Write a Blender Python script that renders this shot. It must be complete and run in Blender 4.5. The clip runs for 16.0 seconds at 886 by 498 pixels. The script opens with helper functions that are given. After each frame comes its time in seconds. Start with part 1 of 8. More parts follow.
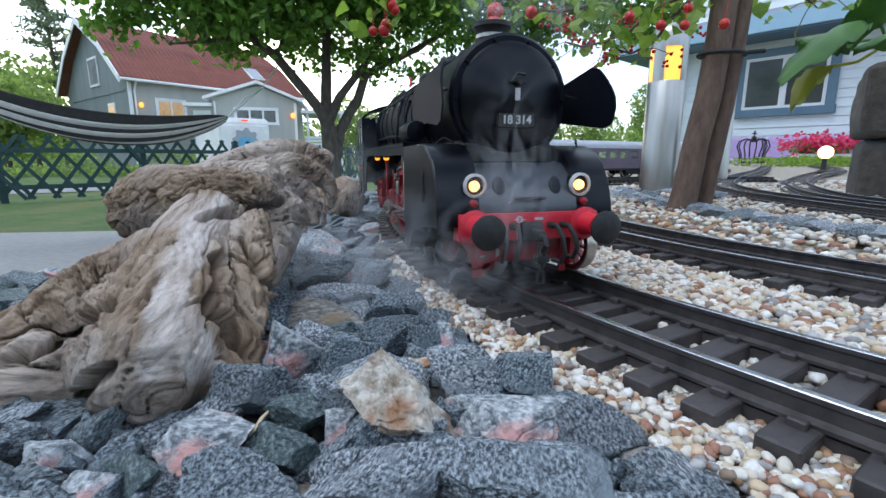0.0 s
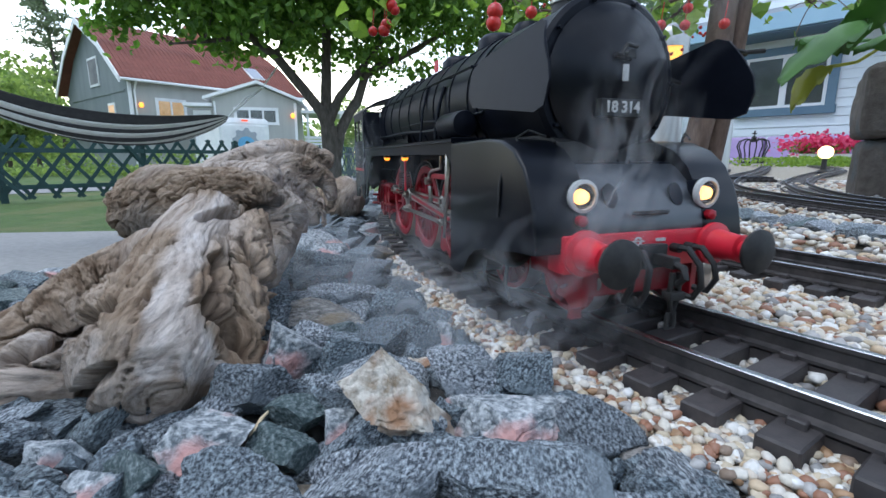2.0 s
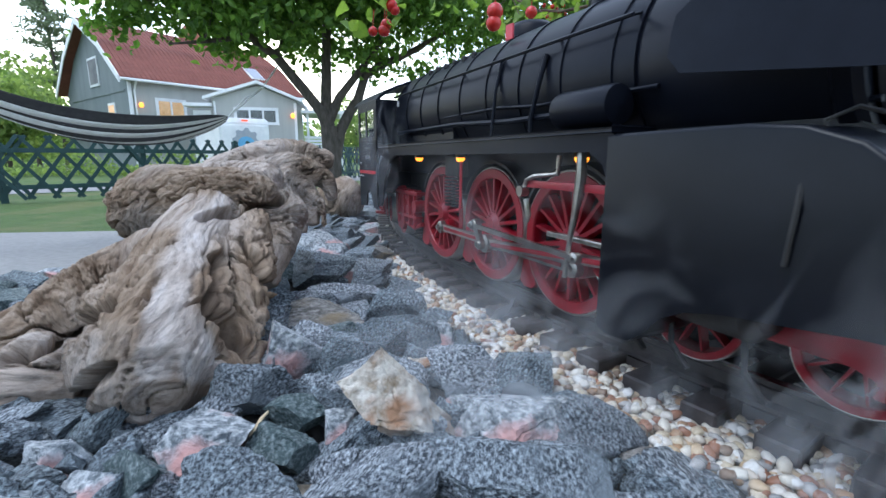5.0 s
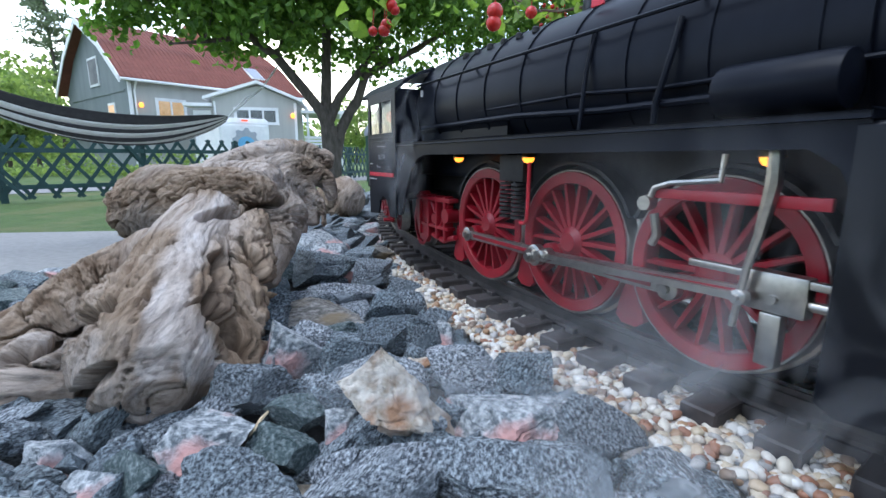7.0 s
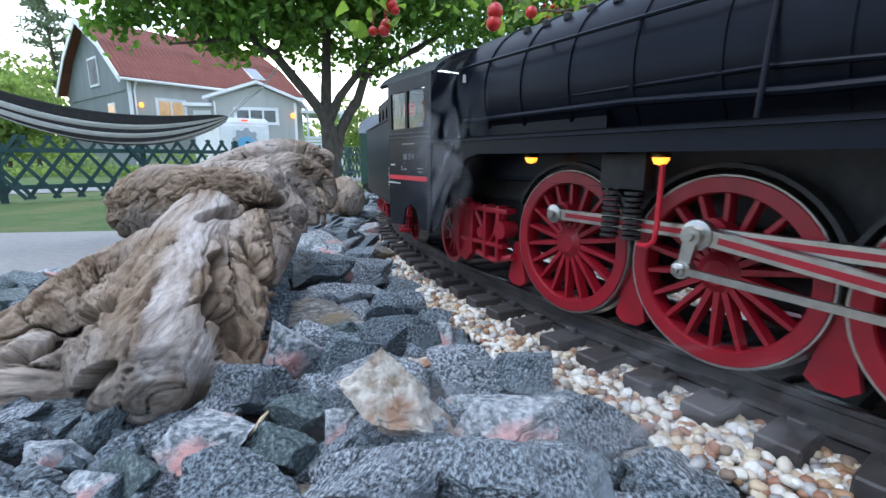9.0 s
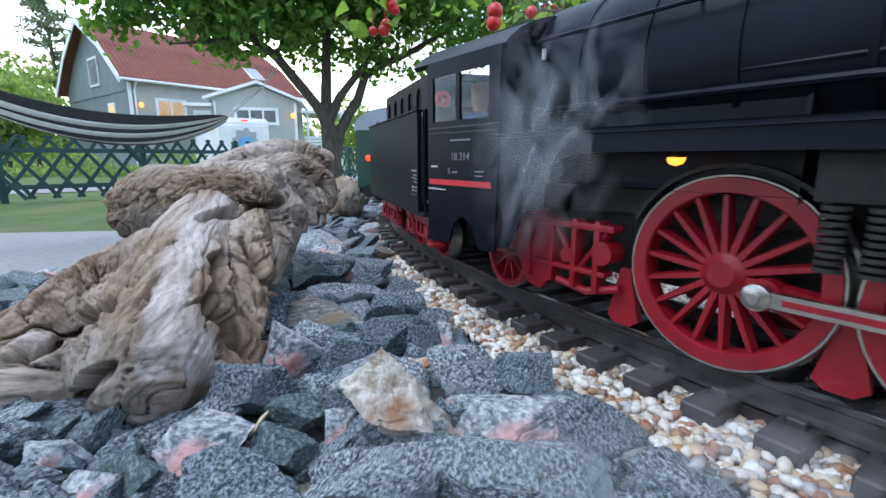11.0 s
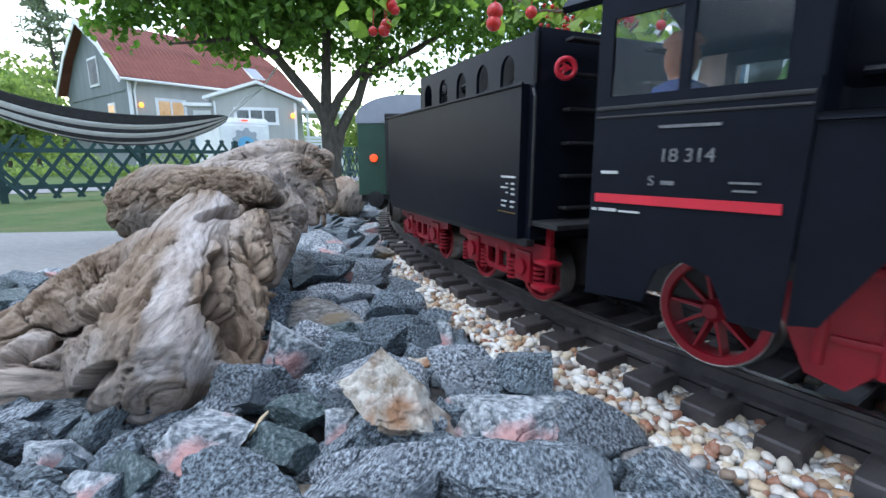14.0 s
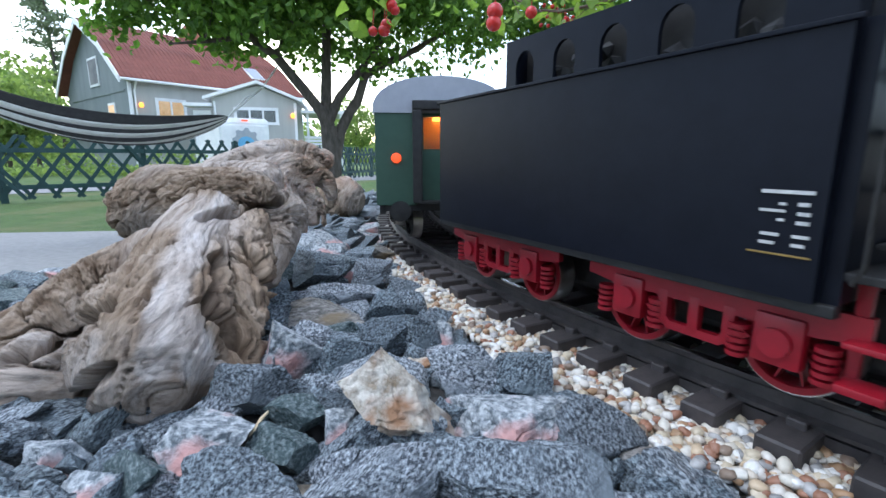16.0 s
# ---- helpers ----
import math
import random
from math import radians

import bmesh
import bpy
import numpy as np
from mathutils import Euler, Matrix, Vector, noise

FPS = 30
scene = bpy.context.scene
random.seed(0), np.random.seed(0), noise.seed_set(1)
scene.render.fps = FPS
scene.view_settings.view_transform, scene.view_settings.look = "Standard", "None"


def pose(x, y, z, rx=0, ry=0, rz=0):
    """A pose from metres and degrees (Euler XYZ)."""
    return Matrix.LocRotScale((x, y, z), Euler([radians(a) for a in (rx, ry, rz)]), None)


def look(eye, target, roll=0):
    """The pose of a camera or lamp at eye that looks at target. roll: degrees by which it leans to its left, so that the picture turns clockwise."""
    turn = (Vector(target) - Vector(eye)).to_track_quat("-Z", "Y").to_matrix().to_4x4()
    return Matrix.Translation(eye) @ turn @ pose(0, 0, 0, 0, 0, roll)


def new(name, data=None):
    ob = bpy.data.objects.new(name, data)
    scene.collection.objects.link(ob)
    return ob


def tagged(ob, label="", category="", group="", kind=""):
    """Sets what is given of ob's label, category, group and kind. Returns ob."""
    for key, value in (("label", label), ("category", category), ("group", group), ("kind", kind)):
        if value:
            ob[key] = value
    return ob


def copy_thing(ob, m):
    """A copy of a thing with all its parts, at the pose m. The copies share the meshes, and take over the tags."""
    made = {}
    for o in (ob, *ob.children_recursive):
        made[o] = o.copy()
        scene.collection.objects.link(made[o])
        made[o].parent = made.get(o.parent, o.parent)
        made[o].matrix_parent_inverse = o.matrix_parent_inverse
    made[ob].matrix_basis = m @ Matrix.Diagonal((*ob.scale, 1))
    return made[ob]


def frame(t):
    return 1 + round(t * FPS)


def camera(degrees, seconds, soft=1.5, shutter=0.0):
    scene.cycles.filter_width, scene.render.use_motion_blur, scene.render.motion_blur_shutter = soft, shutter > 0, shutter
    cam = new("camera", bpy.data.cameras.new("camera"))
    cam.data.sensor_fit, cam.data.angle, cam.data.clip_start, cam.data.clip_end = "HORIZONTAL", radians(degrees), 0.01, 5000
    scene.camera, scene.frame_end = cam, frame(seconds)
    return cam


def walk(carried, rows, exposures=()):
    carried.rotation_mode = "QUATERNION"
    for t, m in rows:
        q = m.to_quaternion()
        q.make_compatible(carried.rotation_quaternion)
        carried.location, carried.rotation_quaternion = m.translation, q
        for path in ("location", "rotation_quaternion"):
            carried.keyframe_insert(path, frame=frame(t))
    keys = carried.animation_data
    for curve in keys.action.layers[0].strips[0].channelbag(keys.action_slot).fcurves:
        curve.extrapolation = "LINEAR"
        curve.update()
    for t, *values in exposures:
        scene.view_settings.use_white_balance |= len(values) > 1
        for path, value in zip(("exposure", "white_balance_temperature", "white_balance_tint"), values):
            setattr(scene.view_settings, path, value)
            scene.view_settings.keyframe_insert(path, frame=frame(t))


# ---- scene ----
cam = camera(87.78, 16.0, 1.5, 0.5)
EYE = (0.0, 0.0, 0.082)
walk(cam, [(0.0, pose(*EYE, 78.83, 0, 0)), (16.0, pose(*EYE, 78.83, 0, 0))], exposures=[(0.0, 0.30, 6000, 8), (2.0, 0.34, 5950, 8), (3.5, 0.48, 5850, 8), (6.5, 0.60, 5850, 9), (9.0, 0.64, 5850, 9), (16.0, 0.68, 5850, 9)])

# ---- world and light: dusk under a bright, thinly clouded sky ----
world = bpy.data.worlds.new("evening_sky")
scene.world = world
world.use_nodes = True
wn, wl = world.node_tree.nodes, world.node_tree.links
sky = wn.new("ShaderNodeTexSky")
sky.sky_type, sky.sun_disc = "NISHITA", False
sky.sun_elevation, sky.sun_rotation = radians(14), radians(-25)
sky.air_density, sky.dust_density, sky.ozone_density = 1.0, 1.2, 2.5
wtc = wn.new("ShaderNodeTexCoord")
wmap = wn.new("ShaderNodeMapping")
wmap.inputs["Scale"].default_value = (1.0, 1.0, 4.0)
wnoise = wn.new("ShaderNodeTexNoise")
wnoise.inputs["Scale"].default_value, wnoise.inputs["Detail"].default_value = 2.6, 7
wramp = wn.new("ShaderNodeValToRGB")
wramp.color_ramp.elements[0].position, wramp.color_ramp.elements[1].position = 0.40, 0.66
wmix = wn.new("ShaderNodeMixRGB")
wmix.inputs[2].default_value = (8.8, 9.5, 10.8, 1)
wl.new(wtc.outputs["Generated"], wmap.inputs[0]), wl.new(wmap.outputs[0], wnoise.inputs["Vector"])
wl.new(wnoise.outputs["Fac"], wramp.inputs[0]), wl.new(wramp.outputs[0], wmix.inputs[0])
wl.new(sky.outputs[0], wmix.inputs[1]), wl.new(wmix.outputs[0], wn["Background"].inputs[0])
wn["Background"].inputs[1].default_value = 0.19
sun = new("sun", bpy.data.lights.new("sun", "SUN"))
sun.data.energy, sun.data.angle, sun.data.color = 1.4, radians(40), (0.96, 0.98, 1.0)
sun.matrix_world = look((0, 0, 3), (0.9, 0.35, 0.9))


# ---- materials ----
def lin(c):
    return tuple(((v / 12.92) if v <= 0.04045 else ((v + 0.055) / 1.055) ** 2.4) for v in c)


def mat(name, base, rough=0.6, metal=0.0, other=None, scale=40.0, detail=6, lo=0.35, hi=0.65, bump=0.0, bump_scale=None,
        bump_dist=0.001, stretch=(1, 1, 1), island=False, rand=None, glow=None, power=0.0, third=None, third_scale=5.0, spec=0.5):
    """A surface of two or three mixed colours with grain and relief; sizes are per metre."""
    m = bpy.data.materials.new(name)
    m.use_nodes = True
    n, l = m.node_tree.nodes, m.node_tree.links
    b = n["Principled BSDF"]
    b.inputs["Roughness"].default_value, b.inputs["Metallic"].default_value = rough, metal
    b.inputs["Specular IOR Level"].default_value = spec
    b.inputs["Base Color"].default_value = (*base, 1)
    tc = n.new("ShaderNodeTexCoord")
    mp = n.new("ShaderNodeMapping")
    mp.inputs["Scale"].default_value = stretch
    l.new(tc.outputs["Object"], mp.inputs[0])
    out = None
    if other:
        nz = n.new("ShaderNodeTexNoise")
        nz.inputs["Scale"].default_value, nz.inputs["Detail"].default_value = scale, detail
        nz.inputs["Roughness"].default_value = 0.65
        l.new(mp.outputs[0], nz.inputs["Vector"])
        r = n.new("ShaderNodeValToRGB")
        r.color_ramp.elements[0].position, r.color_ramp.elements[1].position = lo, hi
        r.color_ramp.elements[0].color, r.color_ramp.elements[1].color = (*base, 1), (*other, 1)
        l.new(nz.outputs["Fac"], r.inputs[0])
        out = r.outputs[0]
        if third:
            n3 = n.new("ShaderNodeTexNoise")
            n3.inputs["Scale"].default_value, n3.inputs["Detail"].default_value = third_scale, 4
            l.new(mp.outputs[0], n3.inputs["Vector"])
            r3 = n.new("ShaderNodeValToRGB")
            r3.color_ramp.elements[0].position, r3.color_ramp.elements[1].position = 0.52, 0.64
            l.new(n3.outputs["Fac"], r3.inputs[0])
            mx = n.new("ShaderNodeMixRGB")
            mx.inputs[2].default_value = (*third, 1)
            l.new(r3.outputs[0], mx.inputs[0]), l.new(out, mx.inputs[1])
            out = mx.outputs[0]
    if rand:
        src = n.new("ShaderNodeNewGeometry") if island else n.new("ShaderNodeObjectInfo")
        so = src.outputs["Random Per Island"] if island else src.outputs["Random"]
        rr = n.new("ShaderNodeValToRGB")
        rr.color_ramp.interpolation = "CONSTANT" if len(rand) > 5 else "LINEAR"
        els = rr.color_ramp.elements
        while len(els) < len(rand):
            els.new(0.5)
        for i, c in enumerate(rand):
            els[i].position = i / (len(rand) if len(rand) > 5 else len(rand) - 1)
            els[i].color = (*c, 1)
        l.new(so, rr.inputs[0])
        if out:
            mx = n.new("ShaderNodeMixRGB")
            mx.blend_type = "MULTIPLY"
            mx.inputs[0].default_value = 1.0
            l.new(out, mx.inputs[1]), l.new(rr.outputs[0], mx.inputs[2])
            out = mx.outputs[0]
        else:
            out = rr.outputs[0]
    if out:
        l.new(out, b.inputs["Base Color"])
    if bump:
        bz = n.new("ShaderNodeTexNoise")
        bz.inputs["Scale"].default_value, bz.inputs["Detail"].default_value = bump_scale or scale * 2, 8
        bz.inputs["Roughness"].default_value = 0.7
        l.new(mp.outputs[0], bz.inputs["Vector"])
        bp = n.new("ShaderNodeBump")
        bp.inputs["Strength"].default_value, bp.inputs["Distance"].default_value = bump, bump_dist
        l.new(bz.outputs["Fac"], bp.inputs["Height"]), l.new(bp.outputs[0], b.inputs["Normal"])
    if glow:
        b.inputs["Emission Color"].default_value, b.inputs["Emission Strength"].default_value = (*glow, 1), power
    return m


def glass(name, tint=(0.8, 0.85, 0.85), rough=0.03):
    m = bpy.data.materials.new(name)
    m.use_nodes = True
    b = m.node_tree.nodes["Principled BSDF"]
    b.inputs["Base Color"].default_value, b.inputs["Roughness"].default_value = (*tint, 1), rough
    b.inputs["Transmission Weight"].default_value, b.inputs["IOR"].default_value = 1.0, 1.3
    return m


M = {}
M["black"] = mat("loco_black", (0.0054, 0.0066, 0.0112), 0.34, 0.0, (0.0076, 0.0092, 0.0150), 120, bump=0.04, bump_scale=900, bump_dist=0.0002, spec=0.12)
M["gloss"] = mat("loco_black_gloss", (0.0034, 0.0042, 0.0070), 0.28, 0.0, (0.0048, 0.0058, 0.0094), 120, bump=0.04, bump_scale=900, bump_dist=0.0002, spec=0.24)
# apron black with sky sheen put into a lighter base colour
M["apron"] = mat("black_plate_sky_sheen", (0.030, 0.034, 0.042), 0.32, 0.0, (0.040, 0.045, 0.054), 120, bump=0.05, bump_scale=900, bump_dist=0.0003, spec=0.9)
M["dull"] = mat("frame_black", (0.006, 0.006, 0.007), 0.6, 0.0, (0.022, 0.021, 0.02), 200, bump=0.1, bump_scale=1500, bump_dist=0.0003)
M["red"] = mat("signal_red", (0.31, 0.0065, 0.018), 0.40, 0.0, (0.22, 0.005, 0.014), 90, bump=0.05, bump_scale=900, bump_dist=0.0003)
M["redtop"] = mat("beam_red", (0.58, 0.016, 0.036), 0.38, 0.0, (0.46, 0.014, 0.030), 60)
M["steel"] = mat("bright_steel", (0.52, 0.50, 0.46), 0.3, 1.0, (0.38, 0.36, 0.33), 300, bump=0.08, bump_scale=1500, bump_dist=0.0002)
M["brass"] = mat("brass", (0.6, 0.42, 0.16), 0.3, 1.0, (0.42, 0.28, 0.1), 300)
M["white"] = mat("white_marking", (0.58, 0.58, 0.57), 0.5, 0.0, (0.42, 0.42, 0.41), 700)
# cab lettering, a duller grey than the white markings
M["worn"] = mat("grey_lettering", (0.20, 0.20, 0.20), 0.5, 0.0, (0.11, 0.11, 0.115), 900)
M["whitepaint"] = mat("white_paint", (0.78, 0.78, 0.77), 0.5, 0.0, (0.66, 0.67, 0.67), 3.0, bump=0.05, bump_scale=60, bump_dist=0.002)
M["rail"] = mat("rail_brown_oxide", (0.060, 0.055, 0.055), 0.42, 0.6, (0.11, 0.10, 0.098), 130, bump=0.15, bump_scale=900, bump_dist=0.0004)
M["railtop"] = mat("polished_rail_head", (0.55, 0.56, 0.58), 0.25, 1.0, (0.36, 0.36, 0.38), 220, bump=0.05, bump_scale=1500, bump_dist=0.0002)
M["sleeper"] = mat("brown_plastic_sleeper", (0.036, 0.032, 0.032), 0.6, 0.0, (0.058, 0.050, 0.048), 260, bump=0.25, bump_scale=900, bump_dist=0.0005, rand=[(0.8, 0.8, 0.8), (1.15, 1.1, 1.1)])
M["silver"] = mat("roof_silver", (0.40, 0.42, 0.47), 0.42, 0.2, (0.34, 0.36, 0.41), 60)
M["green"] = mat("coach_green", (0.030, 0.072, 0.050), 0.42, 0.0, (0.040, 0.088, 0.062), 60)
M["lilac"] = mat("coach_dark_lilac", (0.11, 0.085, 0.12), 0.45, 0.0, (0.13, 0.10, 0.14), 60)
M["cream"] = mat("coach_cream", (0.62, 0.50, 0.32), 0.5, 0.0, (0.52, 0.42, 0.27), 60)
M["orange"] = mat("warm_window", (0.9, 0.35, 0.08), 0.5, glow=(1.0, 0.24, 0.03), power=6.0)
M["lamp"] = mat("warm_lamp", (1.0, 0.7, 0.3), 0.4, glow=(1.0, 0.48, 0.12), power=2.8)
M["lampamber"] = mat("amber_lamp", (1.0, 0.5, 0.1), 0.4, glow=(1.0, 0.30, 0.02), power=1.7)
M["lens"] = glass("lamp_glass", (0.95, 0.93, 0.9), 0.08)
M["pane"] = glass("window_glass", (0.75, 0.8, 0.8), 0.02)
M["taillamp"] = mat("red_tail_lamp", (0.8, 0.06, 0.02), 0.35, glow=(1.0, 0.10, 0.02), power=0.7)
M["granite"] = mat("dark_granite", (0.042, 0.051, 0.065), 0.5, 0.0, (0.72, 0.77, 0.82), 1050, detail=10, lo=0.42, hi=0.74, bump=1.0, bump_scale=380, bump_dist=0.0024, third=(0.20, 0.225, 0.25), third_scale=55, stretch=(1, 0.5, 1.4),
                   rand=[(0.42, 0.48, 0.50), (1.20, 1.18, 1.17), (0.60, 0.70, 0.72), (1.45, 1.42, 1.40), (0.50, 0.58, 0.57)])
M["pinkstone"] = mat("pink_granite", (0.12, 0.14, 0.155), 0.55, 0.0, (0.60, 0.62, 0.63), 420, lo=0.4, hi=0.64, bump=0.8, bump_scale=420, bump_dist=0.0016, third=(0.62, 0.34, 0.31), third_scale=48)
M["quartz"] = mat("cream_quartz", (0.36, 0.27, 0.18), 0.5, 0.0, (0.78, 0.72, 0.63), 190, detail=10, lo=0.36, hi=0.56, bump=0.9, bump_scale=260, bump_dist=0.0028, third=(0.44, 0.24, 0.13), third_scale=60)
M["greenstone"] = mat("green_slate", (0.045, 0.072, 0.074), 0.5, 0.0, (0.33, 0.38, 0.38), 800, lo=0.46, hi=0.76, bump=0.8, bump_scale=500, bump_dist=0.0015)
M["brownstone"] = mat("brown_grey_schist", (0.10, 0.092, 0.080), 0.55, 0.0, (0.42, 0.39, 0.36), 500, lo=0.42, hi=0.70, bump=0.8, bump_scale=420, bump_dist=0.0015, third=(0.20, 0.15, 0.09), third_scale=60, stretch=(0.5, 1, 2.0))
PEB = [(0.55, 0.46, 0.33), (0.66, 0.61, 0.52), (0.36, 0.22, 0.12), (0.70, 0.66, 0.58), (0.25, 0.18, 0.13), (0.58, 0.44, 0.29), (0.44, 0.42, 0.40), (0.64, 0.56, 0.46), (0.31, 0.15, 0.09), (0.76, 0.74, 0.70), (0.62, 0.56, 0.46), (0.68, 0.63, 0.56), (0.28, 0.27, 0.26)]
M["pebble"] = mat("river_pebble", (0.8, 0.8, 0.8), 0.5, 0.0, (1.0, 1.0, 1.0), 500, bump=0.12, bump_scale=900, bump_dist=0.0005, rand=PEB)
M["pebbles"] = mat("river_pebbles", (0.8, 0.8, 0.8), 0.5, 0.0, (1.0, 1.0, 1.0), 500, bump=0.12, bump_scale=900, bump_dist=0.0005, rand=PEB, island=True)
M["gravelbed"] = mat("sandy_gravel", (0.20, 0.17, 0.13), 0.85, 0.0, (0.48, 0.42, 0.34), 150, detail=9, lo=0.38, hi=0.62, bump=0.9, bump_scale=140, bump_dist=0.004)
M["soil"] = mat("dark_soil", (0.035, 0.032, 0.030), 0.9, 0.0, (0.08, 0.075, 0.07), 160, bump=0.8, bump_scale=200, bump_dist=0.003)


def wood_mat():
    """Weathered driftwood: silver-grey worn faces, brown fibre below, splits darkened by painted shade; grain runs
    along each limb.
    """
    m = bpy.data.materials.new("weathered_driftwood")
    m.use_nodes = True
    n, l = m.node_tree.nodes, m.node_tree.links
    b = n["Principled BSDF"]
    b.inputs["Roughness"].default_value = 0.72
    b.inputs["Specular IOR Level"].default_value = 0.3
    at = n.new("ShaderNodeAttribute")
    at.attribute_name = "grain"
    wear_shade = n.new("ShaderNodeAttribute")
    wear_shade.attribute_name = "wear_shade"

    def noisy(scale, detail, rough, vec):
        q = n.new("ShaderNodeTexNoise")
        q.inputs["Scale"].default_value, q.inputs["Detail"].default_value, q.inputs["Roughness"].default_value = scale, detail, rough
        l.new(vec, q.inputs["Vector"])
        return q.outputs["Fac"]

    def ramp(src, *stops):
        r = n.new("ShaderNodeValToRGB")
        e = r.color_ramp.elements
        while len(e) < len(stops):
            e.new(0.5)
        for k, (p, c) in enumerate(stops):
            e[k].position, e[k].color = p, (*c, 1)
        l.new(src, r.inputs[0])
        return r.outputs[0]

    def mixed(kind, fac, a, c):
        q = n.new("ShaderNodeMixRGB")
        q.blend_type = kind
        if isinstance(fac, float):
            q.inputs[0].default_value = fac
        else:
            l.new(fac, q.inputs[0])
        l.new(a, q.inputs[1]), l.new(c, q.inputs[2])
        return q.outputs[0]

    g = at.outputs["Vector"]
    sep = n.new("ShaderNodeSeparateXYZ")
    l.new(wear_shade.outputs["Vector"], sep.inputs[0])
    brown = ramp(noisy(70, 6, 0.6, g), (0.34, (0.20, 0.130, 0.082)), (0.50, (0.37, 0.275, 0.195)), (0.66, (0.52, 0.415, 0.325)))
    silver = ramp(noisy(110, 6, 0.65, g), (0.34, (0.44, 0.360, 0.300)), (0.54, (0.66, 0.585, 0.530)), (0.70, (0.80, 0.75, 0.72)))
    base = mixed("MIX", sep.outputs[0], brown, silver)
    fine = noisy(420, 8, 0.75, g)
    fibre = ramp(fine, (0.34, (0.50, 0.45, 0.42)), (0.54, (1.10, 1.08, 1.06)))
    base = mixed("MULTIPLY", 0.75, base, fibre)
    # the shade inside cracks and splits is multiplied into the colour
    crack_shade = ramp(sep.outputs[1], (0.0, (1, 1, 1)), (1.0, (0.14, 0.11, 0.09)))
    base = mixed("MULTIPLY", 0.85, base, crack_shade)
    l.new(base, b.inputs["Base Color"])
    ad = n.new("ShaderNodeMath")
    ad.operation = "ADD"
    l.new(fine, ad.inputs[0]), l.new(noisy(190, 6, 0.7, g), ad.inputs[1])
    bp = n.new("ShaderNodeBump")
    bp.inputs["Strength"].default_value, bp.inputs["Distance"].default_value = 0.9, 0.0022
    l.new(ad.outputs[0], bp.inputs["Height"]), l.new(bp.outputs[0], b.inputs["Normal"])
    return m


M["wood"] = wood_mat()


# ---- mesh helpers ----
def part(name, bm, material, parent=None, label="", smooth=None):
    """Links a bmesh as one mesh object, under a thing or a part."""
    me = bpy.data.meshes.new(name)
    if smooth is not None:
        for fc in bm.faces:
            fc.smooth = True
    bm.to_mesh(me)
    bm.free()
    if smooth:
        me.set_sharp_from_angle(angle=radians(smooth))
    mats = material if isinstance(material, (list, tuple)) else [material]
    for q in mats:
        me.materials.append(q)
    ob = new(name, me)
    if parent is not None:
        ob.parent = parent
    if label:
        tagged(ob, label)
    return ob


def box(bm, x0, x1, y0, y1, z0, z1, bevel=0.0, seg=2):
    r = bmesh.ops.create_cube(bm, size=1.0)
    vs = r["verts"]
    for v in vs:
        v.co = ((x0 + x1) / 2 + v.co.x * (x1 - x0), (y0 + y1) / 2 + v.co.y * (y1 - y0), (z0 + z1) / 2 + v.co.z * (z1 - z0))
    if bevel:
        es = {e for v in vs for e in v.link_edges}
        bmesh.ops.bevel(bm, geom=list(es), offset=bevel, segments=seg, affect="EDGES", profile=0.6)
    return vs


def bx(*a, bevel=0.0, seg=2):
    bm = bmesh.new()
    box(bm, *a, bevel=bevel, seg=seg)
    return bm


def cyl(bm, p0, p1, r0, r1=None, seg=20, caps=True):
    """A cylinder or cone from p0 to p1."""
    p0, p1 = Vector(p0), Vector(p1)
    d = p1 - p0
    q = d.to_track_quat("Z", "Y").to_matrix().to_4x4()
    m = Matrix.Translation((p0 + p1) / 2) @ q
    return bmesh.ops.create_cone(bm, cap_ends=caps, segments=seg, radius1=r0, radius2=r0 if r1 is None else r1, depth=d.length, matrix=m)["verts"]


def lathe(bm, prof, seg=28, axis="z", origin=(0, 0, 0)):
    """Turns a profile of (radius, height) round an axis; closed at the ends."""
    rings = []
    o = Vector(origin)
    for r, h in prof:
        ring = []
        for i in range(seg):
            a = 2 * math.pi * i / seg
            c, s = r * math.cos(a), r * math.sin(a)
            co = {"z": (c, s, h), "x": (h, c, s), "y": (c, h, -s)}[axis]
            ring.append(bm.verts.new(o + Vector(co)))
        rings.append(ring)
    for a, b in zip(rings, rings[1:]):
        for i in range(seg):
            j = (i + 1) % seg
            bm.faces.new((a[i], a[j], b[j], b[i]))
    closed = tuple(prof[0]) == tuple(prof[-1])
    if prof[0][0] > 1e-5 and not closed:
        bm.faces.new(list(reversed(rings[0])))
    if prof[-1][0] > 1e-5 and not closed:
        bm.faces.new(rings[-1])
    return bm


def tube(bm, pts, radii, seg=8, caps=True):
    """A round bar along points with a radius at each."""
    pts = [Vector(p) for p in pts]
    if not isinstance(radii, (list, tuple)):
        radii = [radii] * len(pts)
    rings = []
    ref = None
    for i, p in enumerate(pts):
        d = (pts[min(i + 1, len(pts) - 1)] - pts[max(i - 1, 0)]).normalized()
        if ref is None:
            ref = d.orthogonal().normalized()
        ref = (ref - d * ref.dot(d)).normalized()
        s = d.cross(ref)
        rings.append([bm.verts.new(p + (ref * math.cos(2 * math.pi * k / seg) + s * math.sin(2 * math.pi * k / seg)) * radii[i]) for k in range(seg)])
    for a, b in zip(rings, rings[1:]):
        for k in range(seg):
            j = (k + 1) % seg
            bm.faces.new((a[k], a[j], b[j], b[k]))
    if caps:
        bm.faces.new(list(reversed(rings[0])))
        bm.faces.new(rings[-1])
    return bm


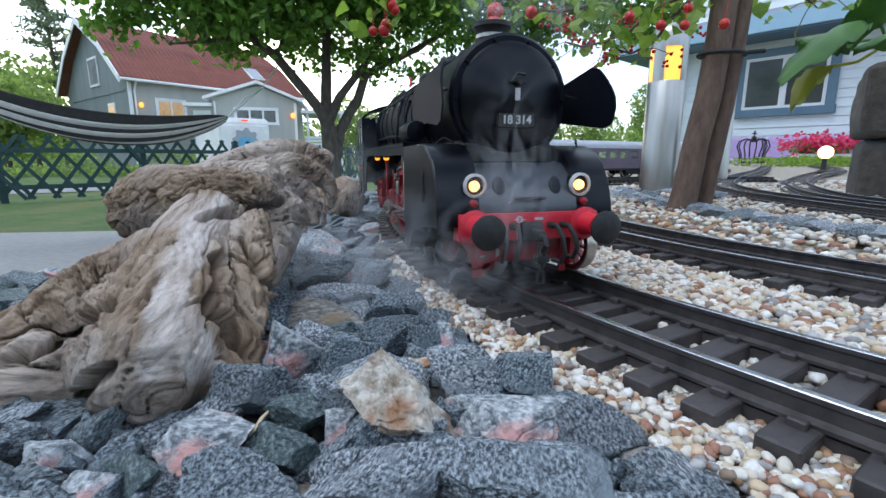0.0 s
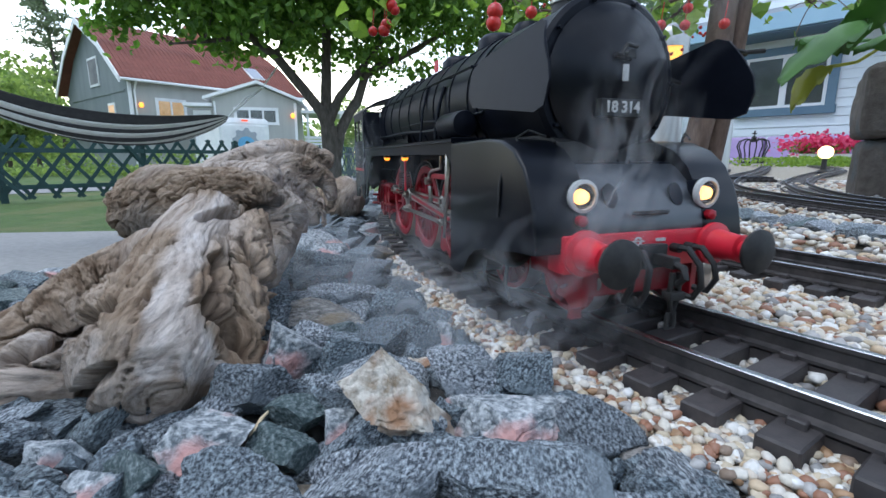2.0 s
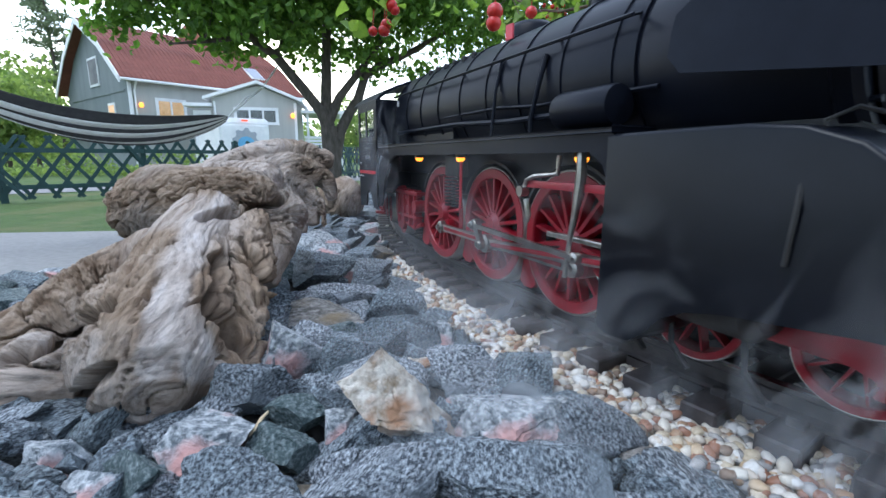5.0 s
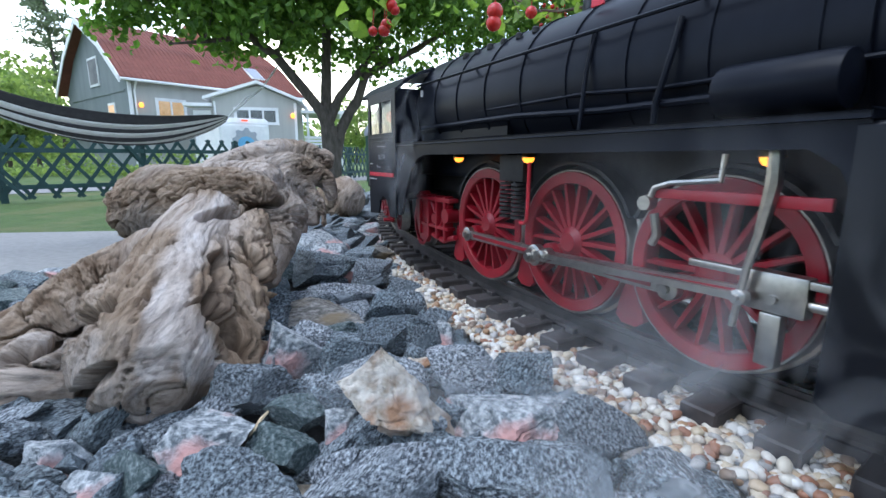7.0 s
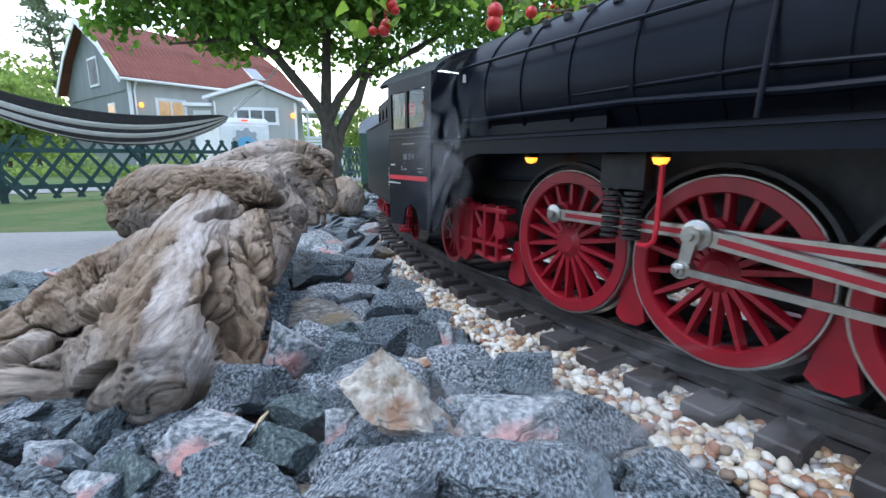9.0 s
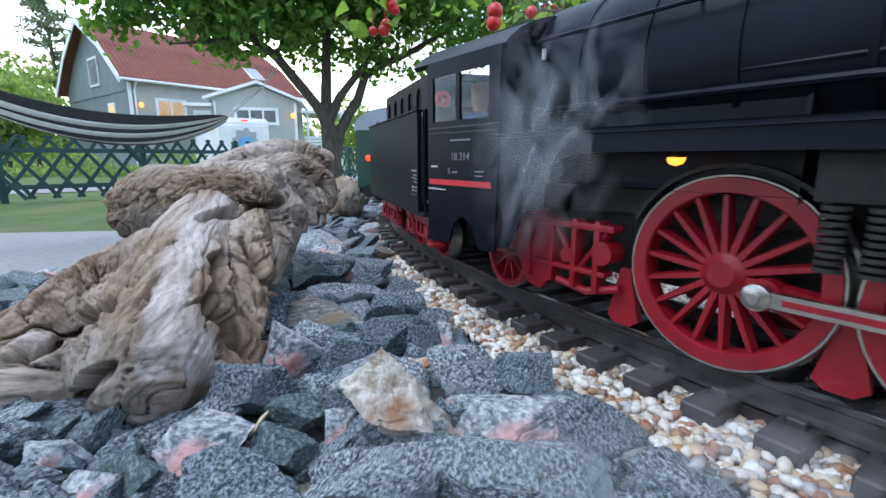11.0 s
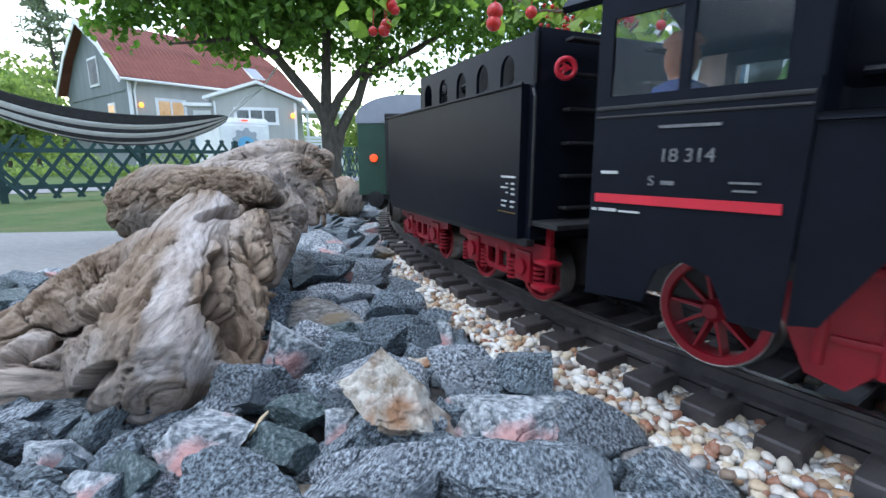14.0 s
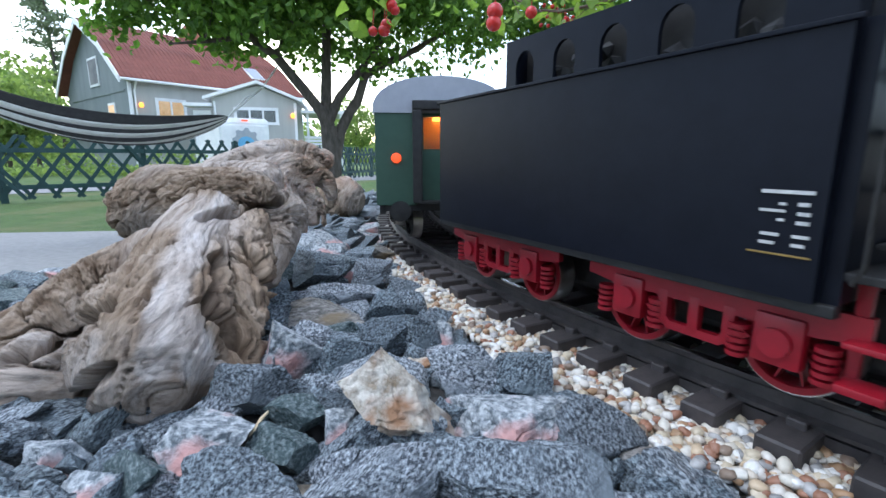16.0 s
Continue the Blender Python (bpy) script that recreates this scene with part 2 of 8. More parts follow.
def prism(bm, outline, y0, y1):
    """An outline in (x, z) made solid between y0 and y1."""
    a = [bm.verts.new((x, y0, z)) for x, z in outline]
    b = [bm.verts.new((x, y1, z)) for x, z in outline]
    n = len(outline)
    for i in range(n):
        j = (i + 1) % n
        bm.faces.new((a[i], a[j], b[j], b[i]))
    bm.faces.new(list(reversed(a)))
    bm.faces.new(b)
    bmesh.ops.recalc_face_normals(bm, faces=bm.faces[:])
    return bm


def mesh_np(name, verts, faces, material, parent=None, smooth=False):
    me = bpy.data.meshes.new(name)
    me.from_pydata([tuple(v) for v in verts], [], [tuple(q) for q in faces])
    if smooth:
        me.polygons.foreach_set("use_smooth", [True] * len(me.polygons))
    me.materials.append(material)
    ob = new(name, me)
    if parent is not None:
        ob.parent = parent
    return ob


def empty(name, at=(0, 0, 0)):
    ob = new(name)
    ob.empty_display_size = 0.01
    ob.location = at
    return ob


# ---- the railway's plan: the main loop is an arc about CEN ----
CEN = Vector((0.904, 0.657))
RAD = 0.947
RAILTOP = 0.020


def arc(a, r=RAD):
    return Vector((CEN.x + r * math.cos(a), CEN.y + r * math.sin(a)))


# ---- ground ----
def fbm(x, y, z, octaves=4):
    return noise.fractal(Vector((x, y, z)), 1.0, 2.0, octaves)


BED = [(-0.60, -0.8), (-0.46, 0.0), (-0.34, 0.20), (-0.255, 0.285), (-0.20, 0.37), (-0.185, 0.55), (-0.175, 0.80), (-0.10, 1.15), (0.02, 1.7), (0.3, 2.6), (0.8, 3.8), (1.2, 5.6), (2.4, 6.9), (9.0, 7.0), (9.0, -0.8)]


def build_bed():
    bm = bmesh.new()
    top = [bm.verts.new((x, y, -0.004)) for x, y in BED]
    low = [bm.verts.new((x - 0.02, y, -0.62)) for x, y in BED]
    bm.faces.new(top)
    for i in range(len(BED)):
        j = (i + 1) % len(BED)
        bm.faces.new((top[i], low[i], low[j], top[j]))
    bmesh.ops.recalc_face_normals(bm, faces=bm.faces[:])
    return tagged(part("gravel_bed", bm, M["gravelbed"]), "raised bed of pale sandy gravel under the tracks", "gravel bed", kind="structure")


gravel_bed = build_bed()
M["grass"] = mat("mown_grass", (0.055, 0.105, 0.020), 0.9, 0.0, (0.10, 0.16, 0.035), 9, detail=10, lo=0.35, hi=0.65, bump=0.9, bump_scale=60, bump_dist=0.03, third=(0.13, 0.15, 0.045), third_scale=1.2)
M["path"] = mat("grey_stone_dust", (0.21, 0.205, 0.20), 0.9, 0.0, (0.29, 0.285, 0.28), 25, detail=10, lo=0.3, hi=0.7, bump=0.5, bump_scale=150, bump_dist=0.004)


def build_ground():
    bm = bmesh.new()
    box(bm, -900, 900, -300, 1500, -0.75, -0.60)
    g = tagged(part("ground", bm, M["grass"]), "mown green lawn reaching to the trees", "lawn", kind="structure")
    bm = bmesh.new()
    near = [(-9, -1.0), (-3.0, 1.5), (-1.5, 3.0), (-0.6, 4.6), (0.2, 7.5), (1.0, 10.0)]
    far = [(-11, 3.6), (-4.6, 4.1), (-2.55, 4.35), (-1.4, 6.0), (-0.9, 8.6), (-0.6, 10.0)]
    a = [bm.verts.new((x, y, -0.590)) for x, y in near]
    b = [bm.verts.new((x, y, -0.590)) for x, y in far]
    c = [bm.verts.new((x, y, -0.62)) for x, y in far]
    for i in range(len(near) - 1):
        bm.faces.new((a[i], a[i + 1], b[i + 1], b[i]))
        bm.faces.new((b[i], b[i + 1], c[i + 1], c[i]))
    bmesh.ops.recalc_face_normals(bm, faces=bm.faces[:])
    tagged(part("footpath", bm, M["path"]), "pale grey stone-dust footpath beside the lawn", "footpath", kind="structure")
    bm = bmesh.new()
    d = [(-40, 6.6), (-8.6, 8.3), (2, 18.4), (30, 45), (30, 49), (0, 21.5), (-9.5, 11.5), (-40, 9.5)]
    bm.faces.new([bm.verts.new((x, y, -0.585)) for x, y in d])
    tagged(part("driveway", bm, M["path"]), "pale gravel driveway behind the green fence", "driveway", kind="structure")


build_ground()


def build_light_blocker():
    """An added, unseen hedge-like block behind the lens that darkens surfaces facing it."""
    bm = bmesh.new()
    box(bm, -7.0, 7.0, -3.6, -3.0, -0.62, 1.1)
    bmesh.ops.subdivide_edges(bm, edges=bm.edges[:], cuts=9, use_grid_fill=True)
    for v in bm.verts:
        v.co += Vector((0, 0.12, 0.08)) * noise.noise(v.co * 2.3)
    tagged(part("unseen_light_blocker", bm, M["grass"]), "added hedge-like block, unseen, cutting light from behind the lens", "hedge", kind="structure")


build_light_blocker()


# ---- tracks ----
def rail_bmesh(pts, head=0.0032, foot=0.0065, z0=0.0115, z1=RAILTOP):
    """A rail of head, web and foot swept along points; the head's top has the second material."""
    prof = [(-foot / 2, z0), (foot / 2, z0), (foot / 2, z0 + 0.0012), (0.0009, z0 + 0.0022), (0.0009, z1 - 0.0026), (head / 2, z1 - 0.0018), (head / 2, z1 - 0.0003),
            (head / 2 - 0.0004, z1), (-head / 2 + 0.0004, z1), (-head / 2, z1 - 0.0003), (-head / 2, z1 - 0.0018), (-0.0009, z1 - 0.0026), (-0.0009, z0 + 0.0022), (-foot / 2, z0 + 0.0012)]
    bm = bmesh.new()
    rings = []
    for i, p in enumerate(pts):
        d = (Vector(pts[min(i + 1, len(pts) - 1)]) - Vector(pts[max(i - 1, 0)])).normalized()
        s = Vector((d.y, -d.x))
        rings.append([bm.verts.new((p[0] + s.x * x, p[1] + s.y * x, z)) for x, z in prof])
    k = len(prof)
    for a, b in zip(rings, rings[1:]):
        for i in range(k):
            j = (i + 1) % k
            fc = bm.faces.new((a[i], a[j], b[j], b[i]))
            fc.material_index = 1 if i in (6, 7, 8) else 0
    bm.faces.new(rings[0])
    bm.faces.new(rings[-1])
    bmesh.ops.recalc_face_normals(bm, faces=bm.faces[:])
    return bm


def sleeper_mesh():
    bm = bmesh.new()
    box(bm, -0.0415, 0.0415, -0.0053, 0.0053, 0.0030, 0.0116, bevel=0.0006, seg=1)
    for s in (-1, 1):
        for o in (-0.0052, 0.0052):
            box(bm, s * 0.0237 + o - 0.0016, s * 0.0237 + o + 0.0016, -0.0024, 0.0024, 0.0112, 0.0139, bevel=0.0004, seg=1)
    me = bpy.data.meshes.new("sleeper")
    bm.to_mesh(me)
    bm.free()
    me.materials.append(M["sleeper"])
    return me


SLEEPER = sleeper_mesh()


def build_track(pts, label, pitch=0.0193, joined=False):
    """Two rails on sleepers along a centre line."""
    pts = [Vector(p) for p in pts]
    tr = tagged(empty("railway_track"), label, "railway track", group="garden railway tracks")
    for side in (-1, 1):
        off = []
        for i, p in enumerate(pts):
            d = (pts[min(i + 1, len(pts) - 1)] - pts[max(i - 1, 0)]).normalized()
            off.append((p.x + d.y * side * 0.0237, p.y - d.x * side * 0.0237))
        part("rail", rail_bmesh(off), [M["rail"], M["railtop"]], tr)
    run, k = 0.0, 0
    stash = bmesh.new()
    for a, b in zip(pts, pts[1:]):
        d = b - a
        while run <= d.length:
            p = a + d.normalized() * run
            ang = math.atan2(d.y, d.x) - math.pi / 2
            if joined:
                m = Matrix.Translation((p.x, p.y, 0)) @ Matrix.Rotation(ang, 4, "Z")
                n0 = len(stash.verts)
                stash.from_mesh(SLEEPER)
                stash.verts.ensure_lookup_table()
                for v in stash.verts[n0:]:
                    v.co = m @ v.co
            else:
                s = new("sleeper", SLEEPER)
                s.parent = tr
                s.matrix_basis = Matrix.Translation((p.x, p.y, 0)) @ Matrix.Rotation(ang, 4, "Z")
            run += pitch
            k += 1
        run -= d.length
    if joined:
        tagged(part("sleeper", stash, M["sleeper"], tr), kind="stuff")
    else:
        stash.free()
    # the plastic bar that ties the sleepers together under each rail
    for side in (-1, 1):
        bm = bmesh.new()
        off = []
        for i, p in enumerate(pts):
            d = (pts[min(i + 1, len(pts) - 1)] - pts[max(i - 1, 0)]).normalized()
            off.append((p.x + d.y * side * 0.0237, p.y - d.x * side * 0.0237, 0.0080))
        tube(bm, off, 0.0034, 4)
        part("tie_bar", bm, M["sleeper"], tr)
    return tr


def catmull(cp, n=14):
    cp = [Vector(c) for c in cp]
    out = []
    for i in range(len(cp) - 1):
        p0, p1, p2, p3 = cp[max(i - 1, 0)], cp[i], cp[i + 1], cp[min(i + 2, len(cp) - 1)]
        for k in range(n):
            t = k / n
            out.append(0.5 * (2 * p1 + (p2 - p0) * t + (2 * p0 - 5 * p1 + 4 * p2 - p3) * t * t + (3 * p1 - p0 - 3 * p2 + p3) * t ** 3))
    return out + [cp[-1]]


main_line = build_track([arc(a) for a in np.linspace(1.35, 4.55, 180)], "brown garden railway track with bright rail heads on pale ballast")
R2 = 0.772
build_track([arc(a, R2) for a in np.linspace(2.35, 4.5, 110)], "inner loop of brown garden railway track on gravel", joined=False)
L3 = [(0.575, 0.20), (0.560, 0.40), (0.565, 0.56), (0.580, 0.74), (0.612, 0.93), (0.75, 1.24), (1.10, 1.74), (1.77, 2.61), (2.9, 4.2)]
build_track(catmull(L3), "far siding of brown garden railway track", joined=True)
L4 = [(0.655, 0.20), (0.640, 0.42), (0.650, 0.60), (0.690, 0.80), (0.80, 1.02), (1.05, 1.38), (1.60, 2.0), (2.45, 2.9), (3.4, 4.3)]
build_track(catmull(L4), "far siding of brown garden railway track", joined=True)
L5 = [(0.60, 1.30), (0.85, 1.62), (1.3, 2.25), (1.9, 3.2), (2.4, 4.6)]
build_track(catmull(L5), "far siding of brown garden railway track", joined=True)


# ---- the train ----
def text_mesh(name, body, size, material, m, parent, bold=0.0):
    """Raised letters on a plate or side."""
    cu = bpy.data.curves.new(name, "FONT")
    cu.body, cu.size, cu.align_x, cu.align_y, cu.extrude, cu.offset = body, size, "CENTER", "CENTER", 0.0002, bold
    tmp = bpy.data.objects.new(name, cu)
    me = bpy.data.meshes.new_from_object(tmp)
    bpy.data.objects.remove(tmp)
    me.materials.clear()
    me.materials.append(material)
    ob = new(name, me)
    ob.parent = parent
    ob.matrix_basis = m
    return ob


SIDE = Matrix(((1, 0, 0, 0), (0, 0, -1, 0), (0, 1, 0, 0), (0, 0, 0, 1)))
FRONT = Matrix(((0, 0, 1, 0), (1, 0, 0, 0), (0, 1, 0, 0), (0, 0, 0, 1)))  # letters that read on a front face


def wheel_mesh(r, spokes, crank=0.0, width=0.0032, weight=True):
    """A spoked wheel centred on the origin; its axle lies along y, its outer face to -y."""
    bm = bmesh.new()
    w = width
    lathe(bm, [(r * 0.80, -w), (r * 0.815, -w * 1.25), (r * 0.955, -w * 1.25), (r * 0.97, -w), (r * 0.97, w), (r * 0.80, w), (r * 0.80, -w)], 44, "y")
    lathe(bm, [(0.0, -w * 1.5), (r * 0.13, -w * 1.5), (r * 0.15, -w * 1.3), (r * 0.21, -w * 0.9), (r * 0.22, w), (0.0, w)], 24, "y")
    for i in range(spokes):
        a = 2 * math.pi * i / spokes
        c, s = math.cos(a), math.sin(a)
        p0 = Vector((c * r * 0.17, 0, s * r * 0.17))
        p1 = Vector((c * r * 0.84, 0, s * r * 0.84))
        side = Vector((-s, 0, c))
        out = Vector((0, -1, 0))
        vs = []
        for p, k in ((p0, 0.055), (p1, 0.034)):
            hw = r * k
            vs.append([bm.verts.new(p + side * hw + out * -0.3 * w), bm.verts.new(p + side * hw * 0.6 + out * 0.85 * w), bm.verts.new(p - side * hw * 0.6 + out * 0.85 * w), bm.verts.new(p - side * hw + out * -0.3 * w)])
        for j in range(4):
            k = (j + 1) % 4
            bm.faces.new((vs[0][j], vs[0][k], vs[1][k], vs[1][j]))
    if crank:
        cyl(bm, (0, -w * 1.7, -crank), (0, w * 0.4, -crank), r * 0.15, seg=20)
    if weight:
        n = 14
        a0, a1 = radians(50), radians(130)
        ins, outs = [], []
        for i in range(n + 1):
            a = a0 + (a1 - a0) * i / n
            ri = r * 0.52 / max(0.6, math.sin(a)) * 0.98
            ins.append((math.cos(a) * min(ri, r * 0.78), math.sin(a) * min(ri, r * 0.78)))
            outs.append((math.cos(a) * r * 0.82, math.sin(a) * r * 0.82))
        prism(bm, outs + ins[::-1], -w * 1.05, w * 0.4)
    bmesh.ops.recalc_face_normals(bm, faces=bm.faces[:])
    return bm


def tyre_mesh(r, w=0.0032):
    bm = bmesh.new()
    lathe(bm, [(r * 0.965, -w * 1.1), (r * 0.985, -w * 1.12), (r * 0.998, -w * 0.9), (r, w * 0.6), (r * 1.035, w * 0.8), (r * 1.04, w * 1.2), (r * 0.965, w * 1.25), (r * 0.965, -w * 1.1)], 44, "y")
    bmesh.ops.recalc_face_normals(bm, faces=bm.faces[:])
    return bm


TURNING = []  # (wheel, x, y, z, radius, phase)
WHEEL_DATA = {}


def add_wheel(parent, x, side, r, spokes=14, crank=0.0, phase=0.0, name="driving_wheel", gauge=0.0262, red="red", weight=True):
    """side -1 is the train's right side; the wheel is a part, its steel tyre a part of the wheel."""
    key = (r, spokes, crank)
    if key not in WHEEL_DATA:
        a = part(name, wheel_mesh(r, spokes, crank, weight=weight), M[red], None, smooth=35)
        b = part("tyre", tyre_mesh(r), M["steel"], None, "bright steel tyre", smooth=40)
        WHEEL_DATA[key] = (a.data, b.data)
        bpy.data.objects.remove(a)
        bpy.data.objects.remove(b)
    w = new(name, WHEEL_DATA[key][0])
    w.parent = parent
    t = new("tyre", WHEEL_DATA[key][1])
    t.parent = w
    TURNING.append((w, x, side * gauge, RAILTOP + r, r, phase, side))
    return w


def oval(bm, x, y0, y1, z, rx, rz, seg=20):
    prism(bm, [(x + rx * math.cos(2 * math.pi * i / seg), z + rz * math.sin(2 * math.pi * i / seg)) for i in range(seg)], y0, y1)


W_X = (0.0716, 0.0128, -0.0460)
W_R = 0.029
CRANK = 0.0118
PIN_Y = 0.0345
PHASE = radians(170)


def build_loco():
    lo = tagged(empty("steam_locomotive"), "black model steam locomotive with red wheels and red buffer beam, smoking", "model locomotive")
    P = lambda name, bm, m, label="", smooth=None, parent=lo: part(name, bm, M[m], parent, label, smooth)
    # boiler, smokebox and firebox
    bz = 0.1118
    bm = bmesh.new()
    lathe(bm, [(0.0, -0.125), (0.0322, -0.125), (0.0322, 0.100), (0.0, 0.100)], 48, "x", (0, 0, bz))
    boiler = P("boiler", bm, "black", "", 40)
    for x in (-0.10, -0.075, -0.048, -0.02, 0.008, 0.036, 0.064, 0.090):
        bm = bmesh.new()
        lathe(bm, [(0.0321, x - 0.001), (0.0328, x - 0.0009), (0.0328, x + 0.0009), (0.0321, x + 0.001)], 48, "x", (0, 0, bz))
        P("boiler_band", bm, "black", "", 40, boiler)
    bm = bmesh.new()
    lathe(bm, [(0.0311, 0.100), (0.0318, 0.102), (0.0318, 0.152), (0.0328, 0.153), (0.0328, 0.1565), (0.0311, 0.158), (0.0, 0.158)], 48, "x", (0, 0, bz))
    smokebox = P("smokebox", bm, "black", "", 40)
    bm = bmesh.new()
    lathe(bm, [(0.0277, 0.1578), (0.0283, 0.1590), (0.0270, 0.1600), (0.0228, 0.1612), (0.0135, 0.1640), (0.0040, 0.1668), (0.0, 0.1672)], 48, "x", (0, 0, bz))
    door = P("smokebox_door", bm, "gloss", "domed black smokebox door", 50)
    bm = bmesh.new()
    for k in range(10):
        a = 2 * math.pi * k / 10
        cyl(bm, (0.1575, 0.0296 * math.cos(a), bz + 0.0296 * math.sin(a)), (0.1600, 0.0296 * math.cos(a), bz + 0.0296 * math.sin(a)), 0.0008, seg=8)
    P("door_clamps", bm, "black", "", 40, door)
    bm = bmesh.new()
    box(bm, 0.1655, 0.1675, -0.0045, 0.0045, bz + 0.0068, bz + 0.0085, bevel=0.0004)
    cyl(bm, (0.1645, 0.001, bz + 0.0078), (0.1690, 0.001, bz + 0.0078), 0.0018, seg=12)
    tube(bm, [(0.1685, -0.0035, bz + 0.0075), (0.169, -0.0015, bz + 0.011), (0.169, 0.003, bz + 0.0105)], 0.0008, 6)
    P("lamp_bracket", bm, "dull", "", 40, door)
    bm = bx(0.1668, 0.1675, -0.0013, 0.0013, bz - 0.0015, bz + 0.0045, bevel=0.0002)
    P("number_tag", bm, "white", "small white tag", parent=door)
    plate = P("number_plate", bx(0.1630, 0.1668, -0.0098, 0.0098, 0.0975, 0.1040, bevel=0.0004), "dull", "black number plate with white numerals", parent=lo)
    text_mesh("numerals", "18 314", 0.0058, M["white"], Matrix.Translation((0.1670, 0, 0.1008)) @ FRONT, plate, 0.00012)
    # chimney, domes
    bm = bmesh.new()
    lathe(bm, [(0.0115, 0.1373), (0.0098, 0.1413), (0.0086, 0.1438), (0.0084, 0.1488), (0.0090, 0.1513), (0.0108, 0.1528), (0.0108, 0.1550), (0.0092, 0.1556), (0.0070, 0.1550), (0.0066, 0.1438), (0.0, 0.1438)], 32, "z", (0.130, 0, 0))
    ch = P("chimney", bm, "dull", "", 40)
    bm = bmesh.new()
    lathe(bm, [(0.0087, 0.1470), (0.0091, 0.1472), (0.0091, 0.1490), (0.0087, 0.1492)], 32, "z", (0.130, 0, 0))
    P("chimney_ring", bm, "steel", "bright polished ring", 40, ch)
    for x, r, top in ((0.060, 0.0125, 0.1513), (0.0, 0.0125, 0.1508), (0.094, 0.009, 0.1493)):
        bm = bmesh.new()
        lathe(bm, [(r * 1.15, 0.1350), (r, 0.1423), (r * 0.97, top - 0.004), (r * 0.75, top - 0.001), (r * 0.3, top), (0.0, top)], 28, "z", (x, 0, 0))
        P("dome", bm, "black", "", 40)
    P("red_plate", bx(0.0100, 0.0160, -0.0225, -0.0215, 0.1373, 0.1443, bevel=0.0003), "redtop", "small red enamel plate")
    # running boards with valance
    for s in (-1, 1):
        bm = bmesh.new()
        box(bm, -0.124, 0.108, s * 0.030, s * 0.0470, 0.0895, 0.0912, bevel=0.0004)
        y0, y1 = s * 0.0446, s * 0.0463
        out = [(-0.124, 0.0894), (-0.124, 0.046), (-0.1185, 0.047), (-0.1115, 0.060), (-0.106, 0.0705), (-0.100, 0.0775), (-0.093, 0.0820), (-0.085, 0.0838), (0.098, 0.0838), (0.104, 0.080), (0.108, 0.072), (0.108, 0.0894)]
        prism(bm, out, min(y0, y1), max(y0, y1))
        P("running_board", bm, "black", "", 30)
        # bar line along the side
        bm = bmesh.new()
        tube(bm, [(-0.12, s * 0.0338, 0.1250), (0.10, s * 0.0338, 0.1250)], 0.0007, 6)
        for x in (-0.10, -0.06, -0.02, 0.02, 0.06, 0.098):
            tube(bm, [(x, s * 0.027, 0.1270), (x, s * 0.0338, 0.1250)], 0.0006, 5)
        P("handrail", bm, "black", "", 40)
        bm = bmesh.new()
        tube(bm, [(-0.12, s * 0.031, 0.1000), (-0.02, s * 0.0335, 0.1000), (0.03, s * 0.034, 0.098), (0.100, s * 0.034, 0.098)], 0.0013, 8)
        tube(bm, [(-0.11, s * 0.030, 0.1050), (0.02, s * 0.0315, 0.1050), (0.05, s * 0.032, 0.103), (0.11, s * 0.032, 0.103)], 0.0008, 8)
        tube(bm, [(0.055, s * 0.0315, 0.122), (0.055, s * 0.0345, 0.112), (0.052, s * 0.036, 0.098), (0.052, s * 0.036, 0.091)], 0.001, 8)
        tube(bm, [(0.020, s * 0.030, 0.126), (0.021, s * 0.034, 0.112), (0.021, s * 0.036, 0.091)], 0.0008, 8)
        P("boiler_pipe", bm, "black", "", 40)
        # feed pump and air tank on the boiler's flank
        bm = bmesh.new()
        lathe(bm, [(0.0, 0.072), (0.0062, 0.073), (0.0066, 0.075), (0.0066, 0.098), (0.0062, 0.100), (0.0, 0.101)], 20, "x", (0, s * 0.037, 0.0985))
        P("air_tank", bm, "black", "", 40)
        bm = bmesh.new()
        for x in (-0.085, -0.073, -0.061, -0.049, -0.037, -0.025):
            lathe(bm, [(0.0, -0.001), (0.0017, 0.0), (0.0017, 0.0022), (0.0010, 0.0028), (0.0, 0.0028)], 10, "z", (x, s * 0.0200, 0.1366))
        P("washout_plugs", bm, "dull", "", 40, boiler)
        # firebox sheet below the boiler
        P("firebox_side", bx(-0.124, -0.03, s * 0.010, s * 0.0285, 0.072, 0.112, bevel=0.002), "black")
        # three amber lamps under the valance
        for x in (-0.0568, -0.0014, 0.0884):
            bm = bmesh.new()
            cyl(bm, (x, s * 0.0405, 0.0842), (x, s * 0.0405, 0.0822), 0.0024, 0.0030, 14)
            lh = P("underframe_lamp", bm, "brass", "amber lamp below the running board", 40)
            bm = bmesh.new()
            lathe(bm, [(0.0, 0.0798), (0.0017, 0.0803), (0.0024, 0.0815), (0.0024, 0.0823), (0.0, 0.0823)], 14, "z", (x, s * 0.0405, 0))
            P("bulb", bm, "lampamber", "", 40, lh)
        # smoke deflector
        bm = bmesh.new()
        o = [(0.1265, 0.1030), (0.1770, 0.0968), (0.1830, 0.0985), (0.1855, 0.1060), (0.1845, 0.1115), (0.1760, 0.1255), (0.1715, 0.1272), (0.1285, 0.1215), (0.1235, 0.1175), (0.1225, 0.1075)]
        n0 = prism(bm, o, -0.0004, 0.0004)
        bmesh.ops.subdivide_edges(bm, edges=[e for e in bm.edges if abs(e.verts[0].co.z - e.verts[1].co.z) > 0.003], cuts=4)
        for v in bm.verts:
            k = max(0.0, v.co.z - 0.112)
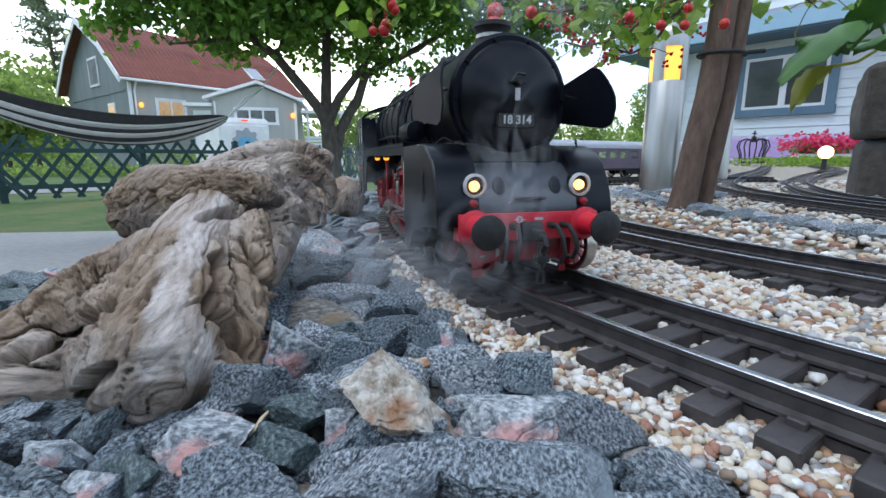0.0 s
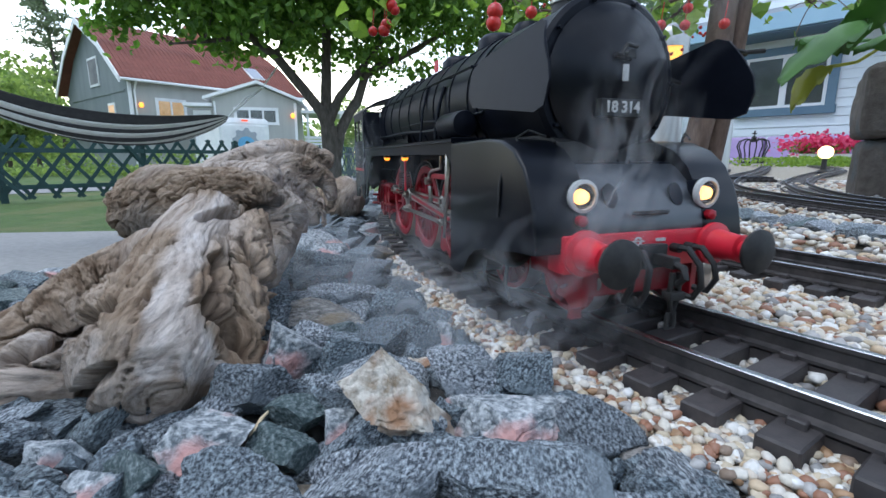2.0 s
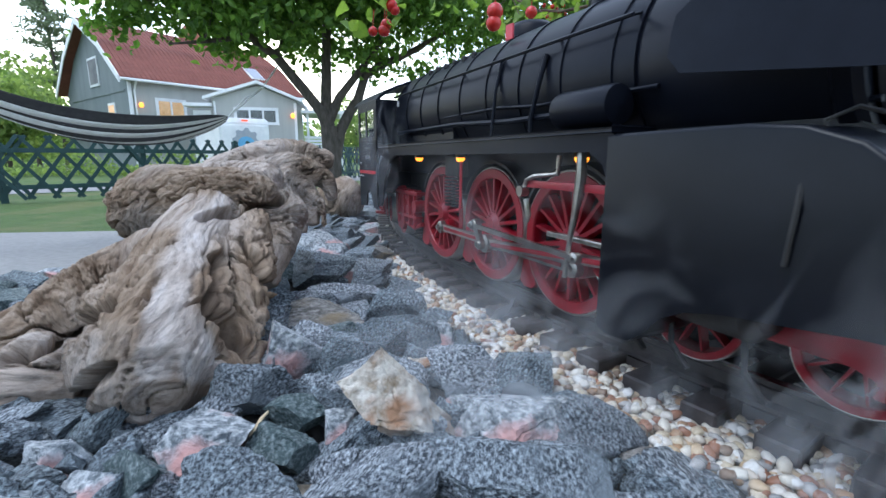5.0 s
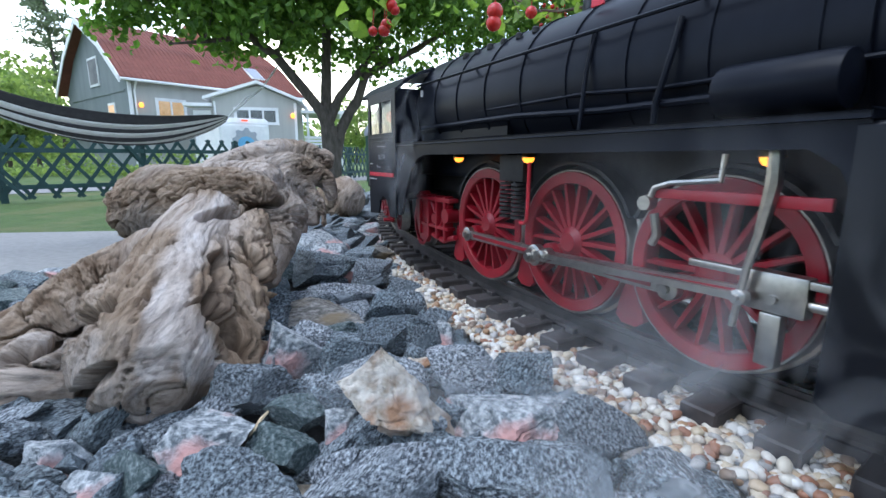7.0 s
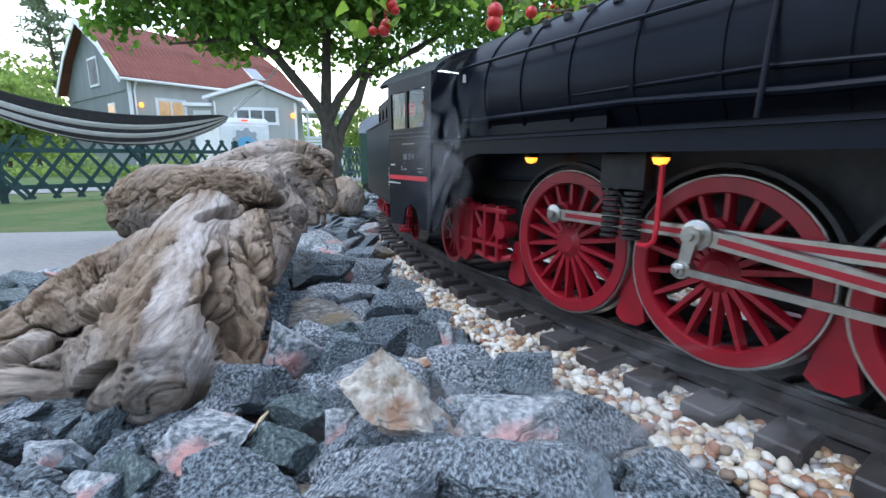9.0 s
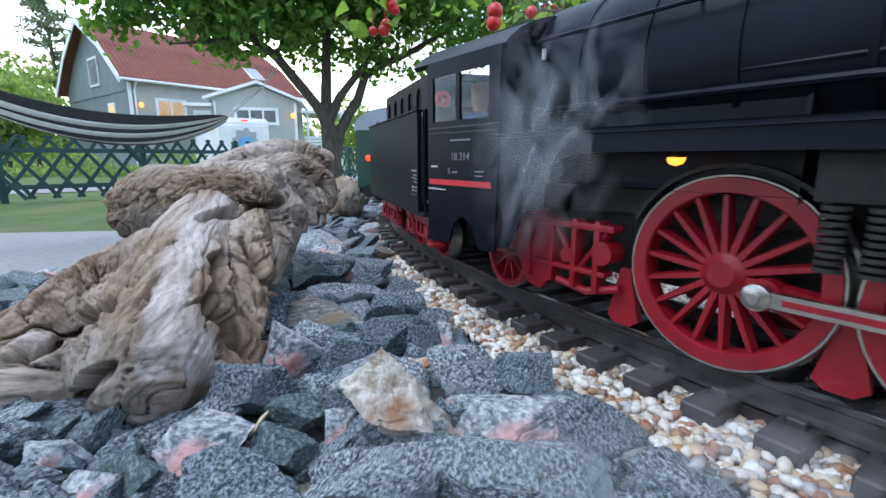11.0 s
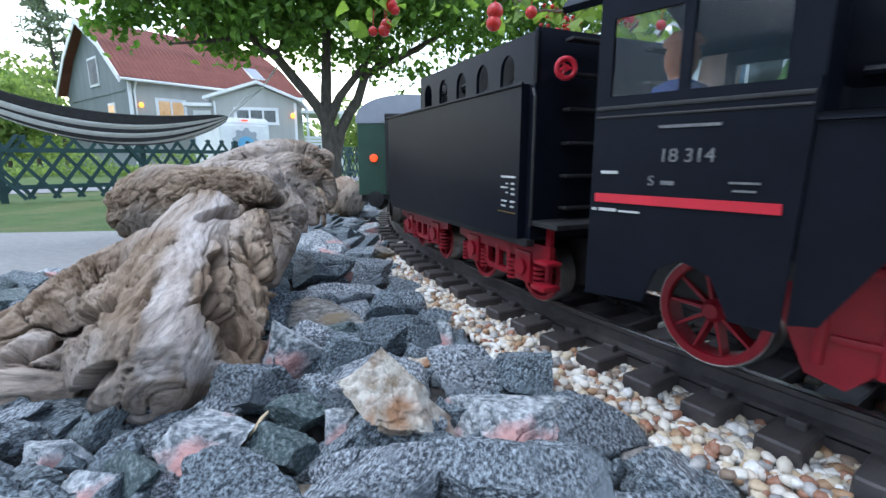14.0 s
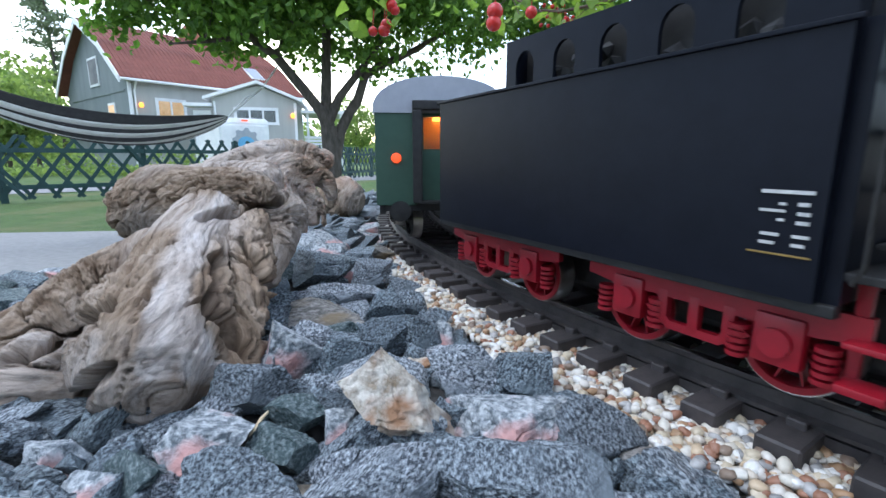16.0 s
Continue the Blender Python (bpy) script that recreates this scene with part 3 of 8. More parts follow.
            v.co.y = s * (0.0440 - k * k * 22) + v.co.y
        d = P("smoke_deflector", bm, "black", "curved black smoke deflector plate", 40)
        bm = bmesh.new()
        tube(bm, [(0.150, s * 0.026, 0.118), (0.151, s * 0.0435, 0.114)], 0.0009, 6)
        P("stay", bm, "dull", "", 40, d)
        # fender over the cylinder with a rounded nose
        bm = bmesh.new()
        o = [(0.106, 0.0890), (0.146, 0.0895), (0.158, 0.0885), (0.168, 0.0850), (0.1755, 0.0790), (0.1805, 0.0710), (0.1835, 0.0630), (0.1850, 0.0560), (0.1850, 0.0500), (0.172, 0.0490), (0.158, 0.0470), (0.146, 0.0455), (0.136, 0.0430), (0.129, 0.0390), (0.124, 0.0330), (0.119, 0.0290), (0.110, 0.0280), (0.106, 0.0300)]
        ya, yb = (s * 0.0465, s * 0.0255) if s < 0 else (s * 0.0255, s * 0.0465)
        prism(bm, o, ya, yb)
        es = [e for e in bm.edges if len(e.link_faces) == 2 and all(abs(v.co.y - s * 0.0465) < 1e-6 for v in e.verts) and min(v.co.z for v in e.verts) > 0.055]
        bmesh.ops.bevel(bm, geom=es, offset=0.0105, segments=6, affect="EDGES", profile=0.5, clamp_overlap=True)
        fen = P("front_fender", bm, "gloss", "", 45)
        bm = bmesh.new()
        tube(bm, [(0.160, s * 0.040, 0.0830), (0.158, s * 0.0400, 0.0895), (0.162, s * 0.0370, 0.0920), (0.168, s * 0.0335, 0.0895)], 0.0005, 6)
        tube(bm, [(0.158, s * 0.0470, 0.0600), (0.159, s * 0.0472, 0.072), (0.158, s * 0.0445, 0.083)], 0.0006, 6)
        P("grab_rail", bm, "dull", "", 40, fen)
        # headlight and marker lamp
        bm = bmesh.new()
        lathe(bm, [(0.0, 0.170), (0.0050, 0.170), (0.0050, 0.1820), (0.0055, 0.1822), (0.0055, 0.1838), (0.0046, 0.1842), (0.0044, 0.1822), (0.0, 0.1818)], 28, "x", (0, s * 0.0278, 0.0692))
        hl = P("headlight", bm, "black", "round lit headlight with a pale rim", 40)
        bm = bmesh.new()
        lathe(bm, [(0.0057, 0.1824), (0.0057, 0.1842), (0.0045, 0.1846), (0.0043, 0.1826), (0.0057, 0.1824)], 28, "x", (0, s * 0.0278, 0.0692))
        P("rim", bm, "white", "pale lamp rim", 40, hl)
        bm = bmesh.new()
        lathe(bm, [(0.0045, 0.1832), (0.0040, 0.1844), (0.0020, 0.1854), (0.0, 0.1857)], 24, "x", (0, s * 0.0278, 0.0692))
        P("lens", bm, "lens", "", 60, hl).visible_shadow = False
        bm = bmesh.new()
        lathe(bm, [(0.0, 0.1819), (0.0022, 0.1822), (0.0020, 0.1834), (0.0, 0.1840)], 16, "x", (0, s * 0.0278, 0.0690))
        P("bulb", bm, "lamp", "glowing warm bulb", 40, hl)
        bm = bmesh.new()
        lathe(bm, [(0.0, 0.178), (0.0018, 0.178), (0.0019, 0.1862), (0.0013, 0.1868), (0.0, 0.1870)], 18, "x", (0, s * 0.0290, 0.0610))
        P("marker_lamp", bm, "red", "small red marker lamp", 40)
        # buffers
        bm = bmesh.new()
        lathe(bm, [(0.0080, 0.187), (0.0080, 0.1885), (0.0058, 0.1892), (0.0048, 0.197), (0.0050, 0.1995), (0.0032, 0.2000), (0.0032, 0.2042), (0.0, 0.2042)], 28, "x", (0, s * 0.0290, 0.0503))
        bf = P("buffer", bm, "redtop", "red buffer with a black disc", 40)
        bm = bmesh.new()
        lathe(bm, [(0.0, 0.2040), (0.0070, 0.2040), (0.0078, 0.2048), (0.0078, 0.2058), (0.0060, 0.2068), (0.0, 0.2074)], 32, "x", (0, s * 0.0290, 0.0503))
        P("disc", bm, "dull", "matt black buffer disc", 40, bf)
        # cylinder
        bm = bmesh.new()
        lathe(bm, [(0.0, 0.1045), (0.0075, 0.1045), (0.0105, 0.107), (0.0105, 0.148), (0.0075, 0.151), (0.0, 0.151)], 24, "x", (0, s * 0.0340, 0.0475))
        P("cylinder", bm, "dull", "", 40)
        # drain pipes
        bm = bmesh.new()
        for x in (0.110, 0.125, 0.146):
            tube(bm, [(x, s * 0.036, 0.038), (x + 0.002, s * 0.038, 0.030), (x + 0.008, s * 0.038, 0.0245)], 0.0009, 6)
        P("drain_pipe", bm, "dull", "", 40)
        # guard iron, steps
        P("guard_iron", bx(0.176, 0.1775, s * 0.0215, s * 0.0255, 0.0235, 0.044, bevel=0.0005), "red")
        bm = bmesh.new()
        prism(bm, [(0.150, 0.052), (0.184, 0.052), (0.184, 0.030), (0.178, 0.0275), (0.168, 0.0345), (0.150, 0.040)], s * 0.0250 - 0.0012, s * 0.0250 + 0.0012)
        P("front_frame", bm, "red", "", 30)
        # brake hoses
        bm = bmesh.new()
        for y, dz in ((0.010, 0.0), (0.0165, 0.002)):
            tube(bm, [(0.1875, s * y, 0.0500), (0.194, s * y, 0.0505), (0.1985, s * (y + 0.001), 0.0455), (0.1990, s * (y + 0.0022), 0.0380 + dz), (0.196, s * (y + 0.002), 0.0330 + dz), (0.1915, s * y, 0.0335 + dz)], 0.00115, 8)
            cyl(bm, (0.186, s * y, 0.0500), (0.1905, s * y, 0.0500), 0.0017, seg=10)
        P("brake_hose", bm, "dull", "hanging black brake hose", 40)
        # cab side
        out = [(-0.1730, 0.0430), (-0.1560, 0.0440), (-0.1530, 0.0535), (-0.1470, 0.0568), (-0.1400, 0.0540), (-0.1350, 0.0440), (-0.1250, 0.0440), (-0.1240, 0.0960), (-0.1230, 0.1225), (-0.1730, 0.1225)]
        bm = bmesh.new()
        ya, yb = sorted((s * 0.0460, s * 0.0472))
        # the side sheet below and above the windows and the posts between
        low = out[:8] + [(-0.1730, 0.0980)]
        low[7] = (-0.1240, 0.0980)
        prism(bm, low, ya, yb)
        prism(bm, [(-0.1730, 0.1175), (-0.1235, 0.1175), (-0.1230, 0.1240), (-0.1730, 0.1240)], ya, yb)
        for x0, x1 in ((-0.1730, -0.1690), (-0.1515, -0.1490), (-0.1300, -0.1235)):
            prism(bm, [(x0, 0.0979), (x1, 0.0979), (x1, 0.1176), (x0, 0.1176)], ya, yb)
        cs = P("cab_side", bm, "black", "", 30)
        for x0, x1 in ((-0.1692, -0.1513), (-0.1492, -0.1298)):
            P("window_pane", bx(x0, x1, s * 0.0464 - 0.0002, s * 0.0464 + 0.0002, 0.0978, 0.1177), "pane", "", None, cs).visible_shadow = False
        P("window_ledge", bx(-0.1725, -0.1245, s * 0.0470 - 0.0006, s * 0.0470 + 0.0009, 0.0945, 0.0956, bevel=0.0003), "dull", parent=cs)
        P("window_ledge", bx(-0.1725, -0.1245, s * 0.0470 - 0.0006, s * 0.0470 + 0.0008, 0.0924, 0.0931, bevel=0.0003), "dull", parent=cs)
        ys = s * 0.0474
        P("red_stripe", bx(-0.1714, -0.1275, ys - 0.0002, ys + 0.0003, 0.0700, 0.0724), "redtop", "red painted stripe", parent=cs)
        sm = SIDE if s < 0 else Matrix.Rotation(math.pi, 4, "Z") @ SIDE
        text_mesh("cab_number", "18 314", 0.0047, M["worn"], Matrix.Translation((-0.1480, ys, 0.0825)) @ sm, cs)
        text_mesh("cab_class", "S", 0.0036, M["worn"], Matrix.Translation((-0.1560, ys, 0.0762)) @ sm, cs)
        for x0, x1, z0, z1 in ((-0.1550, -0.1410, 0.0893, 0.0900), (-0.1535, -0.1503, 0.0754, 0.0764), (-0.1380, -0.1320, 0.0762, 0.0767), (-0.1372, -0.1326, 0.0744, 0.0749)):
            P("lettering_bar", bx(x0, x1, ys - 0.0002, ys + 0.0002, z0, z1), "worn", "", None, cs)
        for x0, x1, z0, z1 in ((-0.1700, -0.1652, 0.0778, 0.0786), (-0.1722, -0.1708, 0.0676, 0.0683), (-0.1700, -0.1650, 0.0676, 0.0684), (-0.1642, -0.1584, 0.0676, 0.0681)):
            P("lettering_bar", bx(x0, x1, ys - 0.0002, ys + 0.0002, z0, z1), "white", "", None, cs)
        # slim white tag and window lip on the firebox
        P("small_tag", bx(-0.1160, -0.1148, s * 0.0325 - 0.0008, s * 0.0325 + 0.0004, 0.1185, 0.1222), "white")
        # ashpan and trailing frame in red
        bm = bmesh.new()
        y = s * 0.0300
        prism(bm, [(-0.128, 0.060), (-0.114, 0.062), (-0.109, 0.058), (-0.108, 0.036), (-0.114, 0.029), (-0.122, 0.031), (-0.128, 0.044)], y - 0.0015, y + 0.0015)
        tube(bm, [(-0.108, y, 0.057), (-0.096, y, 0.041), (-0.084, y, 0.056)], 0.0016, 8)
        tube(bm, [(-0.106, y, 0.035), (-0.092, y, 0.033), (-0.078, y, 0.037)], 0.0016, 8)
        cyl(bm, (-0.084, y - 0.004, 0.049), (-0.084, y + 0.004, 0.049), 0.0042, seg=14)
        cyl(bm, (-0.100, y - 0.003, 0.046), (-0.100, y + 0.003, 0.046), 0.0030, seg=12)
        for x in (-0.120, -0.108, -0.097, -0.087):
            box(bm, x - 0.0012, x + 0.0012, s * 0.0300 - 0.003, s * 0.0300 + 0.003, 0.034, 0.060, bevel=0.0005)
        box(bm, -0.127, -0.080, s * 0.0300 - 0.0032, s * 0.0300 + 0.0032, 0.0565, 0.0590, bevel=0.0005)
        box(bm, -0.118, -0.083, s * 0.0300 - 0.0028, s * 0.0300 + 0.0028, 0.0400, 0.0420, bevel=0.0005)
        P("trailing_frame", bm, "red", "", 30)
        # spring and sand pipe between the last drivers
        bm = bmesh.new()
        for k in range(9):
            cyl(bm, (-0.0205, s * 0.037, 0.0560 + k * 0.0018), (-0.0205, s * 0.037, 0.0570 + k * 0.0018), 0.0030, seg=12)
            cyl(bm, (-0.0120, s * 0.037, 0.0560 + k * 0.0018), (-0.0120, s * 0.037, 0.0570 + k * 0.0018), 0.0030, seg=12)
        box(bm, -0.0250, -0.0080, s * 0.036 - 0.002, s * 0.036 + 0.004, 0.0720, 0.0835, bevel=0.0006)
        P("coil_springs", bm, "dull", "", 40)
        bm = bmesh.new()
        tube(bm, [(-0.0005, s * 0.0405, 0.083), (-0.0008, s * 0.0405, 0.062), (-0.0015, s * 0.0402, 0.0572), (-0.004, s * 0.0395, 0.0552), (-0.0075, s * 0.0390, 0.0550)], 0.0008, 8)
        P("sand_pipe", bm, "redtop", "", 40)
        # brake blocks between the wheels, in red
        for x in (0.0422, -0.0166, -0.078):
            bm = bmesh.new()
            prism(bm, [(x - 0.0018, 0.044), (x + 0.0018, 0.044), (x + 0.006, 0.026), (x + 0.003, 0.0235), (x - 0.003, 0.0235), (x - 0.006, 0.026)], s * 0.0262 - 0.0014, s * 0.0262 + 0.0014)
            P("brake_block", bm, "red", "", 30)
        # guide bars, link and reversing rod
        bm = bmesh.new()
        box(bm, 0.070, 0.108, s * 0.0385 - 0.0012, s * 0.0385 + 0.0012, 0.0525, 0.0545, bevel=0.0004)
        P("guide_bar", bm, "steel", "polished guide bar", 30)
        bm = bmesh.new()
        box(bm, 0.058, 0.102, s * 0.0405 - 0.0009, s * 0.0405 + 0.0009, 0.0705, 0.0735, bevel=0.0005)
        P("radius_rod", bm, "red", "", 30)
        bm = bmesh.new()
        tube(bm, [(0.0900, s * 0.0420, 0.0840), (0.0905, s * 0.0422, 0.0760), (0.0890, s * 0.0425, 0.0640), (0.0870, s * 0.0425, 0.0550), (0.0852, s * 0.0425, 0.0400)], [0.0016, 0.0019, 0.0013, 0.0010, 0.0009], 8)
        P("expansion_link", bm, "steel", "", 40)
        bm = bmesh.new()
        tube(bm, [(0.0570, s * 0.0420, 0.0690), (0.0590, s * 0.0420, 0.0735), (0.0640, s * 0.0420, 0.0752), (0.0780, s * 0.0420, 0.0765), (0.0785, s * 0.0420, 0.0830)], 0.0009, 8)
        cyl(bm, (0.0570, s * 0.0405, 0.0690), (0.0570, s * 0.0440, 0.0690), 0.0022, seg=12)
        tube(bm, [(0.0595, s * 0.042, 0.0660), (0.0610, s * 0.042, 0.0600), (0.0595, s * 0.042, 0.0570)], 0.0013, 8)
        P("reversing_arm", bm, "steel", "", 40)
    # cab front, roof, back
    bm = bmesh.new()
    prof = [(math.sin(radians(a)) * 0.0505, 0.1165 + (math.cos(radians(a)) - math.cos(radians(68))) * 0.0245 * 1.0) for a in range(-68, 69, 8)]
    rows = []
    for x in (-0.1860, -0.1850, -0.1235, -0.1215):
        rows.append([bm.verts.new((x, y, z + 0.0075)) for y, z in prof] + [bm.verts.new((x, y * 0.97, z + 0.0060)) for y, z in prof[::-1]])
    for a, b in zip(rows, rows[1:]):
        for i in range(len(a)):
            j = (i + 1) % len(a)
            bm.faces.new((a[i], a[j], b[j], b[i]))
    bm.faces.new(rows[0])
    bm.faces.new(rows[-1])
    bmesh.ops.recalc_face_normals(bm, faces=bm.faces[:])
    roof = P("cab_roof", bm, "black", "", 40)
    P("roof_vent", bx(-0.165, -0.140, -0.014, 0.014, 0.1370, 0.1415, bevel=0.0012), "black", parent=roof)
    bm = bmesh.new()
    prism(bm, [(-0.1250, 0.0600), (-0.1236, 0.0600), (-0.1236, 0.1240), (-0.1250, 0.1240)], -0.0460, 0.0460)
    P("cab_front", bm, "black")
    P("cab_floor", bx(-0.1730, -0.1236, -0.0460, 0.0460, 0.0560, 0.0600), "dull")
    # frame and axles
    P("main_frame", bx(-0.170, 0.176, -0.0150, 0.0150, 0.0380, 0.0640, bevel=0.001), "dull")
    P("frame_stretcher", bx(-0.130, 0.100, -0.0205, 0.0205, 0.0620, 0.0900, bevel=0.001), "dull")
    for x in W_X:
        bm = bmesh.new()
        cyl(bm, (x, -0.0270, RAILTOP + W_R), (x, 0.0270, RAILTOP + W_R), 0.0035, seg=16)
        P("axle", bm, "dull", "", 40)
        bm = bmesh.new()
        o = [(x + 0.0318 * math.cos(radians(a)), RAILTOP + W_R + 0.0318 * math.sin(radians(a))) for a in range(25, 156, 10)]
        i = [(x + 0.0305 * math.cos(radians(a)), RAILTOP + W_R + 0.0305 * math.sin(radians(a))) for a in range(155, 24, -10)]
        for s in (-1, 1):
            prism(bm, o + i, s * 0.0262 - 0.004, s * 0.0262 + 0.004)
        P("splasher", bm, "dull", "", 40)
    # front apron, saddle and beam
    bm = bmesh.new()
    prism(bm, [(0.1640, 0.0800), (0.1655, 0.0805), (0.1700, 0.0785), (0.1780, 0.0720), (0.1830, 0.0650), (0.1850, 0.0575), (0.1850, 0.0560), (0.1600, 0.0560), (0.1600, 0.0790)], -0.0258, 0.0258)
    ap = P("front_apron", bm, "apron", "sloping black front apron with two hatches", 40)
    # thin black discs stand in for the dark inside two oval openings
    for s in (-1, 1):
        bm = bmesh.new()
        oval(bm, 0, -0.0004, 0.0004, 0, 0.0030, 0.0046)
        h = P("hatch", bm, "black", "black oval disc standing for an open hatch", 40, ap)
        h.matrix_basis = Matrix.Translation((0.1812, s * 0.0150, 0.0688)) @ Matrix.Rotation(radians(-22), 4, "Y") @ Matrix.Rotation(radians(90), 4, "Z")
    bm = bmesh.new()
    for k in range(9):
        cyl(bm, (0.1662, -0.0235 + k * 0.0059, 0.0800), (0.1662, -0.0235 + k * 0.0059, 0.0812), 0.0006, seg=6)
    box(bm, 0.1640, 0.1672, -0.0256, 0.0256, 0.0794, 0.0806, bevel=0.0003)
    P("apron_lip", bm, "black", "", 40, ap)
    bm = bmesh.new()
    tube(bm, [(0.1853, -0.008, 0.0630), (0.1868, -0.006, 0.0630), (0.1868, 0.006, 0.0630), (0.1853, 0.008, 0.0630)], 0.0008, 6)
    P("apron_handle", bm, "dull", "", 40, ap)
    bm = bmesh.new()
    prism(bm, [(0.104, 0.062), (0.160, 0.062), (0.160, 0.088), (0.154, 0.092), (0.104, 0.092)], -0.024, 0.024)
    P("saddle", bm, "dull", "", 30)
    bm = bmesh.new()
    box(bm, 0.1770, 0.1870, -0.0365, 0.0365, 0.0430, 0.0562, bevel=0.0008)
    beam = P("buffer_beam", bm, "redtop", "red buffer beam with white markings", 30)
    for y, z in ((0.004, 0.0532), (0.004, 0.0510), (0.004, 0.0488)):
        P("marking", bx(0.1870, 0.1873, y - 0.0022, y + 0.0022, z - 0.0006, z + 0.0006), "white", parent=beam)
    bm = bmesh.new()
    lathe(bm, [(0.0010, 0.1870), (0.0017, 0.1870), (0.0017, 0.1874), (0.0010, 0.1874), (0.0010, 0.1870)], 16, "x", (0, -0.0062, 0.0530))
    box(bm, 0.1870, 0.1873, -0.0092, -0.0032, 0.0528, 0.0532)
    P("emblem_ring", bm, "white", "", None, beam)
    for x, y in ((0.182, 0.0115), (0.182, -0.0165), (0.182, 0.031), (0.182, -0.031)):
        bm = bmesh.new()
        cyl(bm, (x, y, 0.0555), (x, y, 0.0590), 0.0016, seg=10)
        P("beam_valve", bm, "redtop", "", 40, beam)
    bm = bmesh.new()
    box(bm, 0.1870, 0.1900, -0.0060, 0.0050, 0.0435, 0.0520, bevel=0.0006)
    box(bm, 0.1900, 0.1990, -0.0018, 0.0018, 0.0450, 0.0490, bevel=0.0006)
    tube(bm, [(0.197, 0, 0.047), (0.202, 0, 0.046), (0.2030, 0, 0.0430), (0.2000, 0, 0.0400), (0.1975, 0, 0.0420)], 0.0013, 8)
    tube(bm, [(0.199, 0.0015, 0.044), (0.199, 0.0018, 0.0350), (0.1985, 0, 0.0290), (0.199, -0.0018, 0.0350), (0.199, -0.0015, 0.044)], 0.0010, 8)
    box(bm, 0.1965, 0.2010, -0.0032, 0.0032, 0.0345, 0.0375, bevel=0.0006)
    tube(bm, [(0.1985, 0.0012, 0.030), (0.1980, 0.0018, 0.0240), (0.1985, -0.0018, 0.0240), (0.1985, -0.0012, 0.030)], 0.0009, 8)
    P("screw_coupling", bm, "dull", "black screw coupling with a hook", 40)
    P("front_plate", bx(0.168, 0.1760, -0.0260, 0.0260, 0.0300, 0.0440, bevel=0.001), "red")
    # wheels
    for s in (-1, 1):
        for x in W_X:
            add_wheel(lo, x, s, W_R, 18, CRANK, PHASE, weight=False)
        for x in (0.1220, 0.1610):
            add_wheel(lo, x, s, 0.0150, 10, 0.0, 0.0, "bogie_wheel", weight=False)
        add_wheel(lo, -0.1470, s, 0.0170, 10, 0.0, 0.3, "trailing_wheel", weight=False)
    P("bogie_frame", bx(0.108, 0.174, -0.0195, 0.0195, 0.0330, 0.0450, bevel=0.001), "red")
    return lo


loco = build_loco()


def rod_bmesh(length, h0, h1, boss0, boss1, th=0.0010):
    """A fluted rod from the origin along +x with round ends; y is its thickness."""
    bm = bmesh.new()
    prism(bm, [(0, -h0 / 2), (length, -h1 / 2), (length, h1 / 2), (0, h0 / 2)], -th, th)
    for x, b in ((0.0, boss0), (length, boss1)):
        lathe(bm, [(0.0, -th * 1.9), (b * 0.8, -th * 1.9), (b, -th * 1.5), (b, th * 1.5), (b * 0.8, th * 1.9), (0.0, th * 1.9)], 18, "y", (x, 0, 0))
        cyl(bm, (x, -th * 3.4, 0), (x, 0, 0), b * 0.42, seg=10)
    return bm


def flute(bm_len, h, th=0.0010):
    bm = bmesh.new()
    box(bm, 0.006, bm_len - 0.006, -th * 1.25, th * 1.25, -h / 2, h / 2)
    return bm


RODS = {}
for s_ in (-1, 1):
    cr = part("coupling_rod", rod_bmesh(W_X[0] - W_X[2], 0.0040, 0.0040, 0.0036, 0.0036), M["steel"], loco, "steel coupling rod with red flutes", 40)
    part("flute", flute(W_X[0] - W_X[2], 0.0016), M["red"], cr, "red painted flute")
    mr = part("connecting_rod", rod_bmesh(0.0900, 0.0046, 0.0034, 0.0044, 0.0030), M["steel"], loco, "steel connecting rod with red flutes", 40)
    part("flute", flute(0.0900, 0.0018), M["red"], mr, "red painted flute")
    b_ = bmesh.new()
    box(b_, -0.0070, 0.0070, -0.0022, 0.0022, -0.0035, 0.0065, bevel=0.0008)
    box(b_, -0.0025, 0.0025, -0.0026, 0.0010, -0.0170, -0.0035, bevel=0.0006)
    cyl(b_, (0.006, 0, 0), (0.046, 0, 0), 0.0013, seg=10)
    ch_ = part("crosshead", b_, M["steel"], loco, "polished crosshead and piston rod", 40)
    b_ = bmesh.new()
    prism(b_, [(-0.0020, 0.0022), (0.0020, 0.0022), (0.0016, -0.0112), (-0.0016, -0.0112)], -0.0010, 0.0010)
    for z_ in (0.0, -0.0100):
        cyl(b_, (0, -0.0016, z_), (0, 0.0016, z_), 0.0028, seg=14)
        cyl(b_, (0, -0.0028, z_), (0, 0.0016, z_), 0.0014, seg=10)
    rc = part("return_crank", b_, M["steel"], loco, "polished return crank", 40)
    er_ = part("eccentric_rod", rod_bmesh(0.0740, 0.0020, 0.0020, 0.0020, 0.0020, 0.0008), M["steel"], loco, "slim steel eccentric rod", 40)
    RODS[s_] = (cr, mr, ch_, rc, er_)


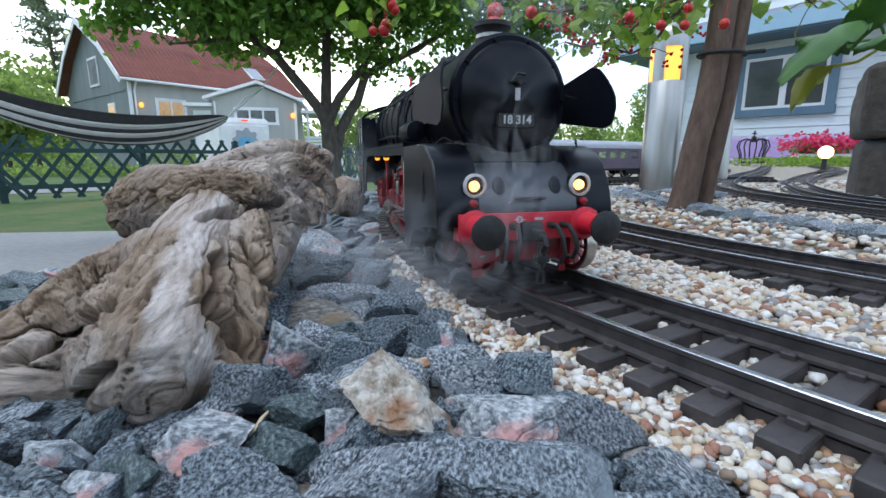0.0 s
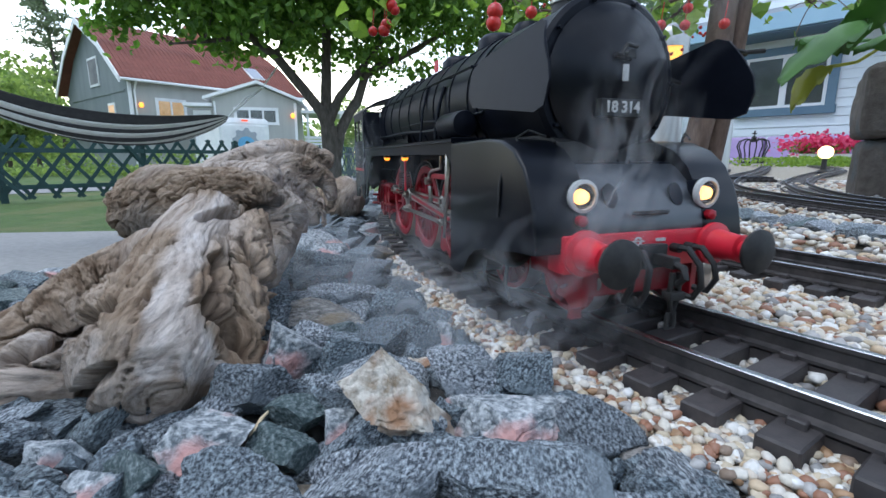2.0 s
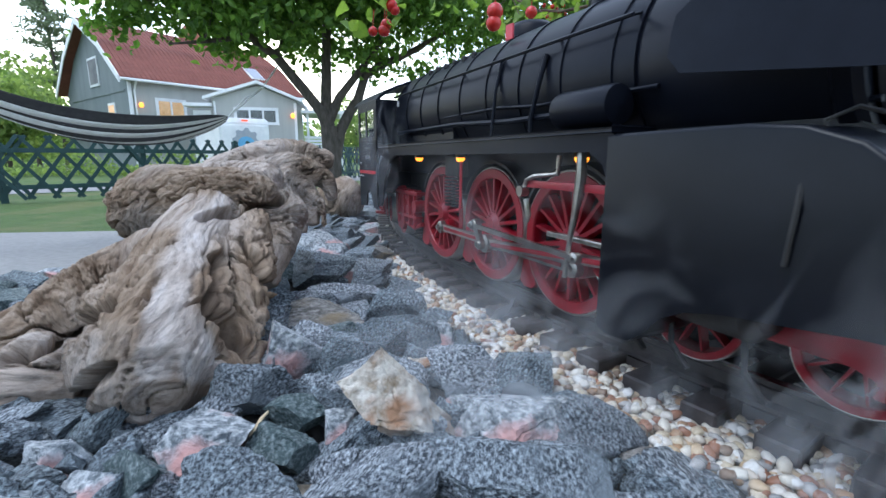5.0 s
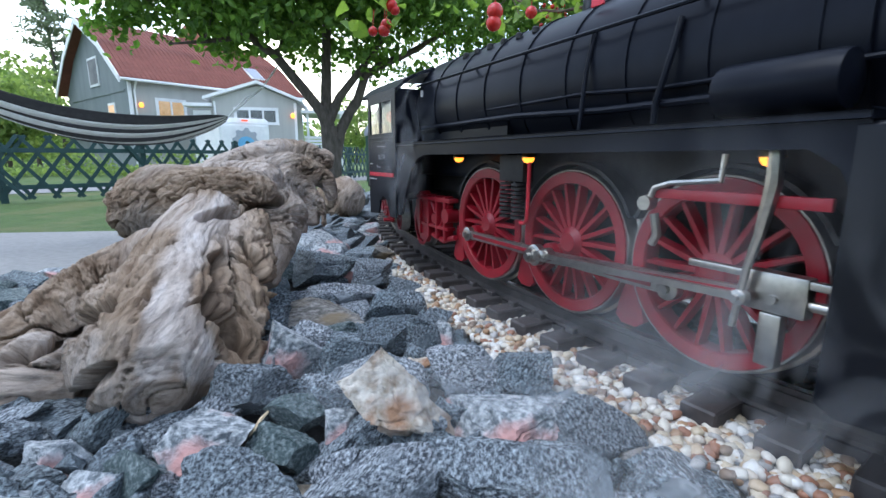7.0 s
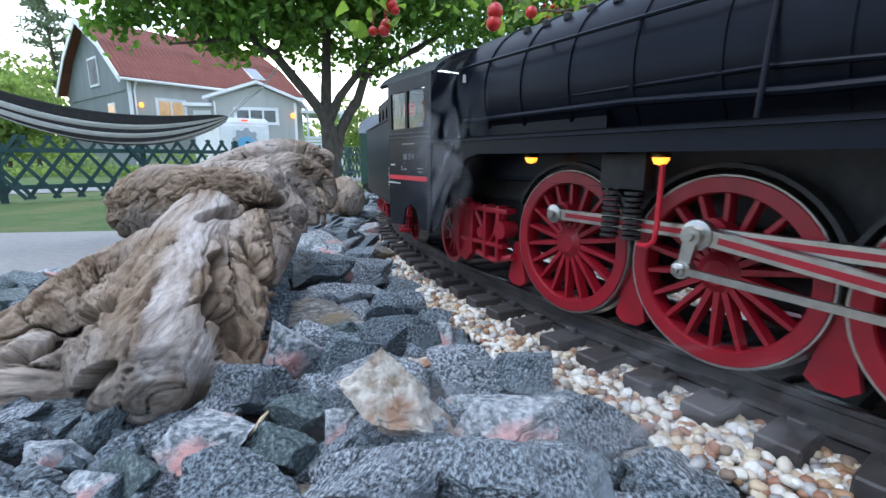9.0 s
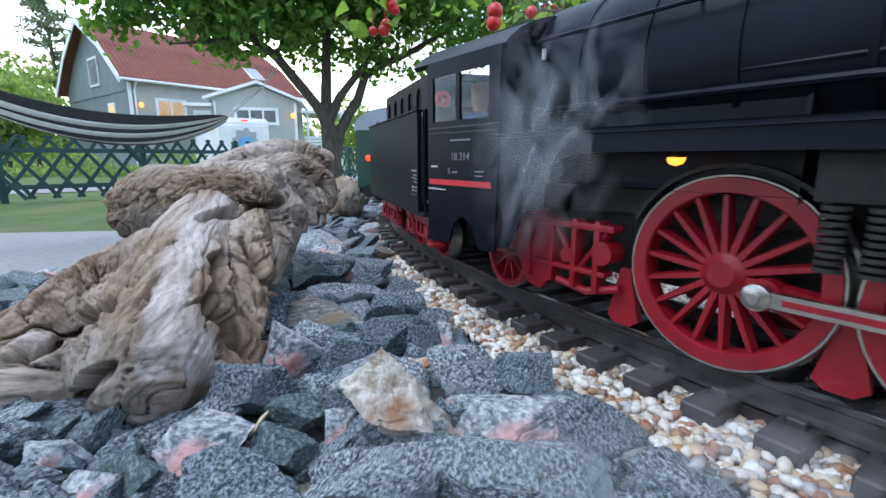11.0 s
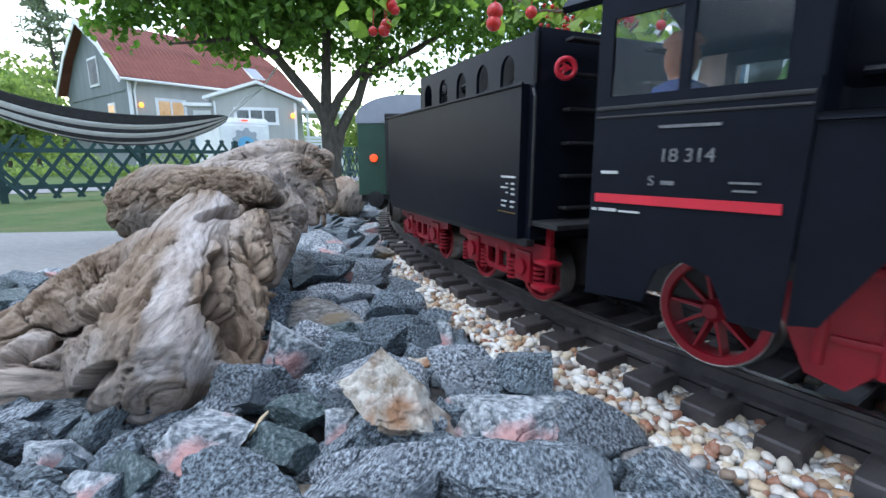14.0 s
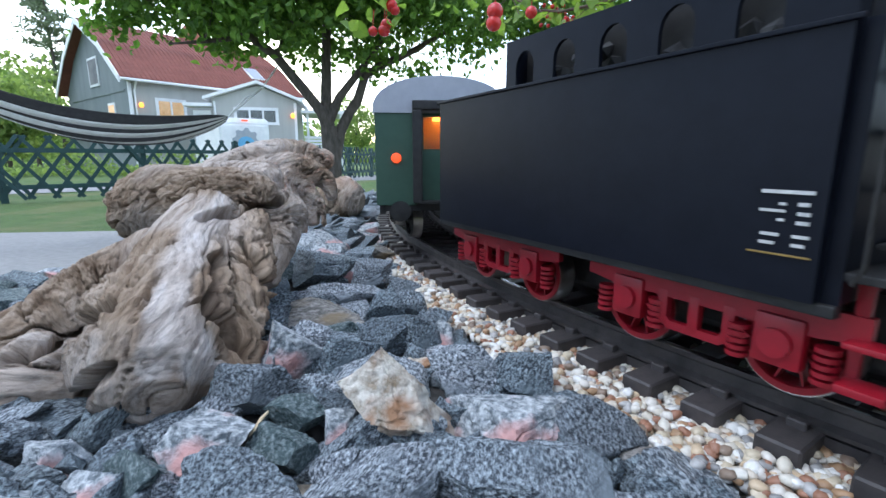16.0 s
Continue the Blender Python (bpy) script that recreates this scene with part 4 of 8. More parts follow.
# driver doll behind the cab window, one plain shape
def build_driver():
    bm = bmesh.new()
    lathe(bm, [(0.0, 0.0602), (0.0070, 0.0602), (0.0075, 0.080), (0.0085, 0.0960), (0.0070, 0.1015), (0.0030, 0.1035), (0.0030, 0.1045), (0.0042, 0.1065), (0.0046, 0.1095), (0.0040, 0.1125), (0.0052, 0.1128), (0.0050, 0.1140), (0.0030, 0.1160), (0.0, 0.1165)], 18, "z", (0, 0, 0))
    for fc in bm.faces:
        fc.smooth = True
        z = fc.calc_center_median().z
        fc.material_index = 0 if z < 0.104 else 1
    me = bpy.data.meshes.new("driver_doll")
    bm.to_mesh(me)
    bm.free()
    me.materials.append(mat("blue_cloth", (0.03, 0.07, 0.26), 0.8, 0, (0.05, 0.10, 0.33), 200))
    me.materials.append(mat("doll_face", (0.6, 0.25, 0.12), 0.6, 0, (0.55, 0.2, 0.1), 200))
    return tagged(new("driver_doll", me), "small painted doll in blue standing in the cab", "doll")


driver = build_driver()


def build_tender():
    te = tagged(empty("coal_tender"), "black model coal tender with red bogies", "model tender")
    P = lambda name, bm, m, label="", smooth=None, parent=te: part(name, bm, M[m], parent, label, smooth)
    x0, x1 = -0.091, 0.0815
    bm = bmesh.new()
    out = [(x0, 0.0505), (x1, 0.0505), (x1, 0.1092), (x0, 0.1092)]
    prism(bm, out, -0.0460, 0.0460)
    bmesh.ops.bevel(bm, geom=[e for e in bm.edges if abs(e.verts[0].co.z - e.verts[1].co.z) > 0.01], offset=0.0035, segments=4, affect="EDGES")
    body = P("tank", bm, "black", "", 30)
    for s in (-1, 1):
        # bunker wall with five arched gaps
        bm = bmesh.new()
        ya, yb = sorted((s * 0.0375, s * 0.0390))
        xr = -0.0430
        prism(bm, [(xr, 0.1238), (x1 - 0.004, 0.1238), (x1 - 0.004, 0.1290), (xr, 0.1290)], ya, yb)
        edge = xr
        for k in range(5):
            c = -0.0310 + k * 0.0218
            a = [(edge, 0.1090), (c - 0.0054, 0.1090), (c - 0.0054, 0.1180)] + [(c - 0.0054 * math.cos(radians(q)), 0.1180 + 0.0058 * math.sin(radians(q))) for q in (25, 50, 75, 90)] + [(c, 0.1239), (edge, 0.1239)]
            prism(bm, a, ya, yb)
            b = [(c + 0.0054, 0.1090), (c + 0.0072, 0.1090), (c + 0.0072, 0.1239), (c, 0.1239)] + [(c + 0.0054 * math.cos(radians(q)), 0.1180 + 0.0058 * math.sin(radians(q))) for q in (90, 75, 50, 25)] + [(c + 0.0054, 0.1180)]
            prism(bm, b, ya, yb)
            edge = c + 0.0072
        prism(bm, [(edge, 0.1090), (x1 - 0.004, 0.1090), (x1 - 0.004, 0.1239), (edge, 0.1239)], ya, yb)
        P("bunker_wall", bm, "black", "bunker wall with arched gaps", 30)
        bm = bmesh.new()
        ys = s * 0.0462
        for z0, z1, xa, xb in ((0.0742, 0.0750, 0.058, 0.073), (0.0716, 0.0722, 0.0635, 0.0655), (0.0700, 0.0706, 0.058, 0.0655), (0.0716, 0.0724, 0.069, 0.072), (0.0695, 0.0703, 0.069, 0.0725), (0.0675, 0.0683, 0.069, 0.0725), (0.0680, 0.0686, 0.0635, 0.0655), (0.0645, 0.0652, 0.059, 0.0645), (0.0645, 0.0652, 0.0685, 0.073), (0.0625, 0.0632, 0.059, 0.0635), (0.0625, 0.0632, 0.0685, 0.072)):
            P("lettering_bar", bx(0.0705 + (xa - 0.0655) * 0.7, 0.0705 + (xb - 0.0655) * 0.7, ys - 0.0002, ys + 0.0002, z0, z1), "white", "", None, body)
        P("lettering_bar", bx(0.0635, 0.0765, ys - 0.0002, ys + 0.0002, 0.0602, 0.0606), "brass", "", None, body)
        P("tank_ledge", bx(x0 + 0.002, x1 - 0.002, s * 0.0462 - 0.0008, s * 0.0462 + 0.0004, 0.1084, 0.1096, bevel=0.0003), "black", "", None, body)
        P("solebar", bx(x0, x1, s * 0.0420 - 0.002, s * 0.0420 + 0.002, 0.0475, 0.0505, bevel=0.0005), "dull")
        # bogie sideframes
        for bxx in (-0.050, 0.046):
            bm = bmesh.new()
            y = s * 0.0345
            L = 0.040
            prism(bm, [(bxx - L, 0.0475), (bxx + L, 0.0475), (bxx + L, 0.0415), (bxx + L - 0.010, 0.040), (bxx - L + 0.010, 0.040), (bxx - L, 0.0415)], y - 0.0012, y + 0.0012)
            for dx in (-0.0225, 0.0225):
                box(bm, bxx + dx - 0.0058, bxx + dx + 0.0058, y - 0.0025, y + 0.0025, 0.0300, 0.0435, bevel=0.0012)
                cyl(bm, (bxx + dx, y - 0.0040, 0.0365), (bxx + dx, y + 0.0040, 0.0365), 0.0038, seg=14)
                for sx in (-0.0100, 0.0100):
                    for k in range(5):
                        cyl(bm, (bxx + dx + sx, y, 0.0290 + k * 0.0020), (bxx + dx + sx, y, 0.0302 + k * 0.0020), 0.0028, seg=12)
            prism(bm, [(bxx - 0.016, 0.0355), (bxx - 0.008, 0.0300), (bxx + 0.008, 0.0300), (bxx + 0.016, 0.0355), (bxx + 0.013, 0.0375), (bxx + 0.007, 0.0325), (bxx - 0.007, 0.0325), (bxx - 0.013, 0.0375)], y - 0.0012, y + 0.0012)
            for dx in (-0.010, 0.0, 0.010):
                box(bm, bxx + dx - 0.0016, bxx + dx + 0.0016, y - 0.0014, y + 0.0014, 0.0310, 0.0420, bevel=0.0004)
            P("bogie_sideframe", bm, "red", "red bogie sideframe with coil springs", 35)
            for dx in (-0.0225, 0.0225):
                add_wheel(te, bxx + dx, s, 0.0132, 10, 0.0, 0.0, "tender_wheel", weight=False)
        # front steps and grab rail
        bm = bmesh.new()
        box(bm, x1 + 0.001, x1 + 0.010, s * 0.038 - 0.004, s * 0.038 + 0.004, 0.0310, 0.0330, bevel=0.0004)
        prism(bm, [(x1 + 0.001, 0.0310), (x1 + 0.003, 0.0310), (x1 + 0.0035, 0.0560), (x1 + 0.0005, 0.0560)], s * 0.034 - 0.001, s * 0.034 + 0.001)
        box(bm, x1 + 0.001, x1 + 0.010, s * 0.038 - 0.003, s * 0.038 + 0.004, 0.0410, 0.0425, bevel=0.0004)
        P("cab_step", bm, "red", "red footstep", 30)
        bm = bmesh.new()
        tube(bm, [(x1 + 0.002, s * 0.0440, 0.056), (x1 + 0.004, s * 0.0450, 0.060), (x1 + 0.004, s * 0.0450, 0.104), (x1 + 0.001, s * 0.0440, 0.107)], 0.0006, 6)
        P("grab_rail", bm, "dull", "", 40)
    # red handbrake ring at the front corner
    bm = bmesh.new()
    ring = [(0.0, 0.0034 * math.cos(2 * math.pi * i / 20), 0.0034 * math.sin(2 * math.pi * i / 20)) for i in range(21)]
    tube(bm, ring, 0.0010, 8)
    cyl(bm, (-0.006, 0, 0), (0.0012, 0, 0), 0.0012, seg=10)
    for k in range(3):
        a = k * 2.1
        tube(bm, [(0, 0, 0), (0, 0.0034 * math.cos(a), 0.0034 * math.sin(a))], 0.0006, 6)
    hb = P("handbrake_wheel", bm, "redtop", "small red handbrake wheel", 40)
    hb.matrix_basis = Matrix.Translation((x1 + 0.006, -0.0335, 0.1140)) @ Matrix.Rotation(radians(-20), 4, "Z")
    # front plate with rungs, floor, coal
    bm = bmesh.new()
    box(bm, x1 - 0.006, x1 - 0.004, -0.0390, 0.0390, 0.1090, 0.1300)
    P("bunker_front", bm, "black")
    P("bunker_core", bx(-0.0390, x1 - 0.008, -0.031, 0.031, 0.109, 0.1265), "dull")
    P("bunker_back", bx(-0.0430, -0.0410, -0.0375, 0.0375, 0.109, 0.129), "black")
    bm = bmesh.new()
    for k in range(6):
        z = 0.062 + k * 0.0125
        box(bm, x1 + 0.0005, x1 + 0.0050, -0.030, -0.010, z, z + 0.0012, bevel=0.0003)
        box(bm, x1 + 0.0005, x1 + 0.0050, 0.010, 0.030, z, z + 0.0012, bevel=0.0003)
    P("ladder", bm, "dull")
    P("footplate", bx(x1 - 0.001, x1 + 0.016, -0.042, 0.042, 0.0560, 0.0580, bevel=0.0004), "dull")
    P("frame", bx(x0, x1 + 0.004, -0.016, 0.016, 0.0300, 0.0490), "dull")
    bm = bmesh.new()
    rng = random.Random(5)
    for k in range(140):
        c = Vector((rng.uniform(-0.036, x1 - 0.012), rng.uniform(-0.034, 0.034), 0.110 + rng.uniform(0, 0.012)))
        bmesh.ops.create_icosphere(bm, subdivisions=1, radius=rng.uniform(0.003, 0.006), matrix=Matrix.Translation(c))
    for v in bm.verts:
        v.co += Vector((rng.uniform(-1, 1), rng.uniform(-1, 1), rng.uniform(-1, 1))) * 0.0009
    P("coal_load", bm, "dull", "heaped black coal", None)
    return te


tender = build_tender()


def build_coach(colour, length, label, lit=True, wcol="pane"):
    co = tagged(empty("passenger_coach"), label, "model coach", group="coaches of the train")
    P = lambda name, bm, m, lab="", smooth=None, parent=co: part(name, bm, M[m], parent, lab, smooth)
    h = length / 2
    hw = 0.0440
    zs, ze = 0.0500, 0.1120
    # side walls with window openings
    nwin = max(1, int((length - 0.09) / 0.045))
    for s in (-1, 1):
        bm = bmesh.new()
        ya, yb = sorted((s * hw, s * (hw - 0.0012)))
        box(bm, -h, h, ya, yb, zs, 0.0820)
        box(bm, -h, h, ya, yb, 0.1030, ze)
        step = (2 * h - 0.06) / nwin
        xs = -h
        wins = []
        for k in range(nwin):
            c = -h + 0.03 + step * (k + 0.5)
            box(bm, xs, c - step * 0.34, ya, yb, 0.0820, 0.1030)
            wins.append(c)
            xs = c + step * 0.34
        box(bm, xs, h, ya, yb, 0.0820, 0.1030)
        sd = P("coach_side", bm, colour, "")
        for c in wins:
            P("window_pane", bx(c - step * 0.34, c + step * 0.34, s * (hw - 0.0008) - 0.0002, s * (hw - 0.0008) + 0.0002, 0.0820, 0.1030), "pane", "", None, sd).visible_shadow = False
        P("solebar", bx(-h, h, s * 0.040 - 0.002, s * 0.040 + 0.002, 0.0440, 0.0500), "dull")
        for e in (-1, 1):
            for dx in (-0.035, 0.035):
                add_wheel(co, e * (h - 0.080) + dx, s, 0.0145, 10, 0.0, 0.0, "coach_wheel", red="dull", weight=False)
            bm = bmesh.new()
            c = e * (h - 0.080)
            prism(bm, [(c - 0.050, 0.044), (c + 0.050, 0.044), (c + 0.046, 0.036), (c + 0.020, 0.030), (c - 0.020, 0.030), (c - 0.046, 0.036)], s * 0.035 - 0.0015, s * 0.035 + 0.0015)
            P("bogie_sideframe", bm, "dull", "", 30)
            bm = bmesh.new()
            lathe(bm, [(0.0030, h - 0.001), (0.0030, h + 0.009), (0.0068, h + 0.0095), (0.0070, h + 0.0115), (0.0, h + 0.012)], 18, "x", (0, s * 0.0275, 0.0470))
            b = P("buffer", bm, "dull", "", 40)
            if e < 0:
                b.matrix_basis = Matrix.Rotation(math.pi, 4, "Z")
    # ends with a gangway
    for e in (-1, 1):
        for s in (-1, 1):
            bm = bmesh.new()
            ya, yb = sorted((s * 0.0435, s * 0.0170))
            box(bm, e * h - 0.0012, e * h + 0.0012, ya, yb, zs, 0.1150, bevel=0.0004)
            en = P("end_panel", bm, colour)
            bm = bmesh.new()
            lathe(bm, [(0.0034, h), (0.0034, h + 0.0030), (0.0026, h + 0.0042), (0.0, h + 0.0046)], 18, "x", (0, s * 0.0300, 0.0820))
            t = P("tail_lamp", bm, "taillamp", "glowing red tail lamp", 40)
            if e < 0:
                t.matrix_basis = Matrix.Rotation(math.pi, 4, "Z")
            # rubber gangway uprights
            xa, xb = sorted((e * h, e * (h + 0.0085)))
            ya, yb = sorted((s * 0.0125, s * 0.0190))
            P("gangway_post", bx(xa, xb, ya, yb, 0.0520, 0.1130, bevel=0.0010), "dull", "black rubber gangway")
        xa, xb = sorted((e * h, e * (h + 0.0085)))
        P("gangway_top", bx(xa, xb, -0.0190, 0.0190, 0.1130, 0.1190, bevel=0.0010), "dull")
        xd, xe = sorted((e * (h - 0.002), e * (h - 0.001)))
        dr = P("end_door", bx(xd, xe, -0.0170, 0.0170, zs, 0.0880), colour, "end door with a lit window")
        P("door_rail", bx(xd, xe, -0.0170, 0.0170, 0.1090, 0.1150), colour, "", None, dr)
        for s in (-1, 1):
            ya, yb = sorted((s * 0.0170, s * 0.0115))
            P("door_post", bx(xd, xe, ya, yb, 0.0880, 0.1090), colour, "", None, dr)
        P("gangway_plate", bx(*sorted((e * h, e * (h + 0.010))), -0.0150, 0.0150, 0.0520, 0.0535), "dull")
        P("end_window", bx(e * (h - 0.0015) - 0.0002, e * (h - 0.0015) + 0.0002, -0.0115, 0.0115, 0.0880, 0.1090), "pane", "", None, dr).visible_shadow = False
    # roof
    bm = bmesh.new()
    prof = [(math.cos(radians(a)) * 0.0455, 0.1115 + math.sin(radians(a)) ** 0.75 * 0.0240 if 0 < a < 180 else 0.1115) for a in range(0, 181, 10)]
    rings = []
    for x, k in ((-h - 0.002, 0.985), (-h, 1.0), (h, 1.0), (h + 0.002, 0.985)):
        rings.append([bm.verts.new((x, y * k, 0.1115 + (z - 0.1115) * k)) for y, z in prof])
    for a, b in zip(rings, rings[1:]):
        for i in range(len(a) - 1):
            bm.faces.new((a[i], a[i + 1], b[i + 1], b[i]))
        bm.faces.new((a[0], b[0], b[-1], a[-1]))
    bm.faces.new(rings[0])
    bm.faces.new(rings[-1])
    bmesh.ops.recalc_face_normals(bm, faces=bm.faces[:])
    P("coach_roof", bm, "silver", "rounded silver roof", 50)
    P("coach_floor", bx(-h, h, -0.040, 0.040, 0.0460, 0.0510), "dull")
    if lit:
        # the lit compartment wall seen through the end door
        P("light_strip", bx(-h + 0.010, h - 0.004, -0.004, 0.004, 0.1085, 0.1100), "orange", "glowing warm ceiling light")
        P("inner_wall", bx(h - 0.032, h - 0.030, -0.042, 0.042, 0.0510, 0.1110), "cream")
    return co


coach_a = build_coach("green", 0.540, "green model passenger coach with a silver roof and red tail lamps")
coach_b = build_coach("lilac", 0.540, "dark lilac model passenger coach with a silver roof", lit=False)
coach_c = build_coach("cream", 0.170, "short cream model luggage coach with a silver roof", lit=False)

# ---- the train's motion: the angle on the loop at each time ----
RUN = [(0.0, 3.4150), (1.0, 3.4497), (2.0, 3.4842), (3.0, 3.5172), (4.0, 3.5500), (5.0, 3.5790), (6.0, 3.6070), (7.0, 3.6367), (8.0, 3.6664), (9.0, 3.6966), (10.0, 3.7270),
       (11.0, 3.7585), (12.0, 3.7892), (13.0, 3.8195), (13.5, 3.8385), (14.0, 3.8610), (14.5, 3.8862), (15.0, 3.9112), (15.5, 3.9355), (16.0, 3.9597)]


def run_at(t):
    return float(np.interp(t, [r[0] for r in RUN], [r[1] for r in RUN]))


def body_pose(a, r=RAD, z=0.0):
    p = arc(a, r)
    return pose(p.x, p.y, z, 0, 0, math.degrees(a) + 90)


def motions():
    step = [i * 0.5 for i in range(33)]
    walk(loco, [(t, body_pose(run_at(t))) for t in step])
    drv = Matrix.Translation((-0.1600, -0.026, 0.0))
    walk(driver, [(t, body_pose(run_at(t)) @ drv) for t in step])
    walk(tender, [(t, body_pose(run_at(t) - 0.2830 / RAD)) for t in step])
    for co, mid, piv in ((coach_a, 0.7060, 0.190), (coach_b, 1.2580, 0.190), (coach_c, 1.6250, 0.05)):
        walk(co, [(t, body_pose(run_at(t) - mid / RAD, math.sqrt(RAD * RAD - piv * piv))) for t in step])
    for w, x, y, z, r, ph, side in TURNING:
        q = 0.0 if side < 0 else math.pi / 2
        rows = []
        piv = 0.190 if w.parent in (coach_a, coach_b) else 0.05 if w.parent == coach_c else 0.0
        bend = 0.0 if w.name.startswith("driving") else 1.0
        side_y, swing = y + bend * (x * x - piv * piv) / (2 * RAD), math.degrees(bend * x / RAD)
        for t in step:
            turn = math.degrees((run_at(t) - run_at(9.0)) * RAD / r + ph + q)
            base = pose(x, side_y, z, 0, 0, swing) @ pose(0, 0, 0, 0, turn, 0)
            rows.append((t, base if side < 0 else base @ Matrix.Rotation(math.pi, 4, "Z")))
        walk(w, rows)
    fine = [i * 0.25 for i in range(65)]
    for side, (cr, mr, ch, rc, er) in RODS.items():
        q = 0.0 if side < 0 else math.pi / 2
        R1, R2_, R3, R4, R5 = [], [], [], [], []
        for t in fine:
            th = (run_at(t) - run_at(9.0)) * RAD / W_R + PHASE + q
            px, pz = -CRANK * math.sin(th), -CRANK * math.cos(th)
            zc = RAILTOP + W_R
            R1.append((t, pose(W_X[2] + px, side * PIN_Y, zc + pz)))
            bx_, bz_ = W_X[1] + px, zc + pz
            zx = 0.0485
            reach = math.sqrt(max(1e-6, 0.0900 ** 2 - (zx - bz_) ** 2))
            ang = math.degrees(math.atan2(zx - bz_, reach))
            R2_.append((t, pose(bx_, side * (PIN_Y + 0.0035), bz_, 0, -ang, 0)))
            R3.append((t, pose(bx_ + reach, side * (PIN_Y + 0.0035), zx)))
            R4.append((t, pose(bx_, side * (PIN_Y + 0.0065), bz_, 0, math.degrees(th) + 200, 0)))
            k = th + radians(200)
            ex, ez = bx_ - 0.0100 * math.sin(k), bz_ - 0.0100 * math.cos(k)
            dz = 0.0480 - ez
            R5.append((t, pose(ex, side * (PIN_Y + 0.0085), ez, 0, -math.degrees(math.asin(dz / 0.074)), 0)))
        for ob, rows in ((cr, R1), (mr, R2_), (ch, R3), (rc, R4), (er, R5)):
            walk(ob, rows)
    steam_motions()


# ---- ground level of the stony bank beside the track ----
def bank(x, y):
    """Height of the rock bank: it falls a little from the ballast towards the log and rises in lumps."""
    return 0.004 + 0.006 * noise.noise(Vector((x * 14, y * 14, 3.1)))


def rock_bmesh(seed, cuts=11, sub=4):
    """A broken stone: a ball cut by random planes and roughened, then fitted to a box of half size one."""
    rng = random.Random(seed)
    bm = bmesh.new()
    bmesh.ops.create_icosphere(bm, subdivisions=sub, radius=1.0)
    planes = []
    for k in range(cuts):
        n = Vector((rng.gauss(0, 1), rng.gauss(0, 1), rng.gauss(0, 1))).normalized()
        planes.append((n, rng.uniform(0.34, 0.70)))
    for v in bm.verts:
        c = v.co.copy()
        for k in range(2):
            for n, d in planes:
                e = c.dot(n) - d
                if e > 0:
                    c -= n * e
        step = abs(noise.noise(c * 3.1 + Vector((0, seed * 3.7, 0))))
        o = noise.fractal(c * 2.4 + Vector((seed * 7.3, 0, 0)), 1.0, 2.0, 5) * 0.040 + noise.noise(c * 10 + Vector((seed, 0, 0))) * 0.024 + noise.noise(c * 24) * 0.012 - 0.05 * max(0.0, 0.10 - step) / 0.10
        v.co = c + c.normalized() * o
    lo = [min(v.co[k] for v in bm.verts) for k in range(3)]
    hi = [max(v.co[k] for v in bm.verts) for k in range(3)]
    for v in bm.verts:
        v.co = [(v.co[k] - lo[k]) / (hi[k] - lo[k]) * 2 - 1 for k in range(3)]
    return bm


def rock_mesh(seed, cuts, sub):
    bm = rock_bmesh(seed, cuts, sub)
    me = bpy.data.meshes.new("rock")
    bm.to_mesh(me)
    bm.free()
    return me


ROCK_FINE = [rock_mesh(seed_ + 11, 9 + seed_ % 5, 5) for seed_ in range(16)]
ROCK_PLAIN = [rock_mesh(seed_ + 61, 9 + seed_ % 5, 4) for seed_ in range(20)]
KINDS = [("granite", "broken dark blue-grey granite rock"), ("pinkstone", "grey rock with pink feldspar patches"), ("greenstone", "smooth green-grey slate rock"), ("quartz", "cream and rusty quartz rock"), ("brownstone", "flat brown-grey schist rock")]
ROCK_DATA = {}


def add_rock(x, y, z, half, kind=0, seed=0, turn=(0, 0, 0), fine=True, taper=0.0, lean=0.0):
    """A stone of the given half sizes, turned by degrees."""
    bank_of = ROCK_FINE if fine else ROCK_PLAIN
    key = (fine, seed % len(bank_of), kind, half, taper, lean)
    if key not in ROCK_DATA:
        me = bank_of[seed % len(bank_of)].copy()
        for v in me.vertices:
            k = (v.co.z + 1) / 2
            v.co.x = v.co.x * (1 - taper * k) + lean * k
            v.co.y *= 1 - 0.6 * taper * k
        me.transform(Matrix.Diagonal((*half, 1)))
        me.materials.append(M[KINDS[kind][0]])
        ROCK_DATA[key] = me
    ob = new("rock", ROCK_DATA[key])
    ob.matrix_basis = pose(x, y, z, *turn)
    return tagged(ob, KINDS[kind][1] + " lying on the bank", "rock", group="rocks on the bank")


